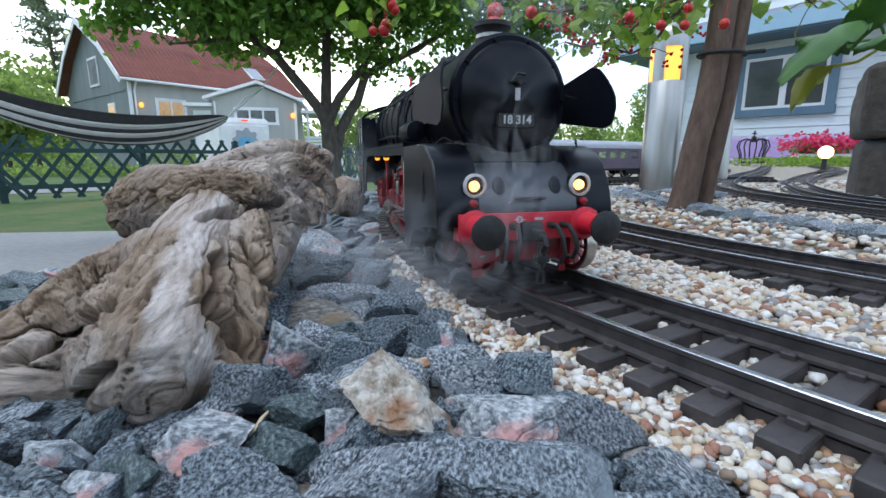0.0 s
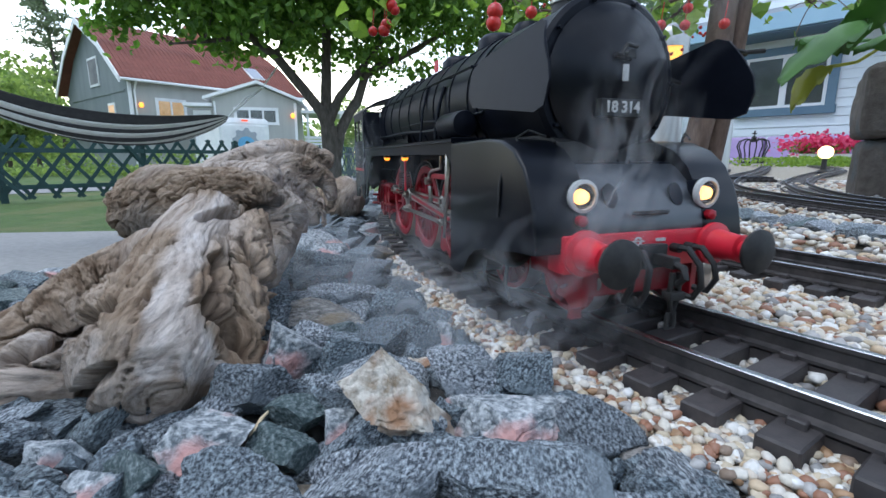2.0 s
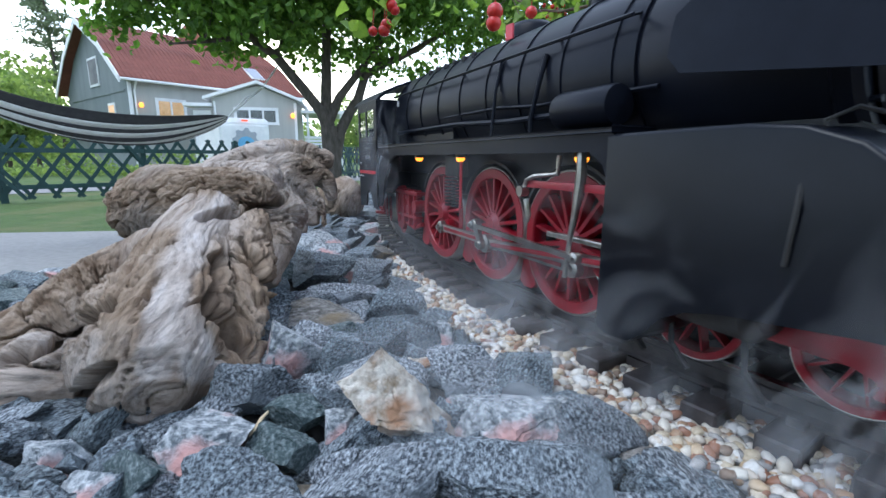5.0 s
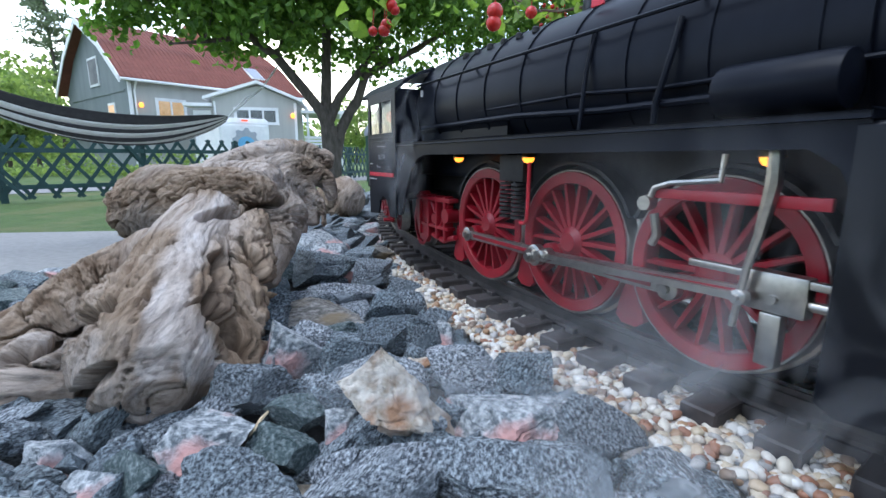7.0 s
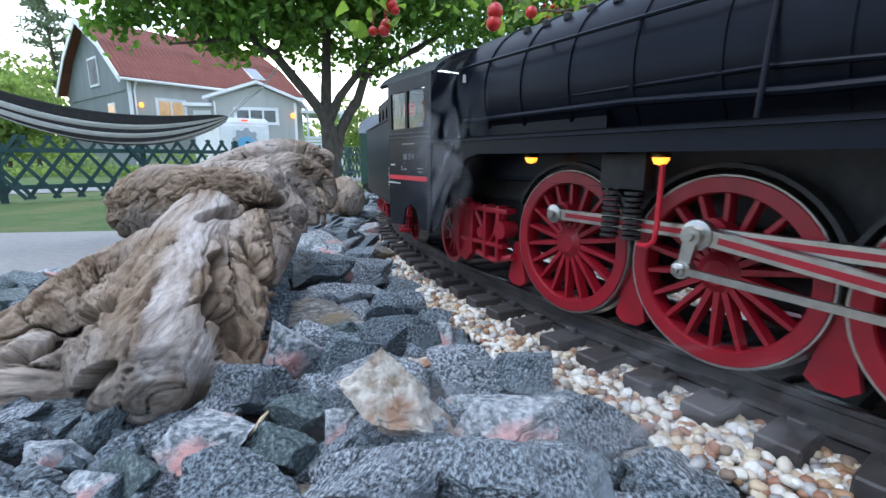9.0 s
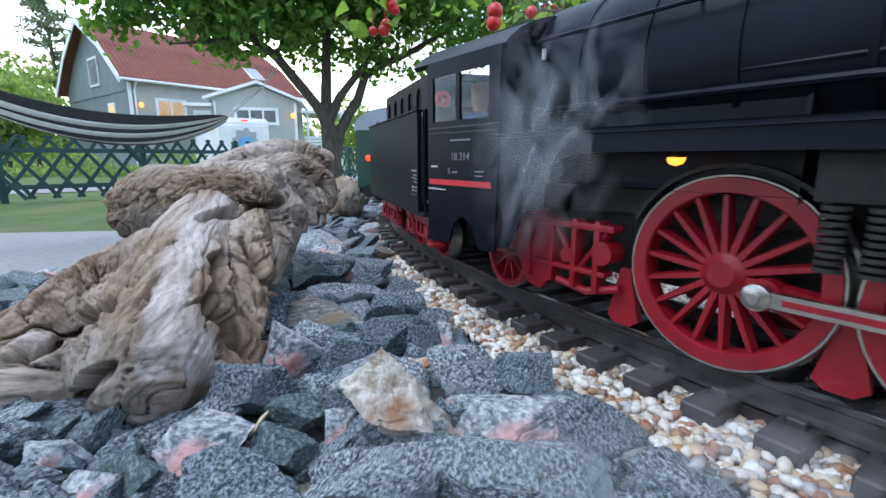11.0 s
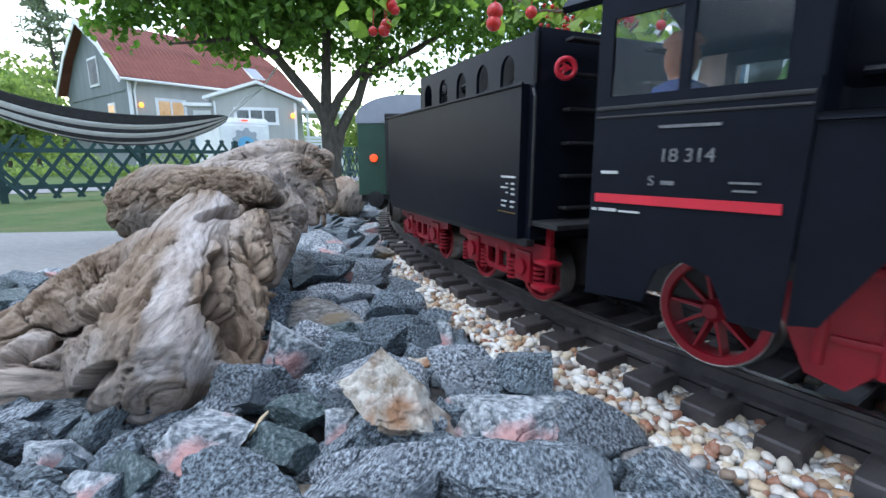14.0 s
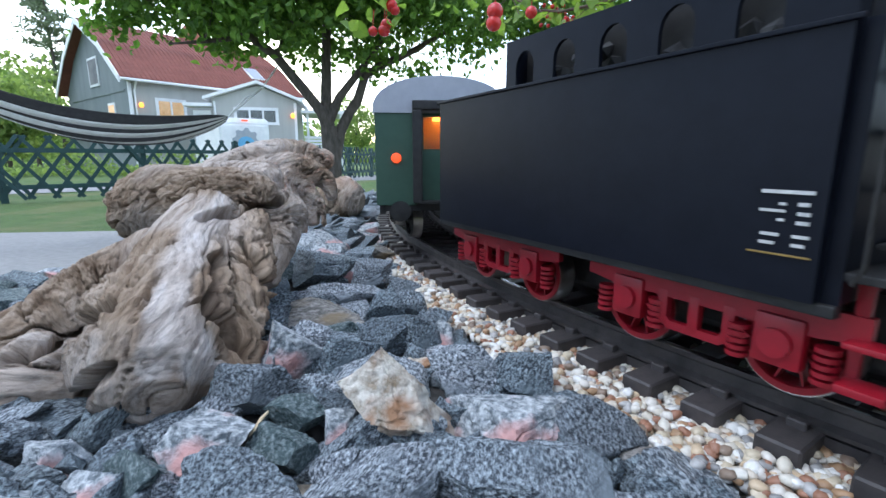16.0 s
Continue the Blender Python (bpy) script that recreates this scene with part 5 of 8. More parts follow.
# the stones in front: the cream quartz block, then its neighbours
NEAR = [
    add_rock(-0.2646, 0.3022, 0.0040, (0.0120, 0.0080, 0.0055), 1, 4, (5, -12, 20)),
    add_rock(-0.0140, 0.1230, 0.0135, (0.0225, 0.0125, 0.0160), 3, 12, (6, 4, -6), True, 0.66, -0.28),
    add_rock(-0.0273, 0.1159, 0.0016, (0.0194, 0.0070, 0.0058), 0, 7, (7, -36, 14)),
    add_rock(-0.0302, 0.1210, 0.0053, (0.0061, 0.0044, 0.0056), 1, 2, (6, -20, 11)),
    add_rock(-0.0439, 0.1259, 0.0064, (0.0097, 0.0070, 0.0067), 2, 4, (3, -10, 6)),
    add_rock(-0.0433, 0.1143, 0.0026, (0.0110, 0.0079, 0.0070), 2, 9, (4, 8, 9)),
    add_rock(-0.0653, 0.1112, 0.0051, (0.0145, 0.0104, 0.0096), 1, 3, (-4, -15, -7)),
    add_rock(-0.0482, 0.0978, 0.0048, (0.0143, 0.0103, 0.0093), 0, 1, (-1, -10, -2)),
    add_rock(-0.1006, 0.1073, 0.0038, (0.0096, 0.0069, 0.0081), 1, 9, (4, -20, 9)),
    add_rock(-0.1197, 0.1143, 0.0030, (0.0063, 0.0056, 0.0074), 0, 5, (-7, 0, -12)),
    add_rock(-0.1179, 0.1212, 0.0010, (0.0054, 0.0040, 0.0052), 0, 8, (-3, 0, -4)),
    add_rock(-0.0779, 0.1014, 0.0041, (0.0112, 0.0081, 0.0085), 2, 0, (-8, 10, -15)),
    add_rock(-0.0170, 0.0986, 0.0042, (0.0171, 0.0110, 0.0086), 0, 10, (-6, -12, -9)),
    add_rock(0.0143, 0.0970, 0.0055, (0.0250, 0.0140, 0.0099), 0, 8, (-3, -5, -4)),
    add_rock(0.0162, 0.1184, 0.0050, (0.0197, 0.0126, 0.0095), 1, 5, (-7, -4, -12)),
    add_rock(0.0429, 0.1130, 0.0056, (0.0131, 0.0084, 0.0101), 0, 13, (-2, 28, -1)),
    add_rock(0.0555, 0.1099, 0.0010, (0.0091, 0.0058, 0.0048), 4, 11, (1, 8, 4)),
    add_rock(0.0596, 0.0991, 0.0022, (0.0159, 0.0102, 0.0065), 0, 2, (6, 6, 11)),
    add_rock(0.0058, 0.1411, 0.0121, (0.0140, 0.0101, 0.0127), 0, 12, (8, 20, -14)),
    add_rock(0.0262, 0.1400, 0.0107, (0.0125, 0.0090, 0.0112), 0, 3, (-4, -35, -7)),
    add_rock(0.0319, 0.1367, 0.0038, (0.0037, 0.0031, 0.0040), 1, 15, (-5, 0, -6)),
    add_rock(0.0139, 0.1325, 0.0049, (0.0071, 0.0051, 0.0051), 0, 4, (3, 10, 6)),
    add_rock(-0.0010, 0.1834, 0.0079, (0.0069, 0.0063, 0.0083), 1, 12, (8, -10, -14)),
    add_rock(-0.0382, 0.1631, 0.0091, (0.0160, 0.0115, 0.0095), 0, 14, (5, -25, 12)),
    add_rock(-0.0570, 0.1599, 0.0105, (0.0110, 0.0084, 0.0110), 1, 7, (7, 30, 14)),
    add_rock(-0.0596, 0.1348, 0.0099, (0.0152, 0.0110, 0.0104), 0, 9, (4, -14, 9)),
    add_rock(-0.0447, 0.1468, 0.0047, (0.0083, 0.0060, 0.0049), 0, 6, (0, -10, 1)),
    add_rock(-0.0545, 0.2105, 0.0084, (0.0183, 0.0132, 0.0088), 4, 1, (-1, -6, -2)),
    add_rock(-0.0809, 0.2834, 0.0118, (0.0233, 0.0167, 0.0124), 0, 5, (-7, 6, -12)),
    add_rock(-0.0641, 0.3270, 0.0086, (0.0175, 0.0126, 0.0091), 0, 8, (-3, -24, -4)),
    add_rock(-0.0278, 0.2121, 0.0093, (0.0102, 0.0074, 0.0097), 0, 10, (-6, -40, -9)),
    add_rock(-0.0180, 0.2197, 0.0087, (0.0099, 0.0071, 0.0092), 0, 11, (1, -38, 4)),
    add_rock(-0.0221, 0.1807, 0.0082, (0.0141, 0.0102, 0.0086), 0, 13, (-2, -12, -1)),
    add_rock(-0.0092, 0.1810, 0.0106, (0.0094, 0.0085, 0.0111), 0, 14, (5, -30, 12)),
    add_rock(-0.0452, 0.2770, 0.0105, (0.0166, 0.0120, 0.0110), 0, 2, (6, -15, 11)),
    add_rock(-0.0549, 0.2474, 0.0071, (0.0205, 0.0148, 0.0075), 0, 15, (-5, 8, -6)),
    add_rock(-0.0861, 0.2287, 0.0088, (0.0132, 0.0095, 0.0092), 0, 12, (8, 0, -14)),
    add_rock(-0.0768, 0.1958, 0.0101, (0.0101, 0.0081, 0.0106), 0, 3, (-4, -40, -7)),
    add_rock(-0.0466, 0.1950, 0.0051, (0.0108, 0.0077, 0.0053), 2, 9, (4, -24, 9)),
    add_rock(-0.0575, 0.1850, 0.0072, (0.0108, 0.0078, 0.0076), 0, 6, (0, 10, 1)),
    add_rock(-0.0214, 0.2627, 0.0083, (0.0083, 0.0067, 0.0088), 0, 1, (-1, -30, -2)),
    add_rock(-0.0501, 0.3503, 0.0079, (0.0132, 0.0095, 0.0083), 4, 4, (3, -12, 6)),
    add_rock(-0.1222, 0.3934, 0.0098, (0.0172, 0.0124, 0.0103), 0, 7, (7, 25, 14)),
    add_rock(-0.0627, 0.1563, 0.0062, (0.0062, 0.0049, 0.0065), 1, 0, (-8, -20, -15)),
    add_rock(-0.0074, 0.1251, 0.0059, (0.0084, 0.0061, 0.0062), 0, 1, (-1, -25, -2)),
    add_rock(0.0079, 0.1278, 0.0052, (0.0069, 0.0050, 0.0054), 0, 7, (7, -10, 14)),
    add_rock(-0.0681, 0.1251, 0.0059, (0.0076, 0.0055, 0.0062), 0, 11, (1, -20, 4)),
    add_rock(-0.0264, 0.1034, 0.0017, (0.0079, 0.0057, 0.0060), 0, 13, (-2, -30, -1)),
    add_rock(-0.0667, 0.0988, 0.0022, (0.0090, 0.0065, 0.0065), 0, 14, (5, -10, 12)),
    add_rock(-0.0854, 0.0979, 0.0022, (0.0103, 0.0074, 0.0065), 1, 6, (0, -10, 1)),
    add_rock(-0.1018, 0.0980, 0.0028, (0.0089, 0.0064, 0.0072), 0, 10, (-6, 15, -9)),
    add_rock(0.0364, 0.1024, 0.0017, (0.0100, 0.0064, 0.0060), 0, 9, (4, 15, 9)),
    add_rock(-0.0022, 0.1141, 0.0023, (0.0086, 0.0055, 0.0066), 0, 3, (-4, -10, -7)),
    add_rock(0.0344, 0.1238, 0.0067, (0.0067, 0.0053, 0.0070), 0, 6, (0, 40, 1)),
]


def low_rock(x, y, rng, kind, z=0.009):
    q = round(rng.uniform(0.012, 0.022) * 400) / 400
    add_rock(x, y, z, (q * 1.2, q * 0.85, q * 0.55), kind, rng.randrange(400), (rng.uniform(-15, 15), rng.uniform(-15, 15), rng.uniform(0, 360)), False)


def scatter_rocks():
    rng = random.Random(21)
    # the bank between the ballast and the log, and the left edge behind it
    n = 0
    rest = []
    placed = [(o.location.x, o.location.y, max(abs(c[0]) for c in o.bound_box) * 0.95) for o in NEAR]
    tries = 0
    while n < 400 and tries < 16000:
        tries += 1
        y = 0.070 + (rng.random() ** 1.7) * 0.95
        dx = math.sqrt(max(0.0, (1.012 - 0.02 * max(0.0, min(1.0, (y - 0.25) * 6))) ** 2 - (y - CEN.y) ** 2))
        right = CEN.x - dx - 0.002
        left = right - 0.10 - 0.14 * min(1.0, y * 1.6)
        if y < 0.2:
            left = -0.16
        x = rng.uniform(left, right)
        s = rng.uniform(0.010, 0.020) * (0.85 + 0.3 * rng.random()) * (0.8 if y < 0.2 else 1.0)
        if any((x - px) ** 2 + (y - py) ** 2 < ((s + ps) * 0.62) ** 2 for px, py, ps in placed):
            continue
        placed.append((x, y, s))
        k = rng.choices((0, 1, 2, 3), (0.82, 0.11, 0.05, 0.02))[0]
        q = round(s * 400) / 400
        rest.append(add_rock(x, y, bank(x, y) + s * 0.20 - 0.003, rng.choice(((q * 1.25, q * 0.85, q * 0.50), (q * 1.05, q * 0.95, q * 0.62), (q * 1.45, q * 0.75, q * 0.42))), k, rng.randrange(400), (rng.uniform(-18, 18), rng.uniform(-38, 14), rng.uniform(-40, 40)), False))
        n += 1
    # the far ones become one mass
    rest.sort(key=lambda o: o.location.y)
    V, F, base = [], [], 0
    for o in rest[170:]:
        me = o.data
        co = np.empty(len(me.vertices) * 3)
        me.vertices.foreach_get("co", co)
        mw = np.array(o.matrix_basis)
        V.append(co.reshape(-1, 3) @ mw[:3, :3].T + mw[:3, 3])
        idx = np.empty(len(me.polygons) * 3, int)
        me.polygons.foreach_get("vertices", idx)
        F.append(idx.reshape(-1, 3) + base)
        base += len(me.vertices)
        bpy.data.objects.remove(o)
    if V:
        tagged(mesh_np("rock_rubble", np.concatenate(V).tolist(), np.concatenate(F).tolist(), M["granite"]), "dark granite rubble along the bank", "rubble", kind="stuff")
    # dark flat stones between the far tracks, at the stems and round the lamp posts
    line = [(0.36, 0.905), (0.37, 0.72), (0.376, 0.60), (0.392, 0.515), (0.408, 0.46), (0.424, 0.43), (0.46, 0.36)]
    for k in range(44):
        t = rng.random() * 5.999
        a, b = line[int(t)], line[int(t) + 1]
        q = t - int(t)
        x = a[0] + (b[0] - a[0]) * q + rng.uniform(-0.014, 0.014)
        y = a[1] + (b[1] - a[1]) * q + rng.uniform(-0.014, 0.014)
        low_rock(x, y, rng, 0 if rng.random() < 0.8 else 2)
    for k in range(22):
        a = rng.uniform(0, 6.28)
        r = rng.uniform(0.05, 0.12)
        low_rock(0.44 + r * math.cos(a), 0.95 + r * math.sin(a), rng, rng.choice((0, 0, 2)))
    for k in range(26):
        t = rng.random()
        low_rock(-0.285 + 0.09 * t + rng.uniform(-0.04, 0.02), 0.19 + 0.14 * t + rng.uniform(-0.03, 0.02), rng, rng.choice((0, 0, 2)), 0.002)


scatter_rocks()
b_ = bmesh.new()
tube(b_, [(-0.0540, 0.1147, 0.0019), (-0.0542, 0.1183, 0.0047), (-0.0529, 0.1219, 0.0075), (-0.0514, 0.1281, 0.0082)], [0.0007, 0.0008, 0.0006, 0.0003], 6)
tagged(part("dry_grass_stalk", b_, M["cream"], None, "", 60), "pale dry grass stalk caught between the rocks", "grass stalk")


def rock_chips():
    """Small broken chips that fill the gaps between the rocks."""
    rng = random.Random(55)
    V, F, base = [], [], 0
    bm = rock_bmesh(70, 9, 2)
    vs = np.array([v.co[:] for v in bm.verts])
    fs = np.array([[v.index for v in f.verts] for f in bm.faces])
    bm.free()
    for k in range(1000):
        y = 0.085 + (rng.random() ** 1.5) * 0.78
        right = CEN.x - math.sqrt(max(0.0, 1.008 ** 2 - (y - CEN.y) ** 2)) - 0.004
        x = rng.uniform(min(-0.15, right - 0.22), right)
        s = rng.uniform(0.003, 0.0065)
        m = np.array(pose(x, y, bank(x, y) - 0.001, rng.uniform(0, 360), rng.uniform(0, 360), rng.uniform(0, 360)))
        V.append((vs * s * np.array([1.2, 0.9, 0.8])) @ m[:3, :3].T + m[:3, 3])
        F.append(fs + base)
        base += len(vs)
    tagged(mesh_np("rock_chips", np.concatenate(V).tolist(), np.concatenate(F).tolist(), M["granite"]), "small dark granite chips between the rocks", "stone chips", kind="stuff")


rock_chips()

# soil under the rock bank
b_ = bmesh.new()
edge_l, edge_r = [], []
for k_ in range(40):
    y_ = 0.02 + k_ * 0.028
    x_ = CEN.x - math.sqrt(max(0.0, 1.010 ** 2 - (y_ - CEN.y) ** 2))
    row = []
    for j_ in range(18):
        q_ = j_ / 17
        xx = x_ + 0.004 - q_ * (0.30 if y_ < 0.22 else max(0.13, 0.30 - (y_ - 0.22) * 1.1))
        row.append(b_.verts.new((xx, y_, (0.001 if y_ > 0.13 else -0.010) + 0.004 * noise.noise(Vector((xx * 20, y_ * 20, 0))))))
    edge_l.append(row)
for r0, r1 in zip(edge_l, edge_l[1:]):
    for j_ in range(17):
        b_.faces.new((r0[j_ + 1], r0[j_], r1[j_], r1[j_ + 1]))
tagged(part("bank_soil", b_, M["soil"], None, "", 60), "dark stony soil under the rock bank", "soil", kind="structure")


# ---- river pebbles: the nearest as single pieces, the rest as one mass ----
def pebble_shapes():
    out = []
    for s in range(8):
        rng = random.Random(90 + s)
        bm = bmesh.new()
        bmesh.ops.create_icosphere(bm, subdivisions=2, radius=1.0)
        sc = Vector((rng.uniform(0.9, 1.3), rng.uniform(0.75, 1.0), rng.uniform(0.55, 0.8)))
        for v in bm.verts:
            k = 1 + 0.34 * noise.noise(v.co * 1.5 + Vector((s * 5.0, 0, 0)))
            v.co = Vector((v.co.x * sc.x * k, v.co.y * sc.y * k, v.co.z * sc.z * k))
        vs = np.array([v.co[:] for v in bm.verts])
        fs = np.array([[v.index for v in f.verts] for f in bm.faces])
        out.append((vs, fs))
        bm.free()
    return out


def pebble_mass():
    rng = np.random.RandomState(4)
    shapes = pebble_shapes()
    low = []
    for s in range(6):
        bm = bmesh.new()
        bmesh.ops.create_icosphere(bm, subdivisions=1, radius=1.0)
        r = random.Random(s)
        sc = (r.uniform(0.9, 1.3), r.uniform(0.75, 1.0), r.uniform(0.5, 0.8))
        vs = np.array([v.co[:] for v in bm.verts]) * np.array(sc) * (1 + 0.15 * (np.random.RandomState(s).rand(len(bm.verts), 1) - 0.5))
        fs = np.array([[v.index for v in f.verts] for f in bm.faces])
        low.append((vs, fs))
        bm.free()

    def spread(n, x0, x1, y0, y1, size, keep, zf, bank_):
        V, F, base = [], [], 0
        for i in range(n):
            x, y = rng.uniform(x0, x1), rng.uniform(y0, y1)
            if not keep(x, y):
                continue
            vs, fs = bank_[rng.randint(len(bank_))]
            s = size * rng.uniform(0.6, 1.25)
            a = rng.uniform(0, 6.283)
            tilt = rng.uniform(-0.6, 0.6)
            c, sn = math.cos(a), math.sin(a)
            ct, st = math.cos(tilt), math.sin(tilt)
            m = np.array([[c, -sn, 0], [sn, c, 0], [0, 0, 1]]) @ np.array([[1, 0, 0], [0, ct, -st], [0, st, ct]])
            V.append((vs * s) @ m.T + np.array([x, y, zf(x, y) + rng.uniform(-0.3, 0.35) * s]))
            F.append(fs + base)
            base += len(vs)
        return np.concatenate(V), np.concatenate(F)

    def rr(x, y):
        return math.hypot(x - CEN.x, y - CEN.y)

    def zf(x, y):
        r = rr(x, y)
        d = min(abs(r - RAD), abs(r - R2))
        if d < 0.019:
            return 0.0030
        if d < 0.046:
            return 0.0058
        if r > RAD:
            return 0.0060 - (r - RAD - 0.046) * 0.10
        return 0.0065 + 0.003 * noise.noise(Vector((x * 12, y * 12, 8)))

    def ring(n, a0, a1, r0, r1, size, bk):
        """Pebbles over a stretch of the loop's bed."""
        V, F, base = [], [], 0
        for i in range(n):
            a, r = rng.uniform(a0, a1), rng.uniform(r0, r1)
            p = arc(a, r)
            edge = 1.009 + 0.010 * noise.noise(Vector((p.x * 45, p.y * 45, 0))) - 0.022 * max(0.0, min(1.0, (3.56 - a) * 6))
            if r > edge:
                continue
            vs, fs = bk[rng.randint(len(bk))]
            s = size * rng.uniform(0.55, 1.3)
            m = np.array(pose(0, 0, 0, rng.uniform(-50, 50), rng.uniform(-35, 35), rng.uniform(0, 360)))[:3, :3]
            V.append((vs * s) @ m.T + np.array([p.x, p.y, zf(p.x, p.y) + rng.uniform(-0.4, 0.45) * s]))
            F.append(fs + base)
            base += len(vs)
        return np.concatenate(V), np.concatenate(F)

    masses = [ring(14000, 3.36, 3.92, RAD + 0.018, 1.022, 0.0018, shapes), ring(15000, 3.42, 4.05, R2 - 0.05, RAD + 0.020, 0.0026, shapes), ring(5000, 2.5, 3.42, R2 - 0.05, 1.0, 0.0040, low)]
    for n, box_, size, bk in ((10500, (0.25, 1.1, 0.18, 1.5), 0.0048, low), (9000, (-0.1, 2.6, 0.95, 3.2), 0.0085, low)):
        masses.append(spread(n, *box_, size, lambda x, y: rr(x, y) < 0.73 or (0.95 < rr(x, y) < 1.6 and y > 1.1), zf, bk))
    for v, f in masses:
        ob = mesh_np("pebble_ballast", v, f, M["pebbles"], gravel_bed, True)
        tagged(ob, kind="stuff")
    # single pebbles along the near side of the track
    datas = []
    for vs, fs in shapes:
        me = bpy.data.meshes.new("pebble")
        me.from_pydata((vs * 0.0020).tolist(), [], fs.tolist())
        me.polygons.foreach_set("use_smooth", [True] * len(me.polygons))
        me.materials.append(M["pebble"])
        datas.append(me)
    k = 0
    r2 = random.Random(77)
    while k < 290:
        a = r2.uniform(3.50, 3.86)
        r = r2.uniform(RAD + 0.043, RAD + 0.060)
        p = arc(a, r)
        ob = new("pebble", datas[k % len(datas)])
        ob.parent = gravel_bed
        ob.matrix_basis = pose(p.x, p.y, zf(p.x, p.y) + 0.0018, r2.uniform(-30, 30), r2.uniform(-30, 30), r2.uniform(0, 360))
        k += 1


pebble_mass()


# ---- driftwood ----
def near_line(pts, line):
    """Distance of points from a broken line, measured across the way the log faces."""
    face = np.array((0.50, -0.80, 0.33))
    best = np.ones(len(pts))
    for a, b in zip(line, line[1:]):
        a, b = np.array(a), np.array(b)
        u, q = b - a, pts - a
        u, q = u - face * (u @ face), q - np.outer(q @ face, face)
        t = np.clip((q @ u) / (u @ u), 0, 1)
        best = np.minimum(best, np.linalg.norm(q - np.outer(t, u), axis=1))
    return best


def driftwood(name, limbs, label, voxel=0.0016, seed=0, knots=(), worn=(), splits=()):
    """Fuses swept limbs into one weathered log; each limb is a list of (x, y, z, radius)."""
    bm = bmesh.new()
    for limb in limbs:
        cp = [Vector((p[0], p[1], p[2])) for p in limb]
        pts, rad = [], []
        n = 8
        for i in range(len(cp) - 1):
            p0, p1, p2, p3 = cp[max(i - 1, 0)], cp[i], cp[i + 1], cp[min(i + 2, len(cp) - 1)]
            for k in range(n):
                t = k / n
                pts.append(0.5 * (2 * p1 + (p2 - p0) * t + (2 * p0 - 5 * p1 + 4 * p2 - p3) * t * t + (3 * p1 - p0 - 3 * p2 + p3) * t ** 3))
                rad.append(limb[i][3] * (1 - t) + limb[i + 1][3] * t)
        pts.append(cp[-1])
        rad.append(limb[-1][3])
        pts = [pts[0] - (pts[1] - pts[0]).normalized() * rad[0] * 0.35] + pts + [pts[-1] + (pts[-1] - pts[-2]).normalized() * rad[-1] * 0.35]
        rad = [rad[0] * 0.55] + rad + [rad[-1] * 0.55]
        tube(bm, pts, rad, 24)
    for x, y, z, r in knots:
        bmesh.ops.create_icosphere(bm, subdivisions=3, radius=r, matrix=Matrix.Translation((x, y, z)))
    me = bpy.data.meshes.new(name)
    bm.to_mesh(me)
    bm.free()
    tmp = new(name, me)
    md = tmp.modifiers.new("fuse", "REMESH")
    md.mode, md.voxel_size = "VOXEL", voxel
    sm = tmp.modifiers.new("soft", "SMOOTH")
    sm.factor, sm.iterations = 0.5, 3
    me2 = bpy.data.meshes.new_from_object(tmp.evaluated_get(bpy.context.evaluated_depsgraph_get()))
    bpy.data.objects.remove(tmp)
    # local grain direction: that of the nearest limb
    segs = []
    for limb in limbs:
        for a, b in zip(limb, limb[1:]):
            segs.append((np.array(a[:3]), np.array(b[:3])))
    nv = len(me2.vertices)
    co = np.empty(nv * 3)
    me2.vertices.foreach_get("co", co)
    co = co.reshape(-1, 3)
    no = np.empty(nv * 3)
    me2.vertices.foreach_get("normal", no)
    no = no.reshape(-1, 3)
    W = np.zeros((nv, 1))
    D = np.zeros((nv, 3))
    for a, b in segs:
        d = b - a
        L = np.linalg.norm(d)
        t = np.clip(((co - a) @ d) / (L * L), 0, 1)
        dist = np.linalg.norm(co - a - t[:, None] * d, axis=1)
        w = (1.0 / (dist + 0.002) ** 4)[:, None]
        D += w * (d / L)
        W += w
    D /= np.maximum(np.linalg.norm(D, axis=1, keepdims=True), 1e-9)
    along = (co * D).sum(1, keepdims=True)
    grain = co - D * along * 0.84
    g2 = grain.copy()
    disp = np.empty(nv)
    wear_shade = np.zeros((nv, 3))
    bare_at = np.min([near_line(co, q) for q in worn] or [np.ones(nv)], axis=0)
    wavy = co + np.stack([np.sin(co[:, 2] * 420), np.sin(co[:, 0] * 380), np.sin(co[:, 0] * 510)], 1) * 0.0012
    cut_at = np.min([near_line(wavy, q) for q in splits] or [np.ones(nv)], axis=0)
    for i in range(nv):
        c = Vector(co[i])
        warp = noise.noise_vector(c * 18 + Vector((seed, 0, 0))) * 0.0075 + noise.noise_vector(c * 90 + Vector((seed, 2, 0))) * 0.0012
        g = Vector(g2[i]) + warp
        g2[i] = g
        zone = noise.noise(c * 17 + Vector((seed, 7, 0)))
        rough_zone = max(0.0, min(1.0, 0.45 + 2.6 * zone))
        bare = 1.0 - bare_at[i] / (0.0075 + 0.003 * noise.noise(c * 60))
        cut = 1.0 - cut_at[i] / (0.0030 + 0.0016 * noise.noise(c * 140))
        bare = max(0.0, min(1.0, bare * 2.2))
        rough_zone *= 1.0 - 0.85 * bare
        fine = noise.noise(g * 330) + 0.7 * noise.noise(g * 720)
        ridge = 1.0 - abs(noise.noise(g * 170)) * 2
        split = max(0.0, 1.0 - abs(noise.noise(g * 46 + Vector((9.0, seed, 0)))) / (0.022 + 0.022 * rough_zone)) * (1.0 - bare)
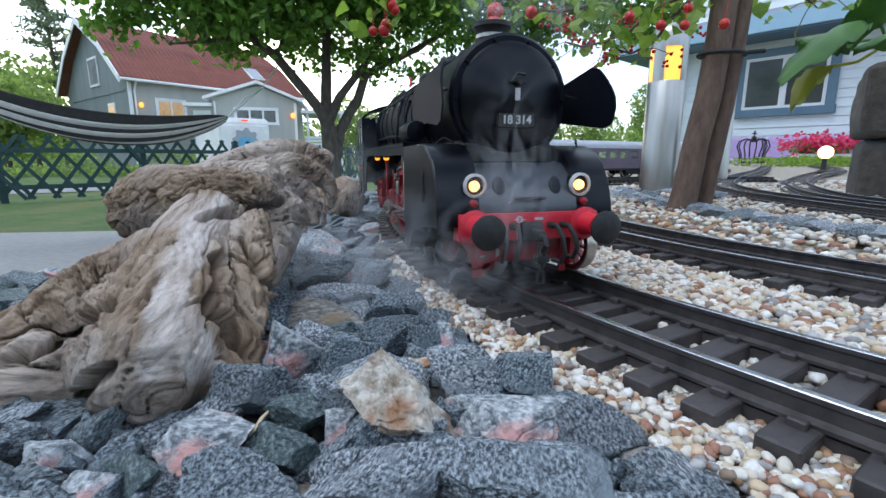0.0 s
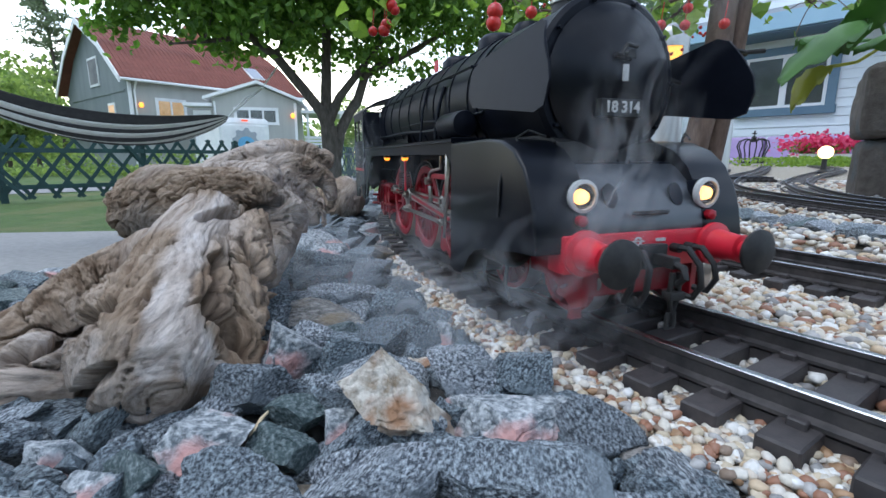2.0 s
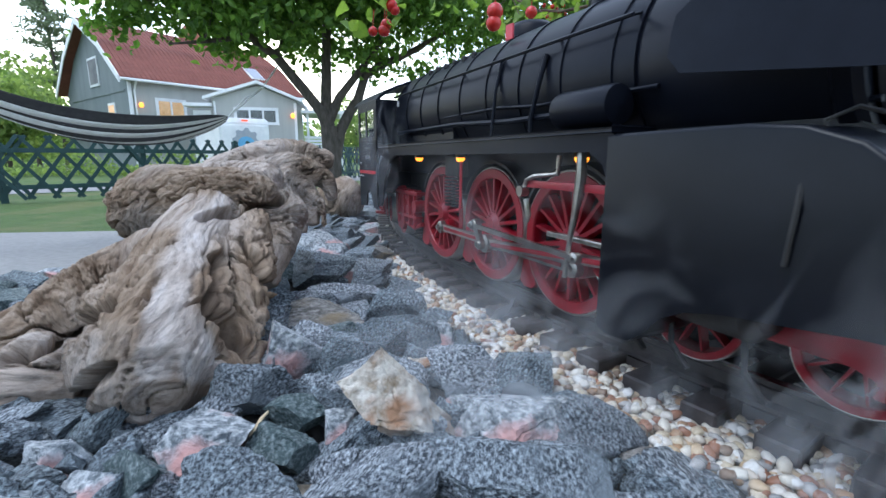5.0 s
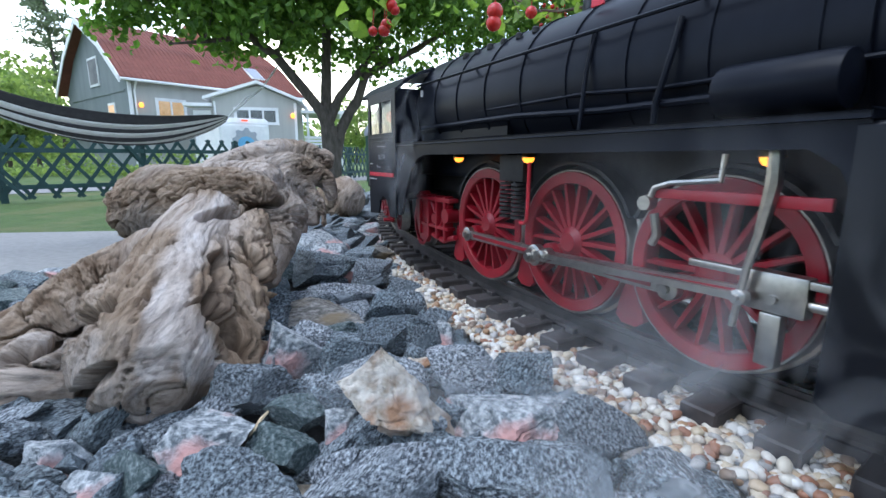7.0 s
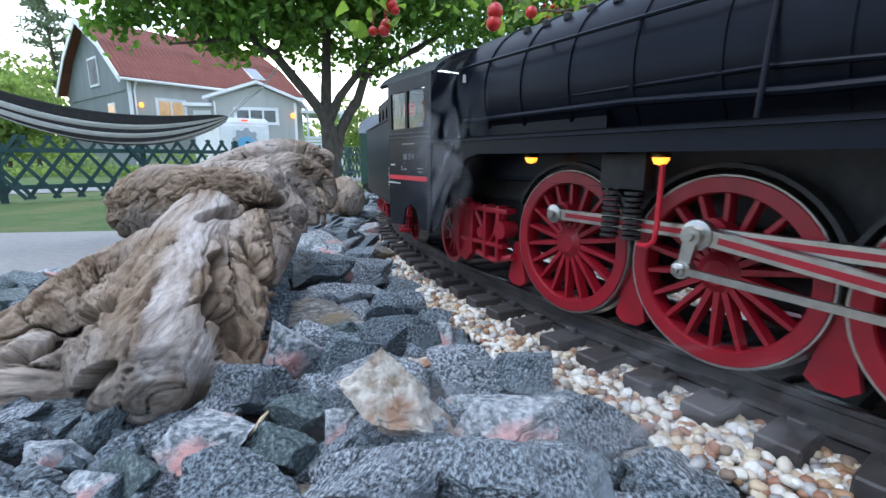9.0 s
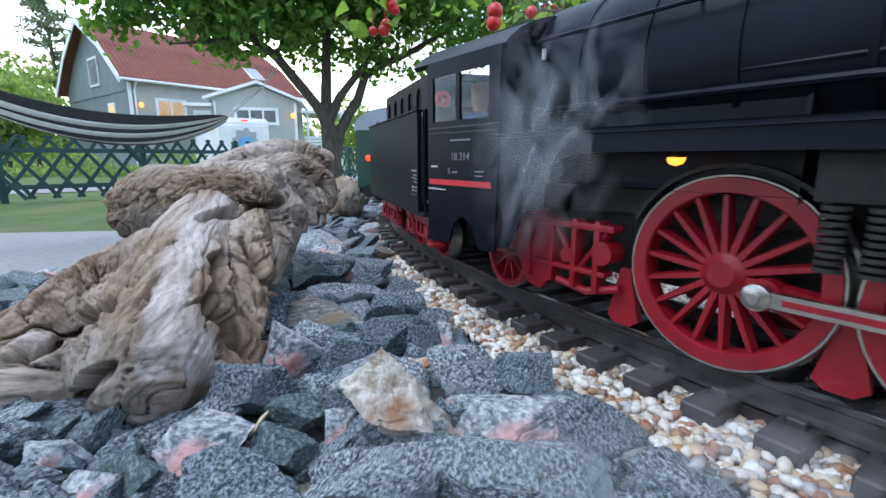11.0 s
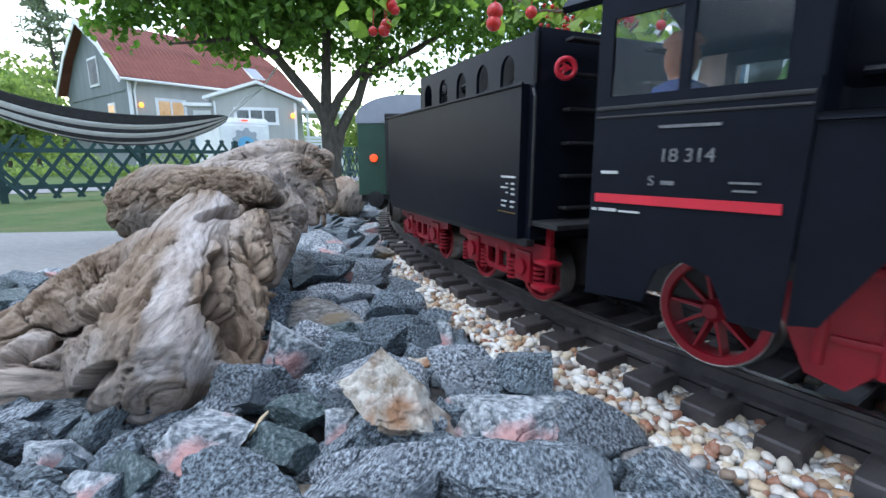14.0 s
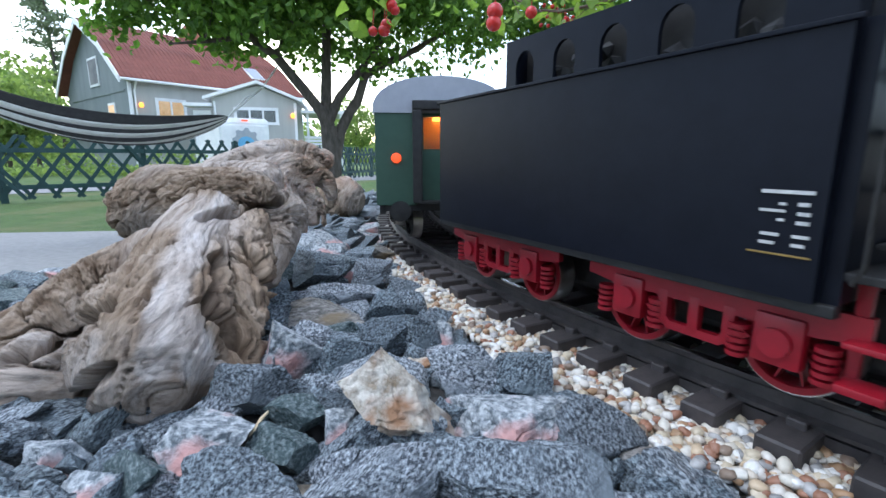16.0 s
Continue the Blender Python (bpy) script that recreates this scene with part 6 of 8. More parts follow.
        crack = max(0.0, 1.0 - abs(noise.noise(g * 88 + Vector((1.0, seed, 5)))) / 0.045) * (0.20 + 0.80 * rough_zone)
        ds, _ = noise.voronoi(g * 120 + c * 40 + warp * 60)
        gap = ds[1] - ds[0]
        flake = max(0.0, 1.0 - gap / 0.07) * rough_zone
        chip = noise.cell(g * 150 + c * 60) * rough_zone
        big = noise.noise(c * 26 + Vector((0, 0, seed)))
        crag = noise.fractal(c * 95 + Vector((4, 0, seed)), 0.8, 2.1, 4)
        disp[i] = (0.0026 * big + 0.0017 * crag * (0.25 + rough_zone) + 0.0007 * ridge * (0.4 + rough_zone) + 0.00034 * fine - 0.0058 * min(1.0, split * 1.8) - 0.0030 * min(1.0, crack * 1.5)
                   - 0.0010 * min(1.0, flake * 1.6) + 0.0004 * chip - 0.0085 * min(1.0, max(0.0, cut) * 1.6))
        # first value: silver wear; second: shade painted into splits and cracks
        wear_shade[i] = (max(bare, min(0.6, max(0.0, 0.18 - 2.0 * zone + 0.8 * big))), min(1.0, 0.9 * split + 0.5 * crack + 0.4 * flake + max(0.0, cut)), 0.0)
    co2 = co + no * disp[:, None]
    me2.vertices.foreach_set("co", co2.ravel())
    we = me2.attributes.new("wear_shade", "FLOAT_VECTOR", "POINT")
    we.data.foreach_set("vector", wear_shade.ravel())
    at = me2.attributes.new("grain", "FLOAT_VECTOR", "POINT")
    at.data.foreach_set("vector", g2.ravel())
    me2.polygons.foreach_set("use_smooth", [True] * len(me2.polygons))
    me2.materials.clear()
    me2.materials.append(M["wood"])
    me2.update()
    ob = new(name, me2)
    return tagged(ob, label, "driftwood", group="driftwood on the bank")


# the big root: a bulbous foot, an arm to the side and the thick piece above
FOOT = [(-0.1164, 0.2307, 0.0527, 0.0165), (-0.1131, 0.2066, 0.0441, 0.0180), (-0.1075, 0.1818, 0.0322, 0.0208), (-0.1018, 0.1595, 0.0224, 0.0237), (-0.0949, 0.1419, 0.0161, 0.0233), (-0.0893, 0.1318, 0.0114, 0.0172)]
FOOT_SIDE = [(-0.0999, 0.2279, 0.0488, 0.0135), (-0.0875, 0.1997, 0.0351, 0.0126), (-0.0817, 0.1796, 0.0209, 0.0120), (-0.0770, 0.1591, 0.0104, 0.0108), (-0.0764, 0.1436, 0.0041, 0.0105)]
ARM = [(-0.1378, 0.2203, 0.0360, 0.0152), (-0.1431, 0.1982, 0.0277, 0.0166), (-0.1525, 0.1810, 0.0180, 0.0159), (-0.1625, 0.1677, 0.0124, 0.0144), (-0.1760, 0.1569, 0.0092, 0.0136)]
ARM_LOW = [(-0.1122, 0.1531, 0.0055, 0.0101), (-0.1268, 0.1460, 0.0059, 0.0097), (-0.1369, 0.1403, 0.0079, 0.0097), (-0.1512, 0.1342, 0.0082, 0.0100)]
CROWN_PIECE = [(-0.1944, 0.2841, 0.0494, 0.0175), (-0.1697, 0.2802, 0.0557, 0.0213), (-0.1405, 0.2704, 0.0576, 0.0205), (-0.1138, 0.2621, 0.0568, 0.0193), (-0.0993, 0.2611, 0.0521, 0.0161)]
CROWN_SIDE = [(-0.0974, 0.2701, 0.0560, 0.0133), (-0.0939, 0.2590, 0.0410, 0.0122), (-0.0948, 0.2444, 0.0294, 0.0110), (-0.0969, 0.2321, 0.0185, 0.0100)]
CROWN_BACK = [(-0.1616, 0.3026, 0.0658, 0.0125), (-0.1362, 0.3081, 0.0681, 0.0120), (-0.1119, 0.3026, 0.0658, 0.0125)]
PROP = [(-0.1560, 0.2774, 0.0416, 0.0206), (-0.1272, 0.2630, 0.0203, 0.0199), (-0.1139, 0.2442, 0.0022, 0.0172)]
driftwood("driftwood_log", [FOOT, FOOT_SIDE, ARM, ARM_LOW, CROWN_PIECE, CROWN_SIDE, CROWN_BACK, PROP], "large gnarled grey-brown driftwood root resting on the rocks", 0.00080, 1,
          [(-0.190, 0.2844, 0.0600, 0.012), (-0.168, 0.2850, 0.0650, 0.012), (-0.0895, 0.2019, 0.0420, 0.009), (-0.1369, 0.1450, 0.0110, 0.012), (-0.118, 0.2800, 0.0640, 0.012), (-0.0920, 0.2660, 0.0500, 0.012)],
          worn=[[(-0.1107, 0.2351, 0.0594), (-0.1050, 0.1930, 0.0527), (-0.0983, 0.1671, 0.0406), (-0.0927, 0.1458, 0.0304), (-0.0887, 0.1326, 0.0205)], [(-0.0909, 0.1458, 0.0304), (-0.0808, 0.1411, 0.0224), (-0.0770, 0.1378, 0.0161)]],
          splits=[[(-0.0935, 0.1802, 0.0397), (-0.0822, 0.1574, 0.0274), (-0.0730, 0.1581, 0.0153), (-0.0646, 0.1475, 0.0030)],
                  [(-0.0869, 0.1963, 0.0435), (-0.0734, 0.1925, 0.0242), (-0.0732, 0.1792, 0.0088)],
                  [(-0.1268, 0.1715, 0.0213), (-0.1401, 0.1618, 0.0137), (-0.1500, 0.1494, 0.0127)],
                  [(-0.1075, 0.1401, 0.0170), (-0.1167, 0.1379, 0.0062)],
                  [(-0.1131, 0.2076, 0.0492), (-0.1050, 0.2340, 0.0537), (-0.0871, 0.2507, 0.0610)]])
STUMP_TOP = [(-0.2032, 0.4056, 0.0714, 0.0083), (-0.1680, 0.4182, 0.0835, 0.0126), (-0.1393, 0.4395, 0.0882, 0.0116), (-0.1074, 0.4477, 0.0778, 0.0081)]
STUMP_FRONT = [(-0.1737, 0.4054, 0.0700, 0.0108), (-0.1386, 0.4264, 0.0734, 0.0134), (-0.1103, 0.4344, 0.0624, 0.0090), (-0.1034, 0.4310, 0.0448, 0.0047)]
STUMP_LEG = [(-0.1429, 0.4148, 0.0662, 0.0141), (-0.1232, 0.4216, 0.0492, 0.0098), (-0.1175, 0.4163, 0.0224, 0.0062)]
STUMP_FOOT = [(-0.1502, 0.4030, 0.0580, 0.0128), (-0.1318, 0.4090, 0.0366, 0.0091), (-0.1253, 0.4051, 0.0169, 0.0055)]
SPLINTER = [(-0.1293, 0.4181, 0.0571, 0.0056), (-0.1100, 0.4153, 0.0431, 0.0041), (-0.1069, 0.4110, 0.0211, 0.0025)]
driftwood("driftwood_log", [STUMP_TOP, STUMP_FRONT, STUMP_LEG, STUMP_FOOT, SPLINTER], "dark weathered driftwood stump with broken splinters", 0.0012, 5)
LOG_C = [[(-0.150, 0.62, 0.024, 0.026), (-0.128, 0.60, 0.030, 0.028), (-0.112, 0.595, 0.026, 0.022)]]
driftwood("driftwood_log", LOG_C, "short rounded driftwood log end", 0.0024, 9)


# ---- foliage ----
def leaf_mat(name, a, b, trans=0.35):
    m = bpy.data.materials.new(name)
    m.use_nodes = True
    n, l = m.node_tree.nodes, m.node_tree.links
    p = n["Principled BSDF"]
    p.inputs["Roughness"].default_value = 0.5
    g = n.new("ShaderNodeNewGeometry")
    r = n.new("ShaderNodeValToRGB")
    r.color_ramp.elements[0].color, r.color_ramp.elements[1].color = (*a, 1), (*b, 1)
    l.new(g.outputs["Random Per Island"], r.inputs[0])
    l.new(r.outputs[0], p.inputs["Base Color"])
    t = n.new("ShaderNodeBsdfTranslucent")
    hs = n.new("ShaderNodeHueSaturation")
    hs.inputs["Value"].default_value, hs.inputs["Saturation"].default_value = 1.6, 1.1
    l.new(r.outputs[0], hs.inputs["Color"]), l.new(hs.outputs[0], t.inputs[0])
    mx = n.new("ShaderNodeMixShader")
    mx.inputs[0].default_value = trans
    l.new(p.outputs[0], mx.inputs[1]), l.new(t.outputs[0], mx.inputs[2])
    l.new(mx.outputs[0], n["Material Output"].inputs["Surface"])
    return m


M["leaf"] = leaf_mat("tree_leaf", (0.065, 0.135, 0.025), (0.17, 0.28, 0.055), 0.58)
M["leaf2"] = leaf_mat("shrub_leaf", (0.13, 0.22, 0.035), (0.26, 0.36, 0.07), 0.5)
M["leaf3"] = leaf_mat("wood_leaf", (0.13, 0.20, 0.055), (0.30, 0.38, 0.11), 0.5)
M["pine"] = leaf_mat("pine_needles", (0.11, 0.15, 0.08), (0.20, 0.24, 0.14), 0.4)
M["bark"] = mat("grey_bark", (0.050, 0.042, 0.034), 0.85, 0.0, (0.12, 0.10, 0.085), 40, bump=0.8, bump_scale=60, bump_dist=0.01, stretch=(1, 1, 0.3))
M["bark2"] = mat("brown_shrub_bark", (0.085, 0.050, 0.034), 0.75, 0.0, (0.16, 0.105, 0.075), 90, bump=0.5, bump_scale=160, bump_dist=0.003, stretch=(1, 1, 0.35))
M["berry"] = mat("red_berry", (0.42, 0.012, 0.012), 0.25, 0.0, (0.55, 0.03, 0.02), 60)


def leaves(name, centres, size, material, parent=None, seed=0, fold=0.35, ratio=0.62, droop=0.25):
    """Many folded leaves in one mesh; centres is an array of places."""
    rng = np.random.RandomState(seed)
    n = len(centres)
    c = np.asarray(centres, float)
    s = size * rng.uniform(0.6, 1.3, (n, 1))
    d = rng.normal(size=(n, 3))
    d[:, 2] -= droop
    d /= np.linalg.norm(d, axis=1, keepdims=True)
    u = rng.normal(size=(n, 3))
    u[:, 2] += 0.8
    side = np.cross(d, u)
    side /= np.linalg.norm(side, axis=1, keepdims=True)
    up = np.cross(side, d)
    w = s * ratio * 0.5
    base, tip = c - d * s * 0.5, c + d * s * 0.5 - up * s * 0.12
    rows = [base, c - d * s * 0.12 + side * w + up * w * fold, c + d * s * 0.22 + side * w * 0.75 + up * w * fold, tip, c + d * s * 0.22 - side * w * 0.75 + up * w * fold, c - d * s * 0.12 - side * w + up * w * fold, c + d * s * 0.05]
    v = np.stack(rows, 1).reshape(-1, 3)
    k = np.arange(n)[:, None] * 7
    f = np.concatenate([k + np.array([[0, 1, 6]]), k + np.array([[1, 2, 6]]), k + np.array([[2, 3, 6]]), k + np.array([[3, 4, 6]]), k + np.array([[4, 5, 6]]), k + np.array([[5, 0, 6]])])
    return mesh_np(name, v.tolist(), f.tolist(), material, parent)


def branch(bm, p, d, length, r, depth, rng, tips, bend=0.25, split=3):
    """A limb that forks; collects the places of its ends."""
    pts, rad = [Vector(p)], [r]
    d = Vector(d).normalized()
    for k in range(5):
        d = (d + Vector((rng.uniform(-1, 1), rng.uniform(-1, 1), rng.uniform(-0.4, 0.7))) * bend * 0.4).normalized()
        pts.append(pts[-1] + d * length / 5)
        rad.append(r * (1 - 0.09 * (k + 1)))
    tube(bm, pts, rad, 8 if depth > 1 else 5)
    tips.extend(pts[2:])
    if depth > 0:
        for k in range(split):
            a = rng.uniform(0, 6.28)
            q = d.orthogonal().normalized()
            q.rotate(Matrix.Rotation(a, 3, d))
            nd = (d * 0.75 + q * rng.uniform(0.5, 0.9)).normalized()
            branch(bm, pts[rng.choice((3, 4, 5))], nd, length * rng.uniform(0.6, 0.8), rad[-1] * rng.uniform(0.6, 0.8), depth - 1, rng, tips, bend, split)


def garden_tree():
    tr = tagged(empty("tree"), "broad-leaved garden tree with forked trunk behind the driftwood", "tree")
    rng = random.Random(8)
    bm = bmesh.new()
    tips = []
    tube(bm, [(-0.93, 4.0, -0.62), (-0.945, 4.0, -0.2), (-0.95, 4.0, 0.15), (-0.96, 4.0, 0.34)], [0.13, 0.085, 0.072, 0.068], 14)
    limbs = [
        ([(-0.96, 4.0, 0.30), (-1.00, 3.95, 0.45), (-1.12, 3.90, 0.62), (-1.30, 3.80, 0.86), (-1.55, 3.7, 1.05), (-1.9, 3.6, 1.25)], [0.055, 0.045, 0.040, 0.036, 0.028, 0.016]),
        ([(-0.96, 4.0, 0.30), (-0.975, 4.0, 0.5), (-0.965, 4.02, 0.8), (-0.95, 4.05, 1.2), (-0.9, 4.1, 1.6)], [0.055, 0.046, 0.040, 0.033, 0.022]),
        ([(-0.95, 4.0, 0.40), (-0.86, 4.0, 0.58), (-0.72, 4.05, 0.76), (-0.60, 4.1, 0.92), (-0.45, 4.1, 1.15)], [0.045, 0.033, 0.028, 0.025, 0.015]),
        ([(-0.93, 4.0, 0.05), (-0.88, 4.05, 0.30), (-0.80, 4.1, 0.47), (-0.73, 4.1, 0.56), (-0.66, 4.1, 0.76), (-0.52, 4.15, 0.86), (-0.3, 4.2, 0.96), (0.1, 4.3, 1.2)], [0.055, 0.047, 0.042, 0.040, 0.036, 0.032, 0.026, 0.015]),
        ([(-1.55, 3.75, 0.98), (-1.75, 3.6, 0.92), (-1.95, 3.5, 0.88)], [0.02, 0.014, 0.006]),
    ]
    for pts, rad in limbs:
        tube(bm, pts, rad, 12)
        for k in range(5):
            i = rng.randrange(1, len(pts))
            if pts[i][2] < 0.85:
                continue
            branch(bm, pts[i], (rng.uniform(-1, 1), rng.uniform(-0.8, 0.8), rng.uniform(0.3, 0.9)), 0.45, rad[i] * 0.5, 2, rng, tips)
    part("trunk", bm, M["bark"], tr, "", 60)
    r2 = np.random.RandomState(12)
    cs = []
    cl = [np.array(t[:]) for t in tips if t.z > 0.9]
    for i in range(520):
        while True:
            q = r2.uniform(-1, 1, 3)
            if (q * q).sum() < 1:
                break
        c = np.array([-0.62, 4.1, 1.62]) + q * np.array([1.75, 1.25, 0.86])
        low = 0.93 + 0.12 * math.sin(c[0] * 3.1) + 0.10 * math.sin(c[0] * 7.3 + 1.2) - 0.12 * (c[0] > -0.7) * (c[0] < 0.5)
        if c[2] < low:
            continue
        cl.append(c)
    for i in range(150):
        cl.append(np.array([r2.uniform(0.35, 2.0), r2.uniform(3.8, 4.7), 1.12 + 0.9 * r2.rand() ** 1.3]))
    for c in cl:
        k = r2.randint(20, 38)
        cs.append(c + r2.normal(size=(k, 3)) * np.array([0.10, 0.10, 0.065]))
    leaves("crown", np.concatenate(cs), 0.064, M["leaf"], tr, 3)


garden_tree()


def far_tree(x, y, h, w, kind, seed, label):
    t = tagged(empty("tree", (0, 0, 0)), label, "tree", group="trees behind the garden")
    rng = random.Random(seed)
    bm = bmesh.new()
    tips = []
    r2 = np.random.RandomState(seed)
    if kind == "pine":
        tube(bm, [(x, y, -0.6), (x + 0.1, y, h * 0.5), (x, y, h)], [0.22, 0.15, 0.03], 8)
        cs = []
        for k in range(46):
            z = h * (0.30 + 0.70 * k / 46)
            a = rng.uniform(0, 6.28)
            L = w * (1.15 - k / 46) * rng.uniform(0.5, 1.0)
            e = Vector((x + L * math.cos(a), y + L * math.sin(a), z + 0.2 * L))
            tube(bm, [(x, y, z), ((x + e.x) / 2, (y + e.y) / 2, z + 0.12 * L), e], [0.05, 0.03, 0.01], 5)
            for q in (0.35, 0.55, 0.75, 0.95):
                cs.append(np.array([x + (e.x - x) * q, y + (e.y - y) * q, z + 0.2 * L * q]) + r2.normal(size=(20, 3)) * np.array([0.35, 0.35, 0.18]))
        part("trunk", bm, M["bark"], t, "", 60)
        leaves("crown", np.concatenate(cs), 0.42, M["pine"], t, seed, ratio=0.4)
    else:
        tube(bm, [(x, y, -0.6), (x, y, h * 0.35), (x + 0.2, y, h * 0.8)], [0.16, 0.12, 0.03], 8)
        for k in range(7):
            branch(bm, (x, y, h * rng.uniform(0.2, 0.6)), (rng.uniform(-1, 1), rng.uniform(-1, 1), rng.uniform(0.2, 1)), h * 0.25, 0.06, 1, rng, tips)
        part("trunk", bm, M["bark"], t, "", 60)
        cs = []
        for k in range(150):
            while True:
                q = r2.uniform(-1, 1, 3)
                if (q * q).sum() < 1:
                    break
            wob = 1 + 0.3 * math.sin(5 * q[0] + seed) * math.cos(4 * q[2])
            cs.append(np.array([x, y, h * 0.55]) + q * np.array([w, w, h * 0.5]) * wob + r2.normal(size=(17, 3)) * 0.35)
        leaves("crown", np.concatenate(cs), 0.40, M["leaf3"], t, seed)


for x_, y_, h_, w_, k_, s_, lab_ in ((-36.0, 45, 17, 4.2, "pine", 1, "tall thin pine against the evening sky"), (-45, 48, 15, 3.8, "pine", 2, "tall thin pine against the evening sky"),
                                     (-31, 36, 6.2, 3.0, "leaf", 3, "light green birch behind the fence"), (-36, 40, 8.0, 3.4, "leaf", 4, "light green birch behind the fence"), (-42, 44, 7.0, 3.6, "leaf", 5, "light green birch behind the fence"),
                                     (-25.0, 27, 4.6, 2.2, "leaf", 13, "light green birch behind the fence"),
                                     (-11.0, 60, 6.8, 3.2, "leaf", 6, "young green tree beyond the house"), (-4.0, 62, 7.5, 3.2, "leaf", 7, "young green tree beyond the house"), (3, 66, 7.0, 4, "leaf", 8, "young green tree beyond the house"),
                                     (26.5, 60, 9.5, 3.2, "leaf", 9, "dark green tree beside the white house"), (20, 64, 7.0, 3.4, "leaf", 10, "young green tree beyond the tracks"), (13, 66, 6.0, 3.4, "leaf", 11, "young green tree beyond the tracks")):
    far_tree(x_, y_, h_, w_, k_, s_, lab_)


def far_woods():
    r = np.random.RandomState(3)
    n = 15000
    x = r.uniform(-95, 95, n)
    y = r.uniform(72, 95, n)
    top = 3.2 + 2.0 * np.sin(x * 0.21) + 1.2 * np.sin(x * 0.63 + 1) + 0.6 * np.sin(x * 1.9)
    z = -0.6 + r.rand(n) * (top + 1.4)
    ob = leaves("far_woods", np.stack([x, y, z], 1), 1.1, M["leaf3"], None, 8)
    tagged(ob, "line of light green woods beyond the lawn", "woods", kind="stuff")
    x = r.uniform(-34, -9, 5200)
    y = 10.8 + (x + 34) * 0.10 + r.uniform(0, 2.2, 5200) + 4
    z = -0.55 + r.rand(5200) * (0.55 + 0.35 * np.sin(x * 1.7))
    ob = leaves("garden_shrubs", np.stack([x, y, z], 1), 0.17, M["leaf3"], None, 9)
    tagged(ob, "low light green shrubs behind the fence", "shrubs", kind="stuff")


far_woods()

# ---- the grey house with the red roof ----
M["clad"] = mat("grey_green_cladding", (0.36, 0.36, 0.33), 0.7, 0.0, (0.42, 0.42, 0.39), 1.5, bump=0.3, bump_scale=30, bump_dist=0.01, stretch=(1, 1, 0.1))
# same boarding in a darker tone, for the gable side only
M["clad2"] = mat("gable_cladding", (0.15, 0.175, 0.175), 0.7, 0.0, (0.19, 0.215, 0.21), 1.5, bump=0.3, bump_scale=30, bump_dist=0.01, stretch=(1, 1, 0.1))
M["tile"] = mat("red_clay_tiles", (0.165, 0.052, 0.038), 0.8, 0.0, (0.25, 0.082, 0.058), 3.2, detail=10, lo=0.3, hi=0.7, bump=0.6, bump_scale=14, bump_dist=0.03, third=(0.15, 0.045, 0.032), third_scale=0.8)
M["warmroom"] = mat("lit_room_wall", (0.7, 0.5, 0.3), 0.7, 0, (0.5, 0.3, 0.15), 2.5, glow=(1.0, 0.55, 0.25), power=0.35)
M["darkroom"] = mat("dim_room_wall", (0.10, 0.10, 0.10), 0.6, 0, (0.22, 0.22, 0.21), 1.2)
M["brick"] = mat("red_brick", (0.36, 0.13, 0.07), 0.8, 0, (0.45, 0.2, 0.12), 8)


def window(parent, x0, x1, z0, z1, y, lights=2, room="warmroom", trim="whitepaint", frame_w=0.08, deep=0.06):
    """A casement in the wall plane y (outside is -y): trim, sashes, panes and the room behind."""
    w = part("window", bx(x0 - frame_w, x1 + frame_w, y - 0.05, y - 0.012, z1, z1 + frame_w, bevel=0.004), M[trim], parent)
    part("window_sill", bx(x0 - frame_w - 0.02, x1 + frame_w + 0.02, y - 0.075, y - 0.012, z0 - frame_w, z0, bevel=0.004), M[trim], w)
    for a, b in ((x0 - frame_w, x0), (x1, x1 + frame_w)):
        part("window_trim", bx(a, b, y - 0.048, y - 0.012, z0, z1, bevel=0.004), M[trim], w)
    step = (x1 - x0) / lights
    for k in range(lights):
        a, b = x0 + k * step, x0 + (k + 1) * step
        bm = bmesh.new()
        e = 0.045
        for q in ((a, a + e, z0, z1), (b - e, b, z0, z1), (a + e, b - e, z0, z0 + e), (a + e, b - e, z1 - e, z1)):
            box(bm, q[0], q[1], y - 0.040, y - 0.014, q[2], q[3])
        part("sash", bm, M["whitepaint"], w)
        part("pane", bx(a + e, b - e, y - 0.030, y - 0.026, z0 + e, z1 - e), M["pane"], w).visible_shadow = False
    part("room_wall", bx(x0, x1, y - 0.011, y - 0.006, z0, z1), M[room], w)
    return w


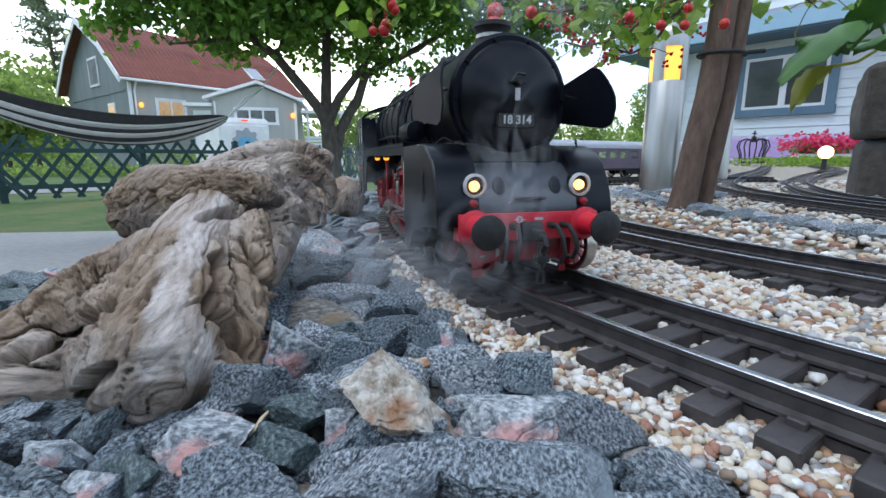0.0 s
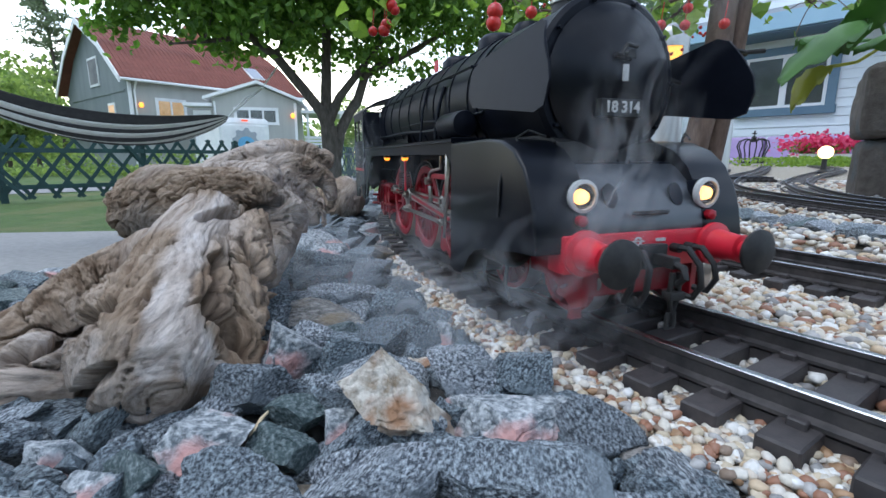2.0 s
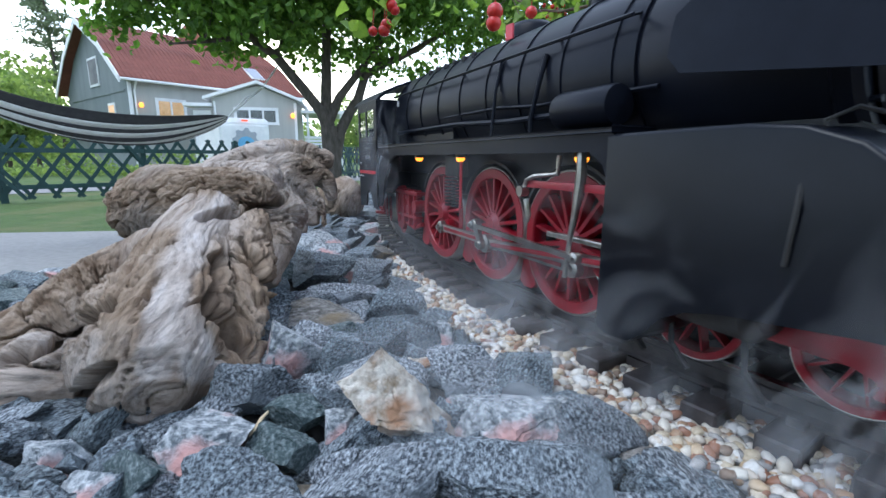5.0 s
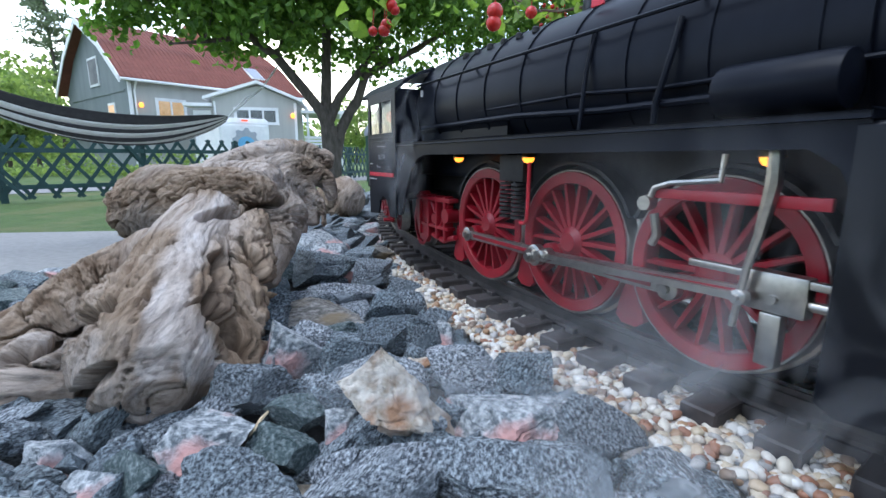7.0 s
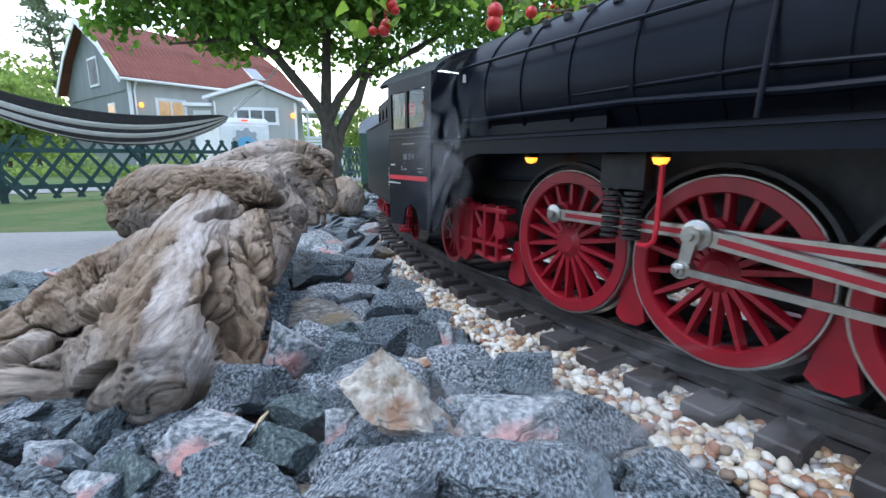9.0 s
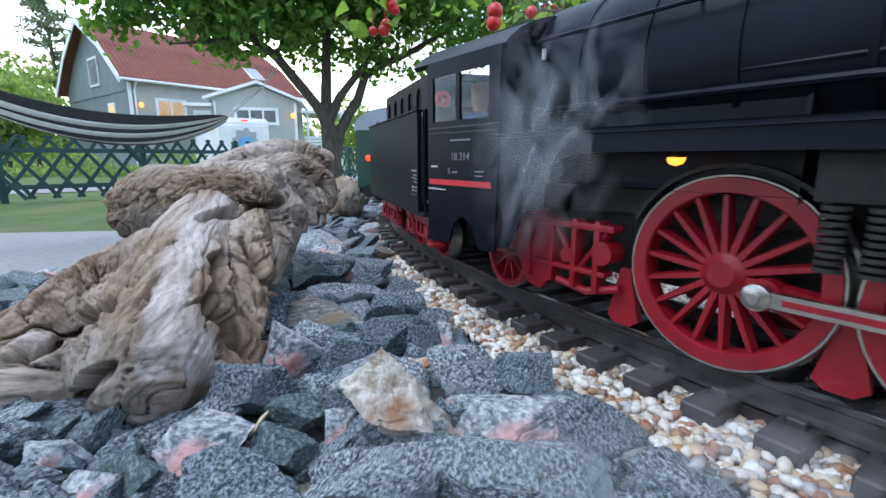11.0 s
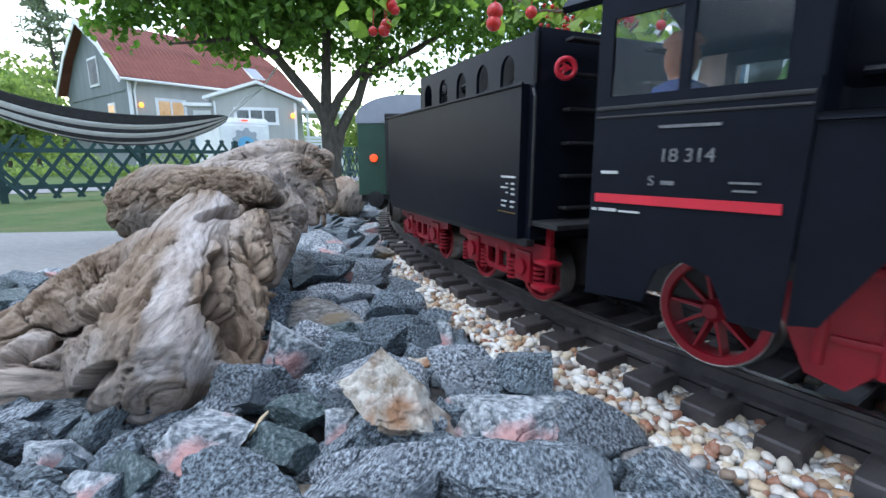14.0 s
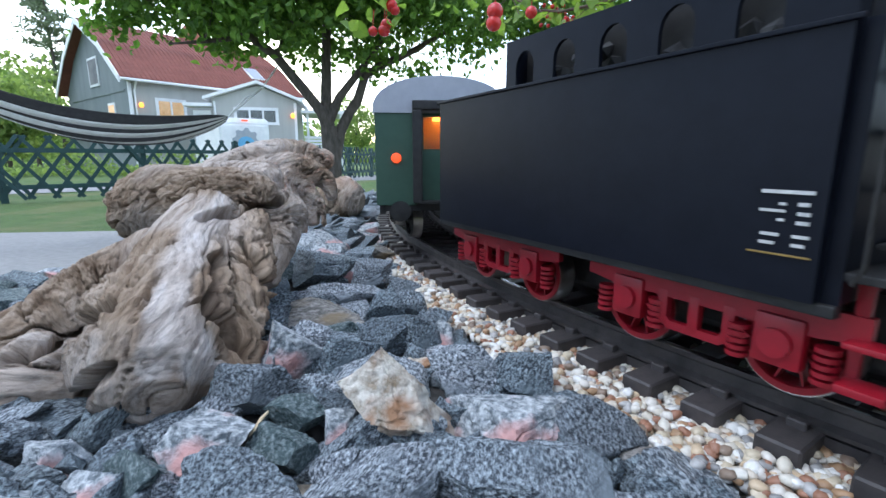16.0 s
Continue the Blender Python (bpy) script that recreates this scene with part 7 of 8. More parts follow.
def build_house():
    h = tagged(empty("house"), "grey wooden house with a red tiled roof and lit windows", "house")
    L, Wd, ze, zr = 9.4, 9.6, 4.50, 7.75
    P = lambda n, bm, m, lab="", par=h: part(n, bm, M[m], par, lab)
    # local: x along the long wall, y into the house, z from the ground
    P("wall", bx(0.01, L, 0.0, 0.25, 0, ze), "clad")
    bm = bmesh.new()
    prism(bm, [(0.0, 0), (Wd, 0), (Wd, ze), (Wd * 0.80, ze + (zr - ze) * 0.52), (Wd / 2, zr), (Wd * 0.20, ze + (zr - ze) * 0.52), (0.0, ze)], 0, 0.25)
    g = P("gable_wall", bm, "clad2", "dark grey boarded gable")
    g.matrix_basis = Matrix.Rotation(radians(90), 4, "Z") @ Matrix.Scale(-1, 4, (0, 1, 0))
    P("wall", bx(L - 0.25, L, 0.25, Wd, 0, ze), "clad")
    P("wall", bx(0.25, L - 0.25, Wd - 0.25, Wd, 0, ze), "clad")
    ov = 0.45
    prof = [(-ov, ze - 0.12), (Wd * 0.20, ze + (zr - ze) * 0.54), (Wd / 2, zr + 0.08)]
    pr2 = [(Wd + ov, ze - 0.12), (Wd * 0.80, ze + (zr - ze) * 0.54), (Wd / 2, zr + 0.08)]
    for pr in (prof, pr2):
        bm = bmesh.new()
        for (ya, za), (yb, zb) in zip(pr, pr[1:]):
            vs = [bm.verts.new((x, y, z)) for x, y, z in ((-ov, ya, za), (L + ov, ya, za), (L + ov, yb, zb), (-ov, yb, zb), (-ov, ya, za + 0.14), (L + ov, ya, za + 0.14), (L + ov, yb, zb + 0.14), (-ov, yb, zb + 0.14))]
            for q in ((0, 1, 2, 3), (4, 5, 6, 7), (0, 1, 5, 4), (1, 2, 6, 5), (2, 3, 7, 6), (3, 0, 4, 7)):
                bm.faces.new([vs[i] for i in q])
        bmesh.ops.recalc_face_normals(bm, faces=bm.faces[:])
        rf = P("roof", bm, "tile", "weathered red tiled roof")
        rib = bmesh.new()
        tube(rib, [(0, y, z + 0.14) for y, z in pr], 0.045, 5)
        mr = bpy.data.meshes.new("roof_rib")
        rib.to_mesh(mr)
        rib.free()
        mr.materials.append(M["tile"])
        for k in range(46):
            o = new("roof_rib", mr)
            o.parent = rf
            o.location = (-ov + 0.1 + k * (L + 2 * ov - 0.2) / 45, 0, 0)
    # barge boards and gutter
    bm = bmesh.new()
    for pr in (prof, pr2):
        for (ya, za), (yb, zb) in zip(pr, pr[1:]):
            vs = [bm.verts.new(q) for q in ((-ov - 0.06, ya, za - 0.16), (-ov - 0.06, yb, zb - 0.16), (-ov - 0.06, yb, zb + 0.16), (-ov - 0.06, ya, za + 0.16), (-ov - 0.005, ya, za - 0.16), (-ov - 0.005, yb, zb - 0.16), (-ov - 0.005, yb, zb + 0.16), (-ov - 0.005, ya, za + 0.16))]
            for q in ((0, 1, 2, 3), (4, 5, 6, 7), (0, 1, 5, 4), (2, 3, 7, 6), (1, 2, 6, 5), (0, 3, 7, 4)):
                bm.faces.new([vs[i] for i in q])
    bmesh.ops.recalc_face_normals(bm, faces=bm.faces[:])
    P("barge_board", bm, "whitepaint", "white barge boards")
    bm = bmesh.new()
    tube(bm, [(-ov, -ov - 0.05, ze - 0.10), (L + ov, -ov - 0.05, ze - 0.10)], 0.07, 8)
    tube(bm, [(0.25, -ov, ze - 0.12), (0.25, -0.06, ze - 0.55), (0.25, -0.06, 0.1)], 0.045, 8)
    P("gutter", bm, "whitepaint", "white gutter and downpipe")
    P("corner_board", bx(-0.03, 0.14, -0.03, 0.0, 0, ze - 0.05), "whitepaint")
    P("chimney", bx(5.2, 5.9, Wd / 2 - 0.35, Wd / 2 + 0.35, zr - 0.6, zr + 1.0, bevel=0.03), "brick", "red brick chimney")
    sk = P("skylight", bx(-0.45, 0.45, -0.05, 0.07, -0.65, 0.65, bevel=0.02), "whitepaint", "pale framed skylight")
    sk.matrix_basis = Matrix.Translation((L - 2.0, Wd * 0.12, ze + 1.28)) @ Matrix.Rotation(radians(-55), 4, "X")
    part("pane", bx(-0.36, 0.36, -0.075, -0.06, -0.56, 0.56), M["silver"], sk)
    window(h, 1.25, 2.55, 2.15, 3.60, 0.0, 2, "warmroom", frame_w=0.11)
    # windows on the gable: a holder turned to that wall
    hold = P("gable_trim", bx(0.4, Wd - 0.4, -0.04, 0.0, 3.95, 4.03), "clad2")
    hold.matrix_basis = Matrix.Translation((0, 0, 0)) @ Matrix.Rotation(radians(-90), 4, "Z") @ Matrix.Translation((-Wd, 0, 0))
    for x0, x1, z0, z1, room in ((Wd - 2.9, Wd - 1.9, 2.0, 3.5, "warmroom"), (Wd - 7.6, Wd - 6.4, 2.0, 3.3, "warmroom"), (Wd - 5.2, Wd - 3.7, 4.5, 6.0, "darkroom")):
        for q in (("sash", (x0, x1, -0.06, -0.01, z0, z1), "whitepaint"), ("pane", (x0 + 0.12, x1 - 0.12, -0.075, -0.06, z0 + 0.12, z1 - 0.12), room)):
            part(q[0], bx(*q[1]), M[q[2]], hold)
    # wall lamp
    bm = bmesh.new()
    lathe(bm, [(0.0, 0), (0.08, 0.02), (0.11, 0.16), (0.05, 0.24), (0.0, 0.25)], 14, "z", (0.45, -0.16, 3.15))
    P("wall_lamp", bm, "lampamber", "lit warm wall lamp")
    h.matrix_basis = pose(-15.4, 23.6, -0.6, 0, 0, 52)
    return h


build_house()


def build_annex():
    h = tagged(empty("house_annex"), "low grey annex with a shallow white-edged roof and porch", "annex")
    P = lambda n, bm, m, lab="", par=h: part(n, bm, M[m], par, lab)
    Wd, ze, zr = 3.9, 3.50, 4.2
    bm = bmesh.new()
    prism(bm, [(0, 0), (Wd, 0), (Wd, ze), (Wd * 0.55, zr), (0, ze + 0.05)], 0.0, 4.0)
    P("wall", bm, "clad")
    bm = bmesh.new()
    for a, b in (((-0.35, ze - 0.05), (Wd * 0.55, zr + 0.06)), ((Wd * 0.55, zr + 0.06), (Wd + 0.35, ze - 0.10))):
        prism(bm, [a, b, (b[0], b[1] + 0.14), (a[0], a[1] + 0.14)], -0.35, 4.2)
    P("roof", bm, "whitepaint", "white-edged shallow roof")
    window(h, 1.05, 2.95, 2.40, 3.05, 0.0, 3, "darkroom", frame_w=0.10)
    P("door", bx(-1.0, -0.2, 0.35, 0.45, 0.9, 3.0, bevel=0.01), "whitepaint", "white entrance door")
    P("canopy", bx(-1.3, 0.0, -0.2, 0.9, 3.15, 3.3, bevel=0.01), "whitepaint")
    bm = bmesh.new()
    tube(bm, [(0.1, -0.1, 3.4), (0.12, -0.06, 3.1), (0.12, -0.06, 0.1)], 0.05, 8)
    P("downpipe", bm, "whitepaint")
    P("corner_board", bx(Wd - 0.1, Wd + 0.03, -0.03, 0.0, 0, ze - 0.1), "whitepaint")
    bm = bmesh.new()
    lathe(bm, [(0.0, 0), (0.08, 0.02), (0.11, 0.16), (0.05, 0.24), (0.0, 0.25)], 14, "z", (Wd - 0.15, -0.16, 2.65))
    P("wall_lamp", bm, "lampamber", "lit warm wall lamp")
    # porch
    P("porch_roof", bx(Wd + 0.2, Wd + 2.4, 0.4, 3.6, 2.95, 3.12, bevel=0.01), "whitepaint")
    for x, y in ((Wd + 0.5, 0.6), (Wd + 2.2, 0.6), (Wd + 2.2, 3.4)):
        P("porch_post", bx(x - 0.06, x + 0.06, y - 0.06, y + 0.06, 0, 2.95), "whitepaint")
    for k in range(5):
        P("porch_board", bx(Wd + 0.3, Wd + 2.3, 0.58, 0.62, 1.0 + k * 0.17, 1.13 + k * 0.17), "whitepaint")
    h.matrix_basis = pose(-11.25, 23.4, -0.6, 0, 0, 12)


build_annex()


def build_van():
    v = tagged(empty("van"), "white delivery van with a blue gear emblem parked by the house", "van")
    P = lambda n, bm, m, lab="", par=v: part(n, bm, m, par, lab)
    blue = mat("pale_blue_film", (0.16, 0.42, 0.62), 0.5, 0, (0.10, 0.32, 0.55), 2)
    bm = bmesh.new()
    prism(bm, [(-2.6, 0.35), (2.4, 0.35), (2.45, 0.9), (1.9, 1.05), (1.3, 1.95), (1.0, 2.25), (-2.5, 2.25), (-2.6, 2.0)], -0.95, 0.95)
    bmesh.ops.bevel(bm, geom=bm.edges[:], offset=0.06, segments=2, affect="EDGES")
    P("body", bm, M["whitepaint"])
    P("side_window", bx(0.55, 1.30, -0.92, -0.90, 1.2, 1.7, bevel=0.005), M["darkroom"])
    for x in (-1.6, 1.6):
        for s in (-1, 1):
            bm = bmesh.new()
            lathe(bm, [(0.0, -0.12), (0.28, -0.12), (0.34, -0.08), (0.34, 0.08), (0.28, 0.12), (0.0, 0.12)], 22, "y", (x, s * 0.82, 0.345))
            P("wheel", bm, M["dull"])
    grey = mat("grey_film", (0.30, 0.33, 0.36), 0.5, 0, (0.36, 0.38, 0.40), 4)
    bm = bmesh.new()
    o = []
    for k in range(32):
        r = 0.52 if k % 4 < 2 else 0.42
        a = 2 * math.pi * k / 32
        o.append((r * math.cos(a), r * math.sin(a) + 1.35))
    prism(bm, o, -0.006, 0.006)
    P("gear_emblem", bm, grey, "grey gear emblem").matrix_basis = Matrix.Translation((-2.64, 0, 0)) @ Matrix.Rotation(radians(90), 4, "Z")
    bm = bmesh.new()
    oval(bm, 0, -0.006, 0.006, 1.25, 0.32, 0.28)
    P("blue_emblem", bm, blue, "pale blue emblem").matrix_basis = Matrix.Translation((-2.66, 0, 0)) @ Matrix.Rotation(radians(90), 4, "Z")
    P("side_film", bx(-2.2, -0.6, 0.905, 0.915, 0.6, 1.8, bevel=0.003), blue, "pale blue film on the side")
    P("brake_light", bx(-2.66, -2.60, -0.12, 0.12, 2.12, 2.18), M["taillamp"], "small red brake light")
    v.matrix_basis = pose(-9.5, 21.0, -0.6, 0, 0, 128)


build_van()

# ---- green lattice fence ----
M["fence"] = mat("dark_green_paint", (0.010, 0.040, 0.042), 0.55, 0.0, (0.016, 0.055, 0.055), 6, bump=0.2, bump_scale=60, bump_dist=0.002)
M["fencelight"] = mat("pale_blue_fence", (0.20, 0.30, 0.33), 0.6, 0.0, (0.26, 0.36, 0.38), 6)


def build_fence():
    line = [(-10.6, 5.0), (-6.65, 7.0), (-5.25, 8.25), (-3.95, 10.6), (-2.95, 15.0), (-2.0, 19.0), (-0.2, 24.0)]
    fe = tagged(empty("fence"), "dark green wooden lattice fence between lawn and driveway", "fence")
    bm = bmesh.new()
    box(bm, -0.027, 0.027, -0.009, 0.009, -0.60, 0.60)
    for v in bm.verts:
        if abs(v.co.z) > 0.5:
            v.co.x *= 1.0
    me = bpy.data.meshes.new("slat")
    bm.to_mesh(me)
    bm.free()
    me.materials.append(M["fence"])
    bm = bmesh.new()
    box(bm, -0.045, 0.045, -0.045, 0.045, -0.62, 0.42)
    mp = bpy.data.meshes.new("post")
    bm.to_mesh(mp)
    bm.free()
    mp.materials.append(M["fence"])
    for (xa, ya), (xb, yb) in zip(line, line[1:]):
        d = Vector((xb - xa, yb - ya))
        ang = math.degrees(math.atan2(d.y, d.x))
        for z in (0.20, -0.36):
            r = part("rail", bx(0, d.length, -0.035, -0.012, z - 0.035, z + 0.035), M["fence"], fe)
            r.matrix_basis = pose(xa, ya, 0, 0, 0, ang)
        k = 0.0
        while k < d.length:
            p = Vector((xa, ya)) + d.normalized() * k
            for s in (-1, 1):
                o = new("slat", me)
                o.parent = fe
                o.matrix_basis = pose(p.x, p.y, -0.06, 0, 0, ang) @ pose(0, s * 0.010, 0, 0, s * 36, 0)
            k += 0.31
        k = 0.0
        while k < d.length:
            p = Vector((xa, ya)) + d.normalized() * k
            o = new("post", mp)
            o.parent = fe
            o.matrix_basis = pose(p.x, p.y, 0, 0, 0, ang) @ pose(0, 0.07, 0)
            k += 1.9


build_fence()


# ---- hammock ----
def build_hammock():
    A, B = Vector((-4.5, 2.75, 1.75)), Vector((-1.89, 4.2, 0.44))
    st = [(0.035, 0.033, 0.036), (0.55, 0.54, 0.50), (0.035, 0.033, 0.036), (0.55, 0.54, 0.50), (0.35, 0.34, 0.33), (0.035, 0.033, 0.036)]
    mats = [mat("dark_hammock_cloth", st[0], 0.9, 0, (0.05, 0.048, 0.05), 30, bump=0.3, bump_scale=300, bump_dist=0.003), mat("white_hammock_cloth", st[1], 0.9, 0, (0.62, 0.61, 0.58), 30, bump=0.3, bump_scale=300, bump_dist=0.003)]
    bm = bmesh.new()
    n, m = 60, 36
    rows = []
    for i in range(n + 1):
        t = i / n
        base = A.lerp(B, t)
        sag = 4 * t * (1 - t) * 0.60
        wide = 0.38 * (math.sin(math.pi * t) ** 0.6) + 0.012
        row = []
        for j in range(m + 1):
            q = j / m * 2 - 1
            fold = 0.010 * math.sin(q * 17 + t * 5) * math.sin(math.pi * t)
            z = base.z - sag + (q * q - 1) * wide * 0.30 - q * wide * 0.34 + fold
            y = base.y + q * wide * 0.62
            row.append(bm.verts.new((base.x + 0.1 * q * wide, y, z)))
        rows.append(row)
    grid = [[v.co.copy() for v in row] for row in rows]
    bm.free()
    ham = tagged(empty("hammock"), "black and white striped cloth hammock hung from the tree", "hammock")
    bands = [(0, 5, 0), (5, 9, 1), (9, 11, 0), (11, 16, 1), (16, 19, 0), (19, 24, 1), (24, 26, 0), (26, 30, 1), (30, m, 0)]
    for j0, j1, k in bands:
        bm = bmesh.new()
        vs = [[bm.verts.new(row[j]) for j in range(j0, j1 + 1)] for row in grid]
        for a, b in zip(vs, vs[1:]):
            for j in range(j1 - j0):
                bm.faces.new((a[j], a[j + 1], b[j + 1], b[j]))
        st_ = part("cloth_stripe", bm, mats[k], ham, "", 60)
        so = st_.modifiers.new("cloth", "SOLIDIFY")
        so.thickness = 0.006
    bm = bmesh.new()
    tube(bm, [B, (-1.62, 4.33, 0.70), (-1.26, 4.5, 1.24)], 0.007, 6)
    tube(bm, [B, (-1.75, 4.25, 0.60), (-1.62, 4.33, 0.70)], 0.006, 6)
    tagged(part("rope", bm, M["whitepaint"]), "pale hammock rope tied to a limb", "rope")
    bm = bmesh.new()
    tube(bm, [(-4.6, 2.7, -0.62), (-4.6, 2.7, 1.75)], 0.06, 10)
    tagged(part("post", bm, M["bark"]), "wooden post holding the hammock", "post")


build_hammock()

# ---- the white house by the railway ----
M["board"] = mat("white_weatherboard", (0.68, 0.73, 0.76), 0.6, 0.0, (0.74, 0.78, 0.80), 2.0, bump=0.1, bump_scale=40, bump_dist=0.003, rand=[(0.96, 0.96, 0.96), (1.03, 1.03, 1.03)])
# blue of the window trim, also the shaded tone painted on the soffit
M["bluetrim_soffitshade"] = mat("grey_blue_trim_and_shade", (0.095, 0.16, 0.22), 0.55, 0.0, (0.12, 0.19, 0.25), 3.0)
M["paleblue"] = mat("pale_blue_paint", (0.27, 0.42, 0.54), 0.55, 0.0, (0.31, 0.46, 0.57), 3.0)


def build_white_house():
    h = tagged(empty("white_house"), "white weatherboarded house with blue trim beside the tracks", "house")
    P = lambda n, bm, m, lab="", par=h: part(n, bm, M[m], par, lab)
    P("wall", bx(0.0, 6.0, 0.03, 0.25, -0.6, 5.0), "board")
    P("wall", bx(0.03, 0.25, 0.25, 5.0, -0.6, 5.0), "board")
    bm = bmesh.new()
    vs = [bm.verts.new(q) for q in ((-0.01, 0.028, 0), (6.0, 0.028, 0), (6.0, 0.002, 0), (-0.01, 0.002, 0), (-0.01, 0.028, 0.128), (6.0, 0.028, 0.128), (6.0, 0.020, 0.128), (-0.01, 0.020, 0.128))]
    for q in ((0, 1, 2, 3), (4, 5, 6, 7), (0, 1, 5, 4), (2, 3, 7, 6), (1, 2, 6, 5), (0, 3, 7, 4)):
        bm.faces.new([vs[i] for i in q])
    bmesh.ops.recalc_face_normals(bm, faces=bm.faces[:])
    me = bpy.data.meshes.new("weatherboard")
    bm.to_mesh(me)
    bm.free()
    me.materials.append(M["board"])
    for k in range(43):
        o = new("weatherboard", me)
        o.parent = h
        o.location = (0, 0, -0.6 + k * 0.13)
    w = window(h, 1.02, 2.12, 0.86, 1.66, 0.0, 2, "darkroom", "bluetrim_soffitshade", 0.12)
    P("corner_board", bx(-0.03, 0.10, -0.02, 0.001, -0.6, 1.95), "board")
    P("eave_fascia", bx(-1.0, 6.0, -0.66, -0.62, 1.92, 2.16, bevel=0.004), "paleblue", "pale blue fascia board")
    # soffit shade is in the colour: darker blue than the fascia
    P("eave_soffit", bx(-1.0, 6.0, -0.62, -0.001, 1.90, 1.93), "bluetrim_soffitshade", "soffit with its shade put into the blue")
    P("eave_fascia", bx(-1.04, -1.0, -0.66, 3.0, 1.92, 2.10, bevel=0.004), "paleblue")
    P("eave_soffit", bx(-1.0, 0.03, 0.001, 3.0, 1.90, 1.93), "bluetrim_soffitshade")
    bm = bmesh.new()
    prism(bm, [(-1.0, 2.16), (6.0, 2.16), (6.0, 2.22), (-1.0, 2.22)], -0.64, 0.001)
    P("eave_roof", bm, "silver")
    for k in range(5):
        P("balcony_rail", bx(-1.0, 0.0, -0.60, -0.58, 2.3 + k * 0.16, 2.33 + k * 0.16), "silver")
    P("balcony_post", bx(-1.0, -0.97, -0.61, -0.57, 2.16, 3.3), "silver")
    h.matrix_basis = pose(4.34, 8.80, 0, 0, 0, -48.8)


build_white_house()


def cushion(bm, x0, x1, y0, y1, z0, z1, puff=0.03):
    box(bm, x0, x1, y0, y1, z0, z1, bevel=min(x1 - x0, y1 - y0, z1 - z0) * 0.32, seg=4)


def build_sofa():
    s = tagged(empty("outdoor_sofa"), "outdoor sofa with lilac cushions against the white house", "sofa")
    lil = mat("lilac_cloth", (0.36, 0.27, 0.46), 0.9, 0, (0.42, 0.32, 0.52), 12, bump=0.2, bump_scale=200, bump_dist=0.003)
    part("sofa_frame", bx(0.0, 2.5, 0.0, 0.75, -0.6, -0.05, bevel=0.02), M["darkroom"], s)
    for k in range(4):
        bm = bmesh.new()
        cushion(bm, 0.02 + k * 0.62, 0.61 + k * 0.62, 0.52, 0.70, -0.02, 0.40)
        part("back_cushion", bm, lil, s, "", 60)
        bm = bmesh.new()
        cushion(bm, 0.02 + k * 0.62, 0.61 + k * 0.62, 0.02, 0.52, -0.05, 0.08)
        part("seat_cushion", bm, lil, s, "", 60)
    s.matrix_basis = pose(4.20, 7.05, 0, 0, 0, -48.8) @ pose(-0.25, 0, 0)


build_sofa()


def build_crown_ornament():
    bm = bmesh.new()
    r = 0.135
    tube(bm, [(r * math.cos(2 * math.pi * k / 24), r * math.sin(2 * math.pi * k / 24), 0.01) for k in range(25)], 0.010, 8)
    tube(bm, [(r * math.cos(2 * math.pi * k / 24), r * math.sin(2 * math.pi * k / 24), 0.055) for k in range(25)], 0.006, 8)
    for k in range(8):
        a = 2 * math.pi * k / 8
        pts = [(q * math.cos(a), q * math.sin(a), z) for q, z in ((r, 0.0), (r * 1.12, 0.12), (r * 1.42, 0.22), (r * 1.25, 0.295), (r * 0.7, 0.325), (0.012, 0.285))]
        tube(bm, pts, 0.009, 6)
    bmesh.ops.create_uvsphere(bm, u_segments=12, v_segments=8, radius=0.03, matrix=Matrix.Translation((0, 0, 0.335)))
    box(bm, -0.007, 0.007, -0.007, 0.007, 0.35, 0.43)
    box(bm, -0.028, 0.028, -0.007, 0.007, 0.385, 0.40)
    c = part("crown_ornament", bm, M["dull"], None, "", 60)
    c.matrix_basis = pose(3.30, 5.02, 0.03) @ Matrix.Scale(0.78, 4)
    tagged(c, "dark iron garden crown ornament on the gravel", "ornament")


build_crown_ornament()


def build_flowers():
    p = tagged(empty("flower_pot"), "white pot with pink flowers by the tracks", "flower pot")
    bm = bmesh.new()
    lathe(bm, [(0.0, 0.0), (0.15, 0.0), (0.19, 0.13), (0.20, 0.15), (0.17, 0.15), (0.0, 0.14)], 20, "z")
    part("pot", bm, M["whitepaint"], p, "", 50)
    pink = leaf_mat("pink_petal", (0.50, 0.03, 0.10), (0.70, 0.10, 0.20), 0.3)
    r = np.random.RandomState(2)
    leaves("blossom", r.normal(size=(420, 3)) * np.array([0.15, 0.10, 0.05]) + np.array([0, 0, 0.26]), 0.05, pink, p, 4, ratio=0.9)
    leaves("foliage", r.normal(size=(200, 3)) * np.array([0.14, 0.10, 0.04]) + np.array([0, 0, 0.20]), 0.05, M["leaf"], p, 5)
    p.matrix_basis = pose(4.28, 5.5, -0.02)
    copy_thing(p, pose(4.66, 5.6, -0.02))
    r = np.random.RandomState(6)
    ob = leaves("ground_plants", np.stack([r.uniform(3.1, 4.4, 900), r.uniform(4.5, 5.3, 900), r.uniform(0.0, 0.09, 900)], 1), 0.05, M["leaf2"], None, 6)
    tagged(ob, "low green plants at the far edge of the gravel", "plants", kind="stuff")


build_flowers()


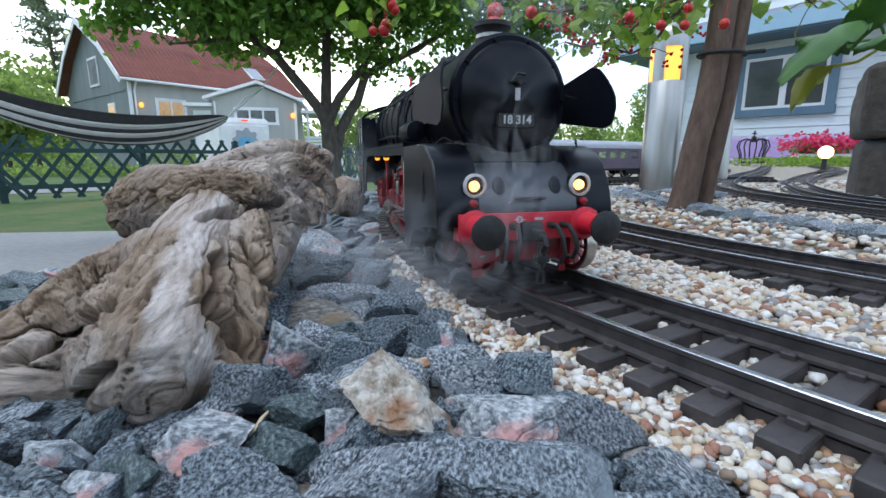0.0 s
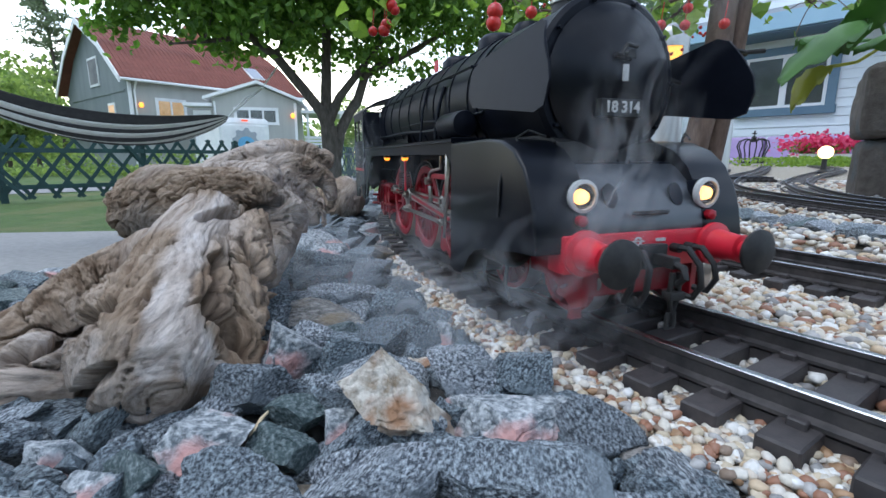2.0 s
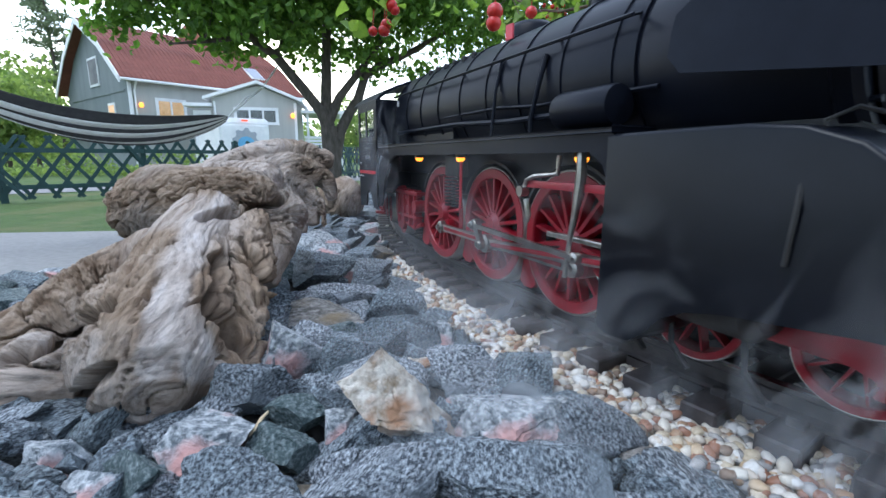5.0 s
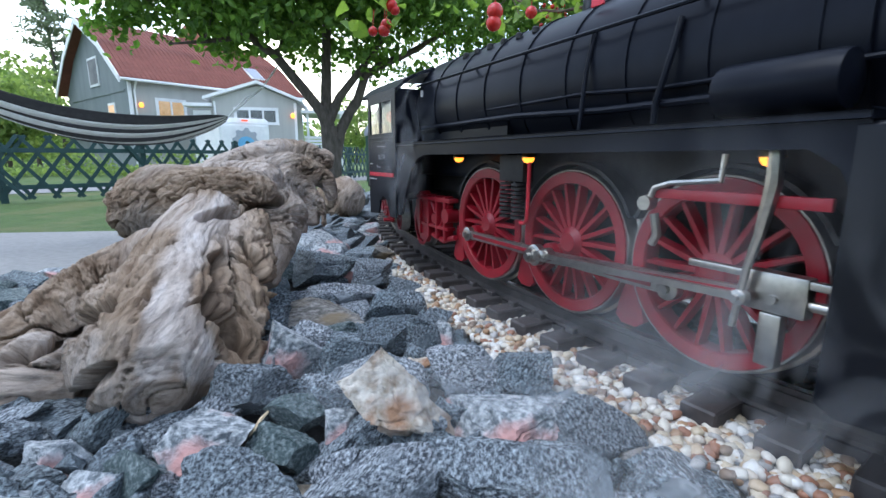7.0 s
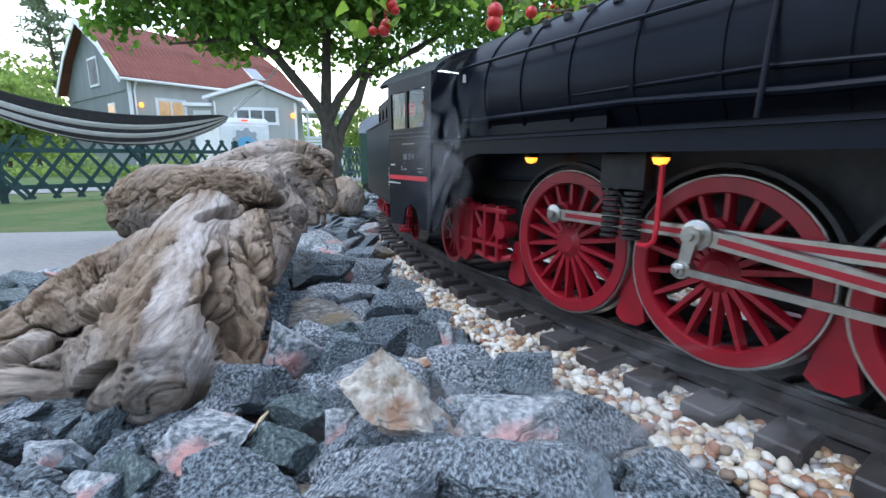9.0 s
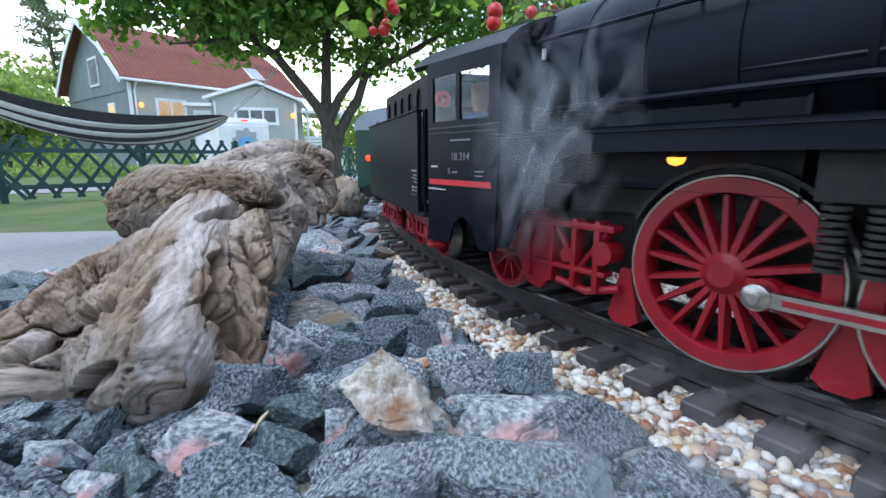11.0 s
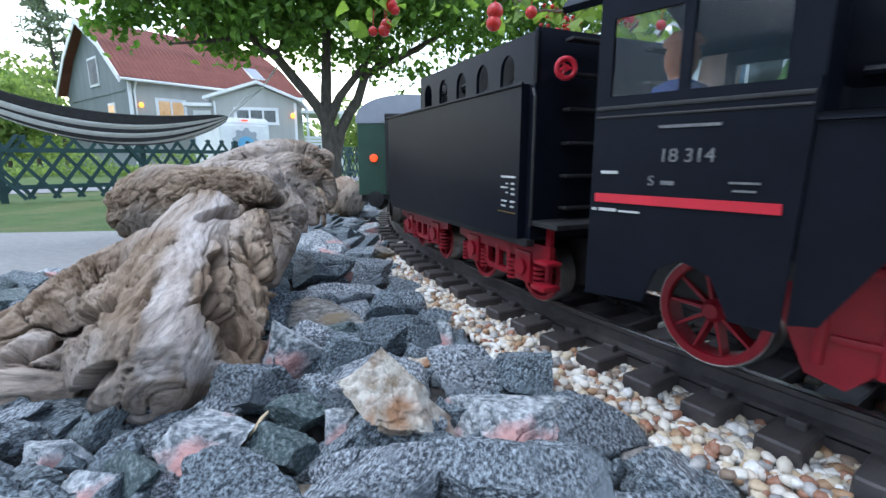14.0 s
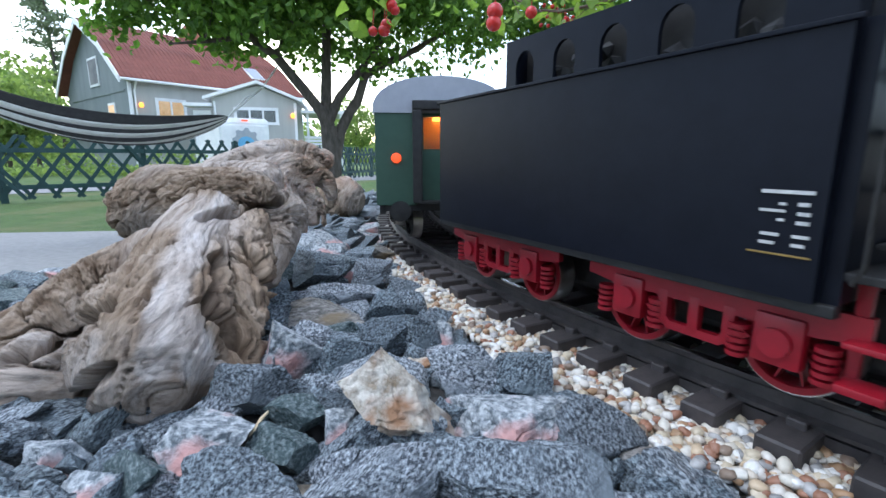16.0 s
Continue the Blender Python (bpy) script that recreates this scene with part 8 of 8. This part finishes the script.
def build_globe():
    g = tagged(empty("globe_lamp"), "lit white globe garden lamp beside the stone pillar", "lamp")
    bm = bmesh.new()
    bmesh.ops.create_uvsphere(bm, u_segments=24, v_segments=14, radius=0.030, matrix=Matrix.Translation((1.79, 2.2, 0.108)))
    part("globe", bm, mat("glowing_globe", (1, 0.8, 0.5), 0.4, glow=(1.0, 0.68, 0.30), power=2.6), g, "", 60)
    bm = bmesh.new()
    lathe(bm, [(0.03, -0.004), (0.03, 0.02), (0.012, 0.03), (0.010, 0.08), (0.0, 0.08)], 16, "z", (1.79, 2.2, 0))
    part("stand", bm, M["dull"], g, "", 40)


build_globe()

# ---- bollard lamps ----
M["inox"] = mat("brushed_steel", (0.46, 0.45, 0.42), 0.36, 1.0, (0.38, 0.37, 0.35), 60, bump=0.12, bump_scale=300, bump_dist=0.0005, stretch=(1, 1, 0.03))
M["amber"] = mat("amber_diffuser", (1.0, 0.6, 0.1), 0.4, glow=(1.0, 0.40, 0.05), power=1.15)


def build_bollard(m, first):
    b = tagged(empty("bollard_lamp"), "brushed steel bollard lamp with a lit amber window", "lamp", group="bollard lamps")
    r = 0.0385
    bm = bmesh.new()
    lathe(bm, [(r, -0.004), (r, 0.243), (r * 0.98, 0.244), (0.0, 0.244)], 40, "z")
    part("post", bm, M["inox"], b, "", 40)
    bm = bmesh.new()
    lathe(bm, [(r * 0.93, 0.243), (r * 0.93, 0.312)], 40, "z")
    part("diffuser", bm, M["amber"], b, "", 40)
    for k in range(4):
        bm = bmesh.new()
        a0 = radians(90 * k + 20)
        o = []
        for i in range(7):
            a = a0 + radians(38) * i / 6
            o.append((a, r))
        vs_o = [(math.cos(a) * r, math.sin(a) * r) for a, _ in o]
        vs_i = [(math.cos(a) * r * 0.94, math.sin(a) * r * 0.94) for a, _ in o[::-1]]
        lo = [bm.verts.new((x, y, 0.244)) for x, y in vs_o + vs_i]
        hi = [bm.verts.new((x, y, 0.3115)) for x, y in vs_o + vs_i]
        n = len(lo)
        for i in range(n):
            j = (i + 1) % n
            bm.faces.new((lo[i], lo[j], hi[j], hi[i]))
        bm.faces.new(lo)
        bm.faces.new(hi)
        bmesh.ops.recalc_face_normals(bm, faces=bm.faces[:])
        part("strut", bm, M["inox"], b, "", 30)
    bm = bmesh.new()
    lathe(bm, [(0.0, 0.3116), (r, 0.3116), (r, 0.336), (r * 0.93, 0.346), (r * 0.75, 0.355), (r * 0.4, 0.361), (0.0, 0.362)], 40, "z")
    part("cap", bm, M["inox"], b, "domed steel cap", 50)
    b.matrix_basis = m
    return b


bol_ = build_bollard(pose(0.487, 1.055, 0, 0, 0, -2), True)
copy_thing(bol_, pose(0.895, 1.54, 0, 0, 0, 4))


# ---- stone pillar with a leafy plant ----
def build_pillar():
    M["wallstone"] = mat("brown_wall_stone", (0.075, 0.062, 0.052), 0.85, 0.0, (0.17, 0.145, 0.125), 42, detail=10, lo=0.32, hi=0.70, bump=0.9, bump_scale=90, bump_dist=0.006, third=(0.10, 0.105, 0.105), third_scale=14)
    p = tagged(empty("stone_pillar"), "stacked rough brown stone pillar", "pillar")
    rng = random.Random(3)
    for x0, x1, y0, y1, z0, z1, s in ((0.745, 0.815, 0.88, 1.06, -0.004, 0.118, 1), (0.817, 1.02, 0.87, 1.06, -0.004, 0.116, 2), (0.735, 0.98, 0.86, 1.06, 0.119, 0.255, 3), (0.80, 1.02, 0.88, 1.06, 0.256, 0.31, 4)):
        bm = bmesh.new()
        box(bm, x0, x1, y0, y1, z0, z1, bevel=0.022 if z0 < 0.25 else 0.02, seg=4)
        bmesh.ops.subdivide_edges(bm, edges=bm.edges[:], cuts=5, use_grid_fill=True)
        for v in bm.verts:
            k = noise.noise(v.co * 16 + Vector((s * 3, 0, 0))) * 0.008 + noise.noise(v.co * 45) * 0.003
            c = Vector(((x0 + x1) / 2, (y0 + y1) / 2, (z0 + z1) / 2))
            v.co += (v.co - c).normalized() * k
        part("stone_block", bm, M["wallstone"], p, "", 50)
    p.matrix_basis = Matrix.Translation((0.80, 0.90, 0)) @ Matrix.Rotation(radians(-36), 4, "Z") @ Matrix.Translation((-0.745, -0.88, 0))
    return p


build_pillar()


def big_leaf(bm, base, tip, width, droop, seed):
    """A broad leaf with a raised midrib and a wavy edge."""
    rng = random.Random(seed)
    base, tip = Vector(base), Vector(tip)
    d = tip - base
    side = d.cross(Vector((0, 0, 1))).normalized()
    n, m = 14, 8
    rows = []
    for i in range(n + 1):
        t = i / n
        w = width * (math.sin(math.pi * min(1, t * 0.96 + 0.03)) ** 0.7) * (1.0 - 0.25 * t)
        row = []
        for j in range(m + 1):
            q = j / m * 2 - 1
            z = -abs(q) ** 1.5 * w * 0.55 + 0.006 * math.sin(t * 22 + q * 5 + seed) * abs(q) + 0.012 * math.sin(math.pi * t) - droop * t * t
            row.append(bm.verts.new(base + d * t + side * (q * w * (1 + 0.08 * math.sin(t * 25 + seed))) + Vector((0, 0, z))))
        rows.append(row)
    for a, b in zip(rows, rows[1:]):
        for j in range(m):
            bm.faces.new((a[j], a[j + 1], b[j + 1], b[j])).smooth = True


def build_plant():
    p = tagged(empty("leafy_plant"), "plant with broad light green leaves growing on the stone pillar", "plant")
    m = leaf_mat("broad_leaf", (0.09, 0.20, 0.05), (0.13, 0.25, 0.07), 0.35)
    m2 = leaf_mat("yellowing_leaf", (0.30, 0.30, 0.03), (0.34, 0.34, 0.05), 0.5)
    for k, (b, t, w, dr, mt) in enumerate((((0.68, 0.80, 0.300), (0.462, 0.665, 0.225), 0.036, 0.040, m), ((0.70, 0.86, 0.265), (0.535, 0.74, 0.275), 0.034, 0.02, m), ((0.70, 0.86, 0.275), (0.66, 0.72, 0.365), 0.036, 0.01, m), ((0.66, 0.84, 0.235), (0.525, 0.72, 0.205), 0.022, 0.05, m2), ((0.72, 0.86, 0.27), (0.86, 0.74, 0.33), 0.05, 0.02, m))):
        bm = bmesh.new()
        big_leaf(bm, b, t, w, dr, k)
        l = part("broad_leaf", bm, mt, p)
        s = l.modifiers.new("thick", "SOLIDIFY")
        s.thickness = 0.0012
        bm = bmesh.new()
        tube(bm, [(0.86, 0.95, 0.30), ((b[0] + 0.86) / 2, (b[1] + 0.95) / 2, b[2] + 0.02), b], 0.003, 6)
        part("stalk", bm, mt, p)


build_plant()


# ---- berry shrub: two stems by the track, twigs, lobed leaves and red berries overhead ----
def build_shrub():
    s = tagged(empty("berry_shrub"), "berry shrub with two brown stems, pale leaves and red berries", "shrub")
    bm = bmesh.new()
    tube(bm, [(0.360, 0.700, -0.01), (0.366, 0.700, 0.03), (0.374, 0.70, 0.10), (0.386, 0.70, 0.17), (0.392, 0.70, 0.24), (0.396, 0.70, 0.32), (0.39, 0.70, 0.45)], [0.021, 0.019, 0.0175, 0.0175, 0.0175, 0.017, 0.015], 16)
    part("stem", bm, M["bark2"], s, "", 60)
    bm = bmesh.new()
    tube(bm, [(0.402, 0.715, -0.01), (0.408, 0.715, 0.06), (0.418, 0.712, 0.16), (0.424, 0.71, 0.26), (0.432, 0.71, 0.45)], [0.0125, 0.0125, 0.013, 0.013, 0.012], 14)
    part("stem", bm, M["bark2"], s, "", 60)
    bm = bmesh.new()
    tube(bm, [(0.402 + 0.032 * math.cos(2 * math.pi * k / 20), 0.705 + 0.024 * math.sin(2 * math.pi * k / 20), 0.228) for k in range(21)], 0.0032, 6)
    tube(bm, [(0.425, 0.69, 0.228), (0.450, 0.685, 0.229)], 0.003, 6)
    part("tie_strap", bm, M["dull"], s, "black tie strap round the stems", 40)
    rng = random.Random(17)
    r2 = np.random.RandomState(17)
    bm = bmesh.new()
    tips = []
    for b in (((0.39, 0.70, 0.33), (-0.15, 0.62, 0.33)), ((0.39, 0.70, 0.30), (0.10, 0.75, 0.32)), ((0.39, 0.70, 0.30), (0.20, 0.80, 0.27)), ((0.43, 0.71, 0.32), (0.55, 0.70, 0.32)), ((0.39, 0.70, 0.36), (0.20, 0.55, 0.34)), ((0.39, 0.70, 0.30), (0.28, 0.78, 0.25))):
        a, e = Vector(b[0]), Vector(b[1])
        pts = [a.lerp(e, q / 7) + Vector((0, 0, 0.02 * math.sin(q * 0.9))) + Vector((rng.uniform(-1, 1), rng.uniform(-1, 1), rng.uniform(-1, 1))) * 0.006 for q in range(8)]
        tube(bm, pts, [0.0035 - 0.0003 * q for q in range(8)], 6)
        for q in pts[1:]:
            for k in range(3):
                d = Vector((rng.uniform(-1, 1), rng.uniform(-1, 1), rng.uniform(-0.9, 0.4))).normalized()
                e2 = q + d * rng.uniform(0.02, 0.06)
                tube(bm, [q, q.lerp(e2, 0.5) + Vector((0, 0, 0.004)), e2], 0.0007, 4)
                tips.append(e2)
    part("twigs", bm, M["bark2"], s, "", 60)
    pts = [np.array(t[:]) for t in tips if t.z > 0.225]
    extra = []
    for x, y, z, n in ((-0.085, 0.60, 0.250, 9), (-0.07, 0.61, 0.262, 8), (0.10, 0.72, 0.29, 10), (0.16, 0.74, 0.285, 12), (0.23, 0.70, 0.275, 14), (0.27, 0.76, 0.255, 12), (0.33, 0.72, 0.285, 14), (0.30, 0.68, 0.265, 8), (0.46, 0.72, 0.30, 8), (0.02, 0.66, 0.285, 8), (0.20, 0.66, 0.29, 10)):
        extra.append(np.array([x, y, z]) + r2.normal(size=(n, 3)) * np.array([0.020, 0.02, 0.012]))
    leaves("foliage", np.concatenate([np.array(pts)] + extra), 0.020, M["leaf2"], s, 7, ratio=0.95, fold=0.2)
    places = [(-0.074, 0.62, 0.239, 0.0075), (-0.071, 0.62, 0.246, 0.007), (-0.088, 0.62, 0.238, 0.006), (-0.062, 0.60, 0.262, 0.0075), (-0.058, 0.60, 0.257, 0.006), (0.047, 0.45, 0.212, 0.0075), (0.046, 0.45, 0.202, 0.007), (0.124, 0.70, 0.283, 0.0085), (0.233, 0.62, 0.255, 0.0065), (0.264, 0.60, 0.240, 0.006), (0.293, 0.60, 0.240, 0.006), (-0.02, 0.62, 0.29, 0.007), (0.352, 0.62, 0.247, 0.0065), (0.30, 0.61, 0.262, 0.006)]
    for x, y, z, r in places:
        bm = bmesh.new()
        bmesh.ops.create_uvsphere(bm, u_segments=14, v_segments=10, radius=r, matrix=Matrix.Translation((x, y, z)))
        tube(bm, [(x, y, z + r), (x + 0.002, y, z + r + 0.02)], 0.0006, 4)
        part("berry", bm, M["berry"], s, "", 60)
    bm = bmesh.new()
    for x, y, z, n in ((0.20, 0.78, 0.285, 26), (0.235, 0.80, 0.265, 26), (0.27, 0.80, 0.245, 18), (0.30, 0.80, 0.295, 18), (0.17, 0.76, 0.30, 18), (0.33, 0.80, 0.25, 10), (0.36, 0.78, 0.235, 8), (0.40, 0.78, 0.28, 12)):
        for k in range(n):
            c = Vector((x, y, z)) + Vector((rng.gauss(0, 1), rng.gauss(0, 1), rng.gauss(0, 0.7))) * 0.011
            bmesh.ops.create_icosphere(bm, subdivisions=2, radius=rng.uniform(0.0022, 0.0036), matrix=Matrix.Translation(c))
    tagged(part("berry_cluster", bm, M["berry"], s, "", 60), kind="stuff")


build_shrub()


# ---- steam: thin drifting veils, each a rigid wavy sheet ----
def steam_mat():
    m = bpy.data.materials.new("thin_steam")
    m.use_nodes = True
    n, l = m.node_tree.nodes, m.node_tree.links
    n.remove(n["Principled BSDF"])
    tc = n.new("ShaderNodeTexCoord")
    gr = n.new("ShaderNodeTexGradient")
    gr.gradient_type = "SPHERICAL"
    l.new(tc.outputs["Object"], gr.inputs[0])
    nz = n.new("ShaderNodeTexNoise")
    nz.inputs["Scale"].default_value, nz.inputs["Detail"].default_value, nz.inputs["Distortion"].default_value = 1.9, 5, 1.7
    l.new(tc.outputs["Object"], nz.inputs["Vector"])
    rp = n.new("ShaderNodeValToRGB")
    rp.color_ramp.elements[0].position, rp.color_ramp.elements[1].position = 0.40, 0.72
    l.new(nz.outputs["Fac"], rp.inputs[0])
    mu = n.new("ShaderNodeMath")
    mu.operation = "MULTIPLY"
    l.new(gr.outputs["Fac"], mu.inputs[0]), l.new(rp.outputs[0], mu.inputs[1])
    m2 = n.new("ShaderNodeMath")
    m2.operation = "MULTIPLY"
    m2.inputs[1].default_value = 0.50
    l.new(mu.outputs[0], m2.inputs[0])
    di = n.new("ShaderNodeBsdfDiffuse")
    di.inputs[0].default_value = (0.85, 0.87, 0.90, 1)
    ts = n.new("ShaderNodeBsdfTranslucent")
    ts.inputs[0].default_value = (0.85, 0.87, 0.90, 1)
    mx0 = n.new("ShaderNodeMixShader")
    l.new(di.outputs[0], mx0.inputs[1]), l.new(ts.outputs[0], mx0.inputs[2])
    tr = n.new("ShaderNodeBsdfTransparent")
    mx = n.new("ShaderNodeMixShader")
    l.new(m2.outputs[0], mx.inputs[0]), l.new(tr.outputs[0], mx.inputs[1]), l.new(mx0.outputs[0], mx.inputs[2])
    l.new(mx.outputs[0], n["Material Output"].inputs["Surface"])
    return m


M["steam"] = steam_mat()
PUFFS = []


def steam_puff(seed, size, path):
    """size: half extents across, deep and high; path: (time, along, out, up, turn) from the engine's middle."""
    rng = random.Random(seed)
    puff = tagged(empty("steam_puff"), "thin white steam drifting beside the engine", "steam", group="steam puffs")
    for k in range(1):
        bm = bmesh.new()
        rings = [[bm.verts.new((0, 0.1 * noise.noise(Vector((seed, 0, 0))), 0))]]
        for i in range(1, 11):
            r = i / 10
            rings.append([bm.verts.new((r * math.cos(2 * math.pi * j / 28), 0.30 * noise.noise(Vector((r * math.cos(2 * math.pi * j / 28) * 1.3 + seed, r * math.sin(2 * math.pi * j / 28) * 1.3, 0))) * (1 - r), r * math.sin(2 * math.pi * j / 28))) for j in range(28)])
        for j in range(28):
            bm.faces.new((rings[0][0], rings[1][j], rings[1][(j + 1) % 28]))
        for a, b in zip(rings[1:], rings[2:]):
            for j in range(28):
                q = (j + 1) % 28
                bm.faces.new((a[j], a[q], b[q], b[j]))
        o = part("veil", bm, M["steam"], puff, "", 60)
        o.scale = size
        o.visible_shadow = False
    PUFFS.append((puff, path))


# along, out and up are metres in the engine's frame
steam_puff(1, (0.062, 0.03, 0.052), [(0, 0.165, 0.080, 0.036, 0), (4, 0.135, 0.085, 0.034, 40), (8, 0.10, 0.085, 0.03, 80), (16, 0.02, 0.085, 0.03, 150)])
steam_puff(2, (0.055, 0.03, 0.036), [(0, 0.195, 0.045, 0.036, 0), (4, 0.185, 0.065, 0.034, -30), (9, 0.14, 0.080, 0.026, -70), (16, -0.02, 0.080, 0.026, -120)])
steam_puff(3, (0.022, 0.02, 0.045), [(0, 0.205, 0.018, 0.075, 0), (2, 0.205, 0.03, 0.080, 15), (4, 0.205, 0.035, 0.095, 30), (16, 0.22, 0.05, 0.10, 60)])
steam_puff(4, (0.036, 0.02, 0.066), [(0, 0.195, -0.01, 0.180, 0), (2, 0.200, 0.0, 0.165, 20), (4, 0.205, -0.012, 0.125, 45), (16, 0.22, 0.0, 0.12, 80)])
steam_puff(5, (0.085, 0.03, 0.024), [(0, 0.08, 0.070, 0.022, 0), (6, 0.08, 0.078, 0.022, 0), (10, 0.00, 0.078, 0.022, 8), (16, -0.14, 0.078, 0.020, 12)])
steam_puff(6, (0.022, 0.02, 0.030), [(0, 0.132, 0.0, 0.166, 0), (16, 0.132, 0.0, 0.166, 60)])
steam_puff(7, (0.020, 0.02, 0.048), [(0, -0.10, 0.052, 0.085, 0), (11, -0.10, 0.054, 0.090, 10), (12.5, -0.105, 0.056, 0.098, 25), (14, -0.09, 0.060, 0.110, 40), (16, -0.07, 0.06, 0.12, 50)])


steam_puff(12, (0.030, 0.02, 0.052), [(0, 0.175, 0.02, 0.200, 0), (2, 0.190, 0.03, 0.175, -20), (4, 0.205, 0.030, 0.130, -35), (7, 0.20, 0.05, 0.09, -60), (16, 0.20, 0.05, 0.09, -90)])
steam_puff(15, (0.030, 0.02, 0.050), [(0, -0.085, -0.02, 0.100, 0), (9.5, -0.085, -0.02, 0.100, 10), (11.2, -0.085, 0.062, 0.095, 15), (13, -0.080, 0.062, 0.110, 40), (16, -0.06, 0.065, 0.125, 70)])


def steam_motions():
    step = [i * 0.5 for i in range(33)]
    for puff, path in PUFFS:
        ts = [q[0] for q in path]
        rows = []
        for t in step:
            al, ou, up, tu = (float(np.interp(t, ts, [q[i] for q in path])) for i in (1, 2, 3, 4))
            a = run_at(t)
            er, et = Vector((math.cos(a), math.sin(a))), Vector((-math.sin(a), math.cos(a)))
            c = CEN + er * (RAD + ou) + et * al
            rows.append((t, pose(c.x, c.y, up) @ pose(0, 0, 0, 0, tu, 8)))
        walk(puff, rows)


motions()
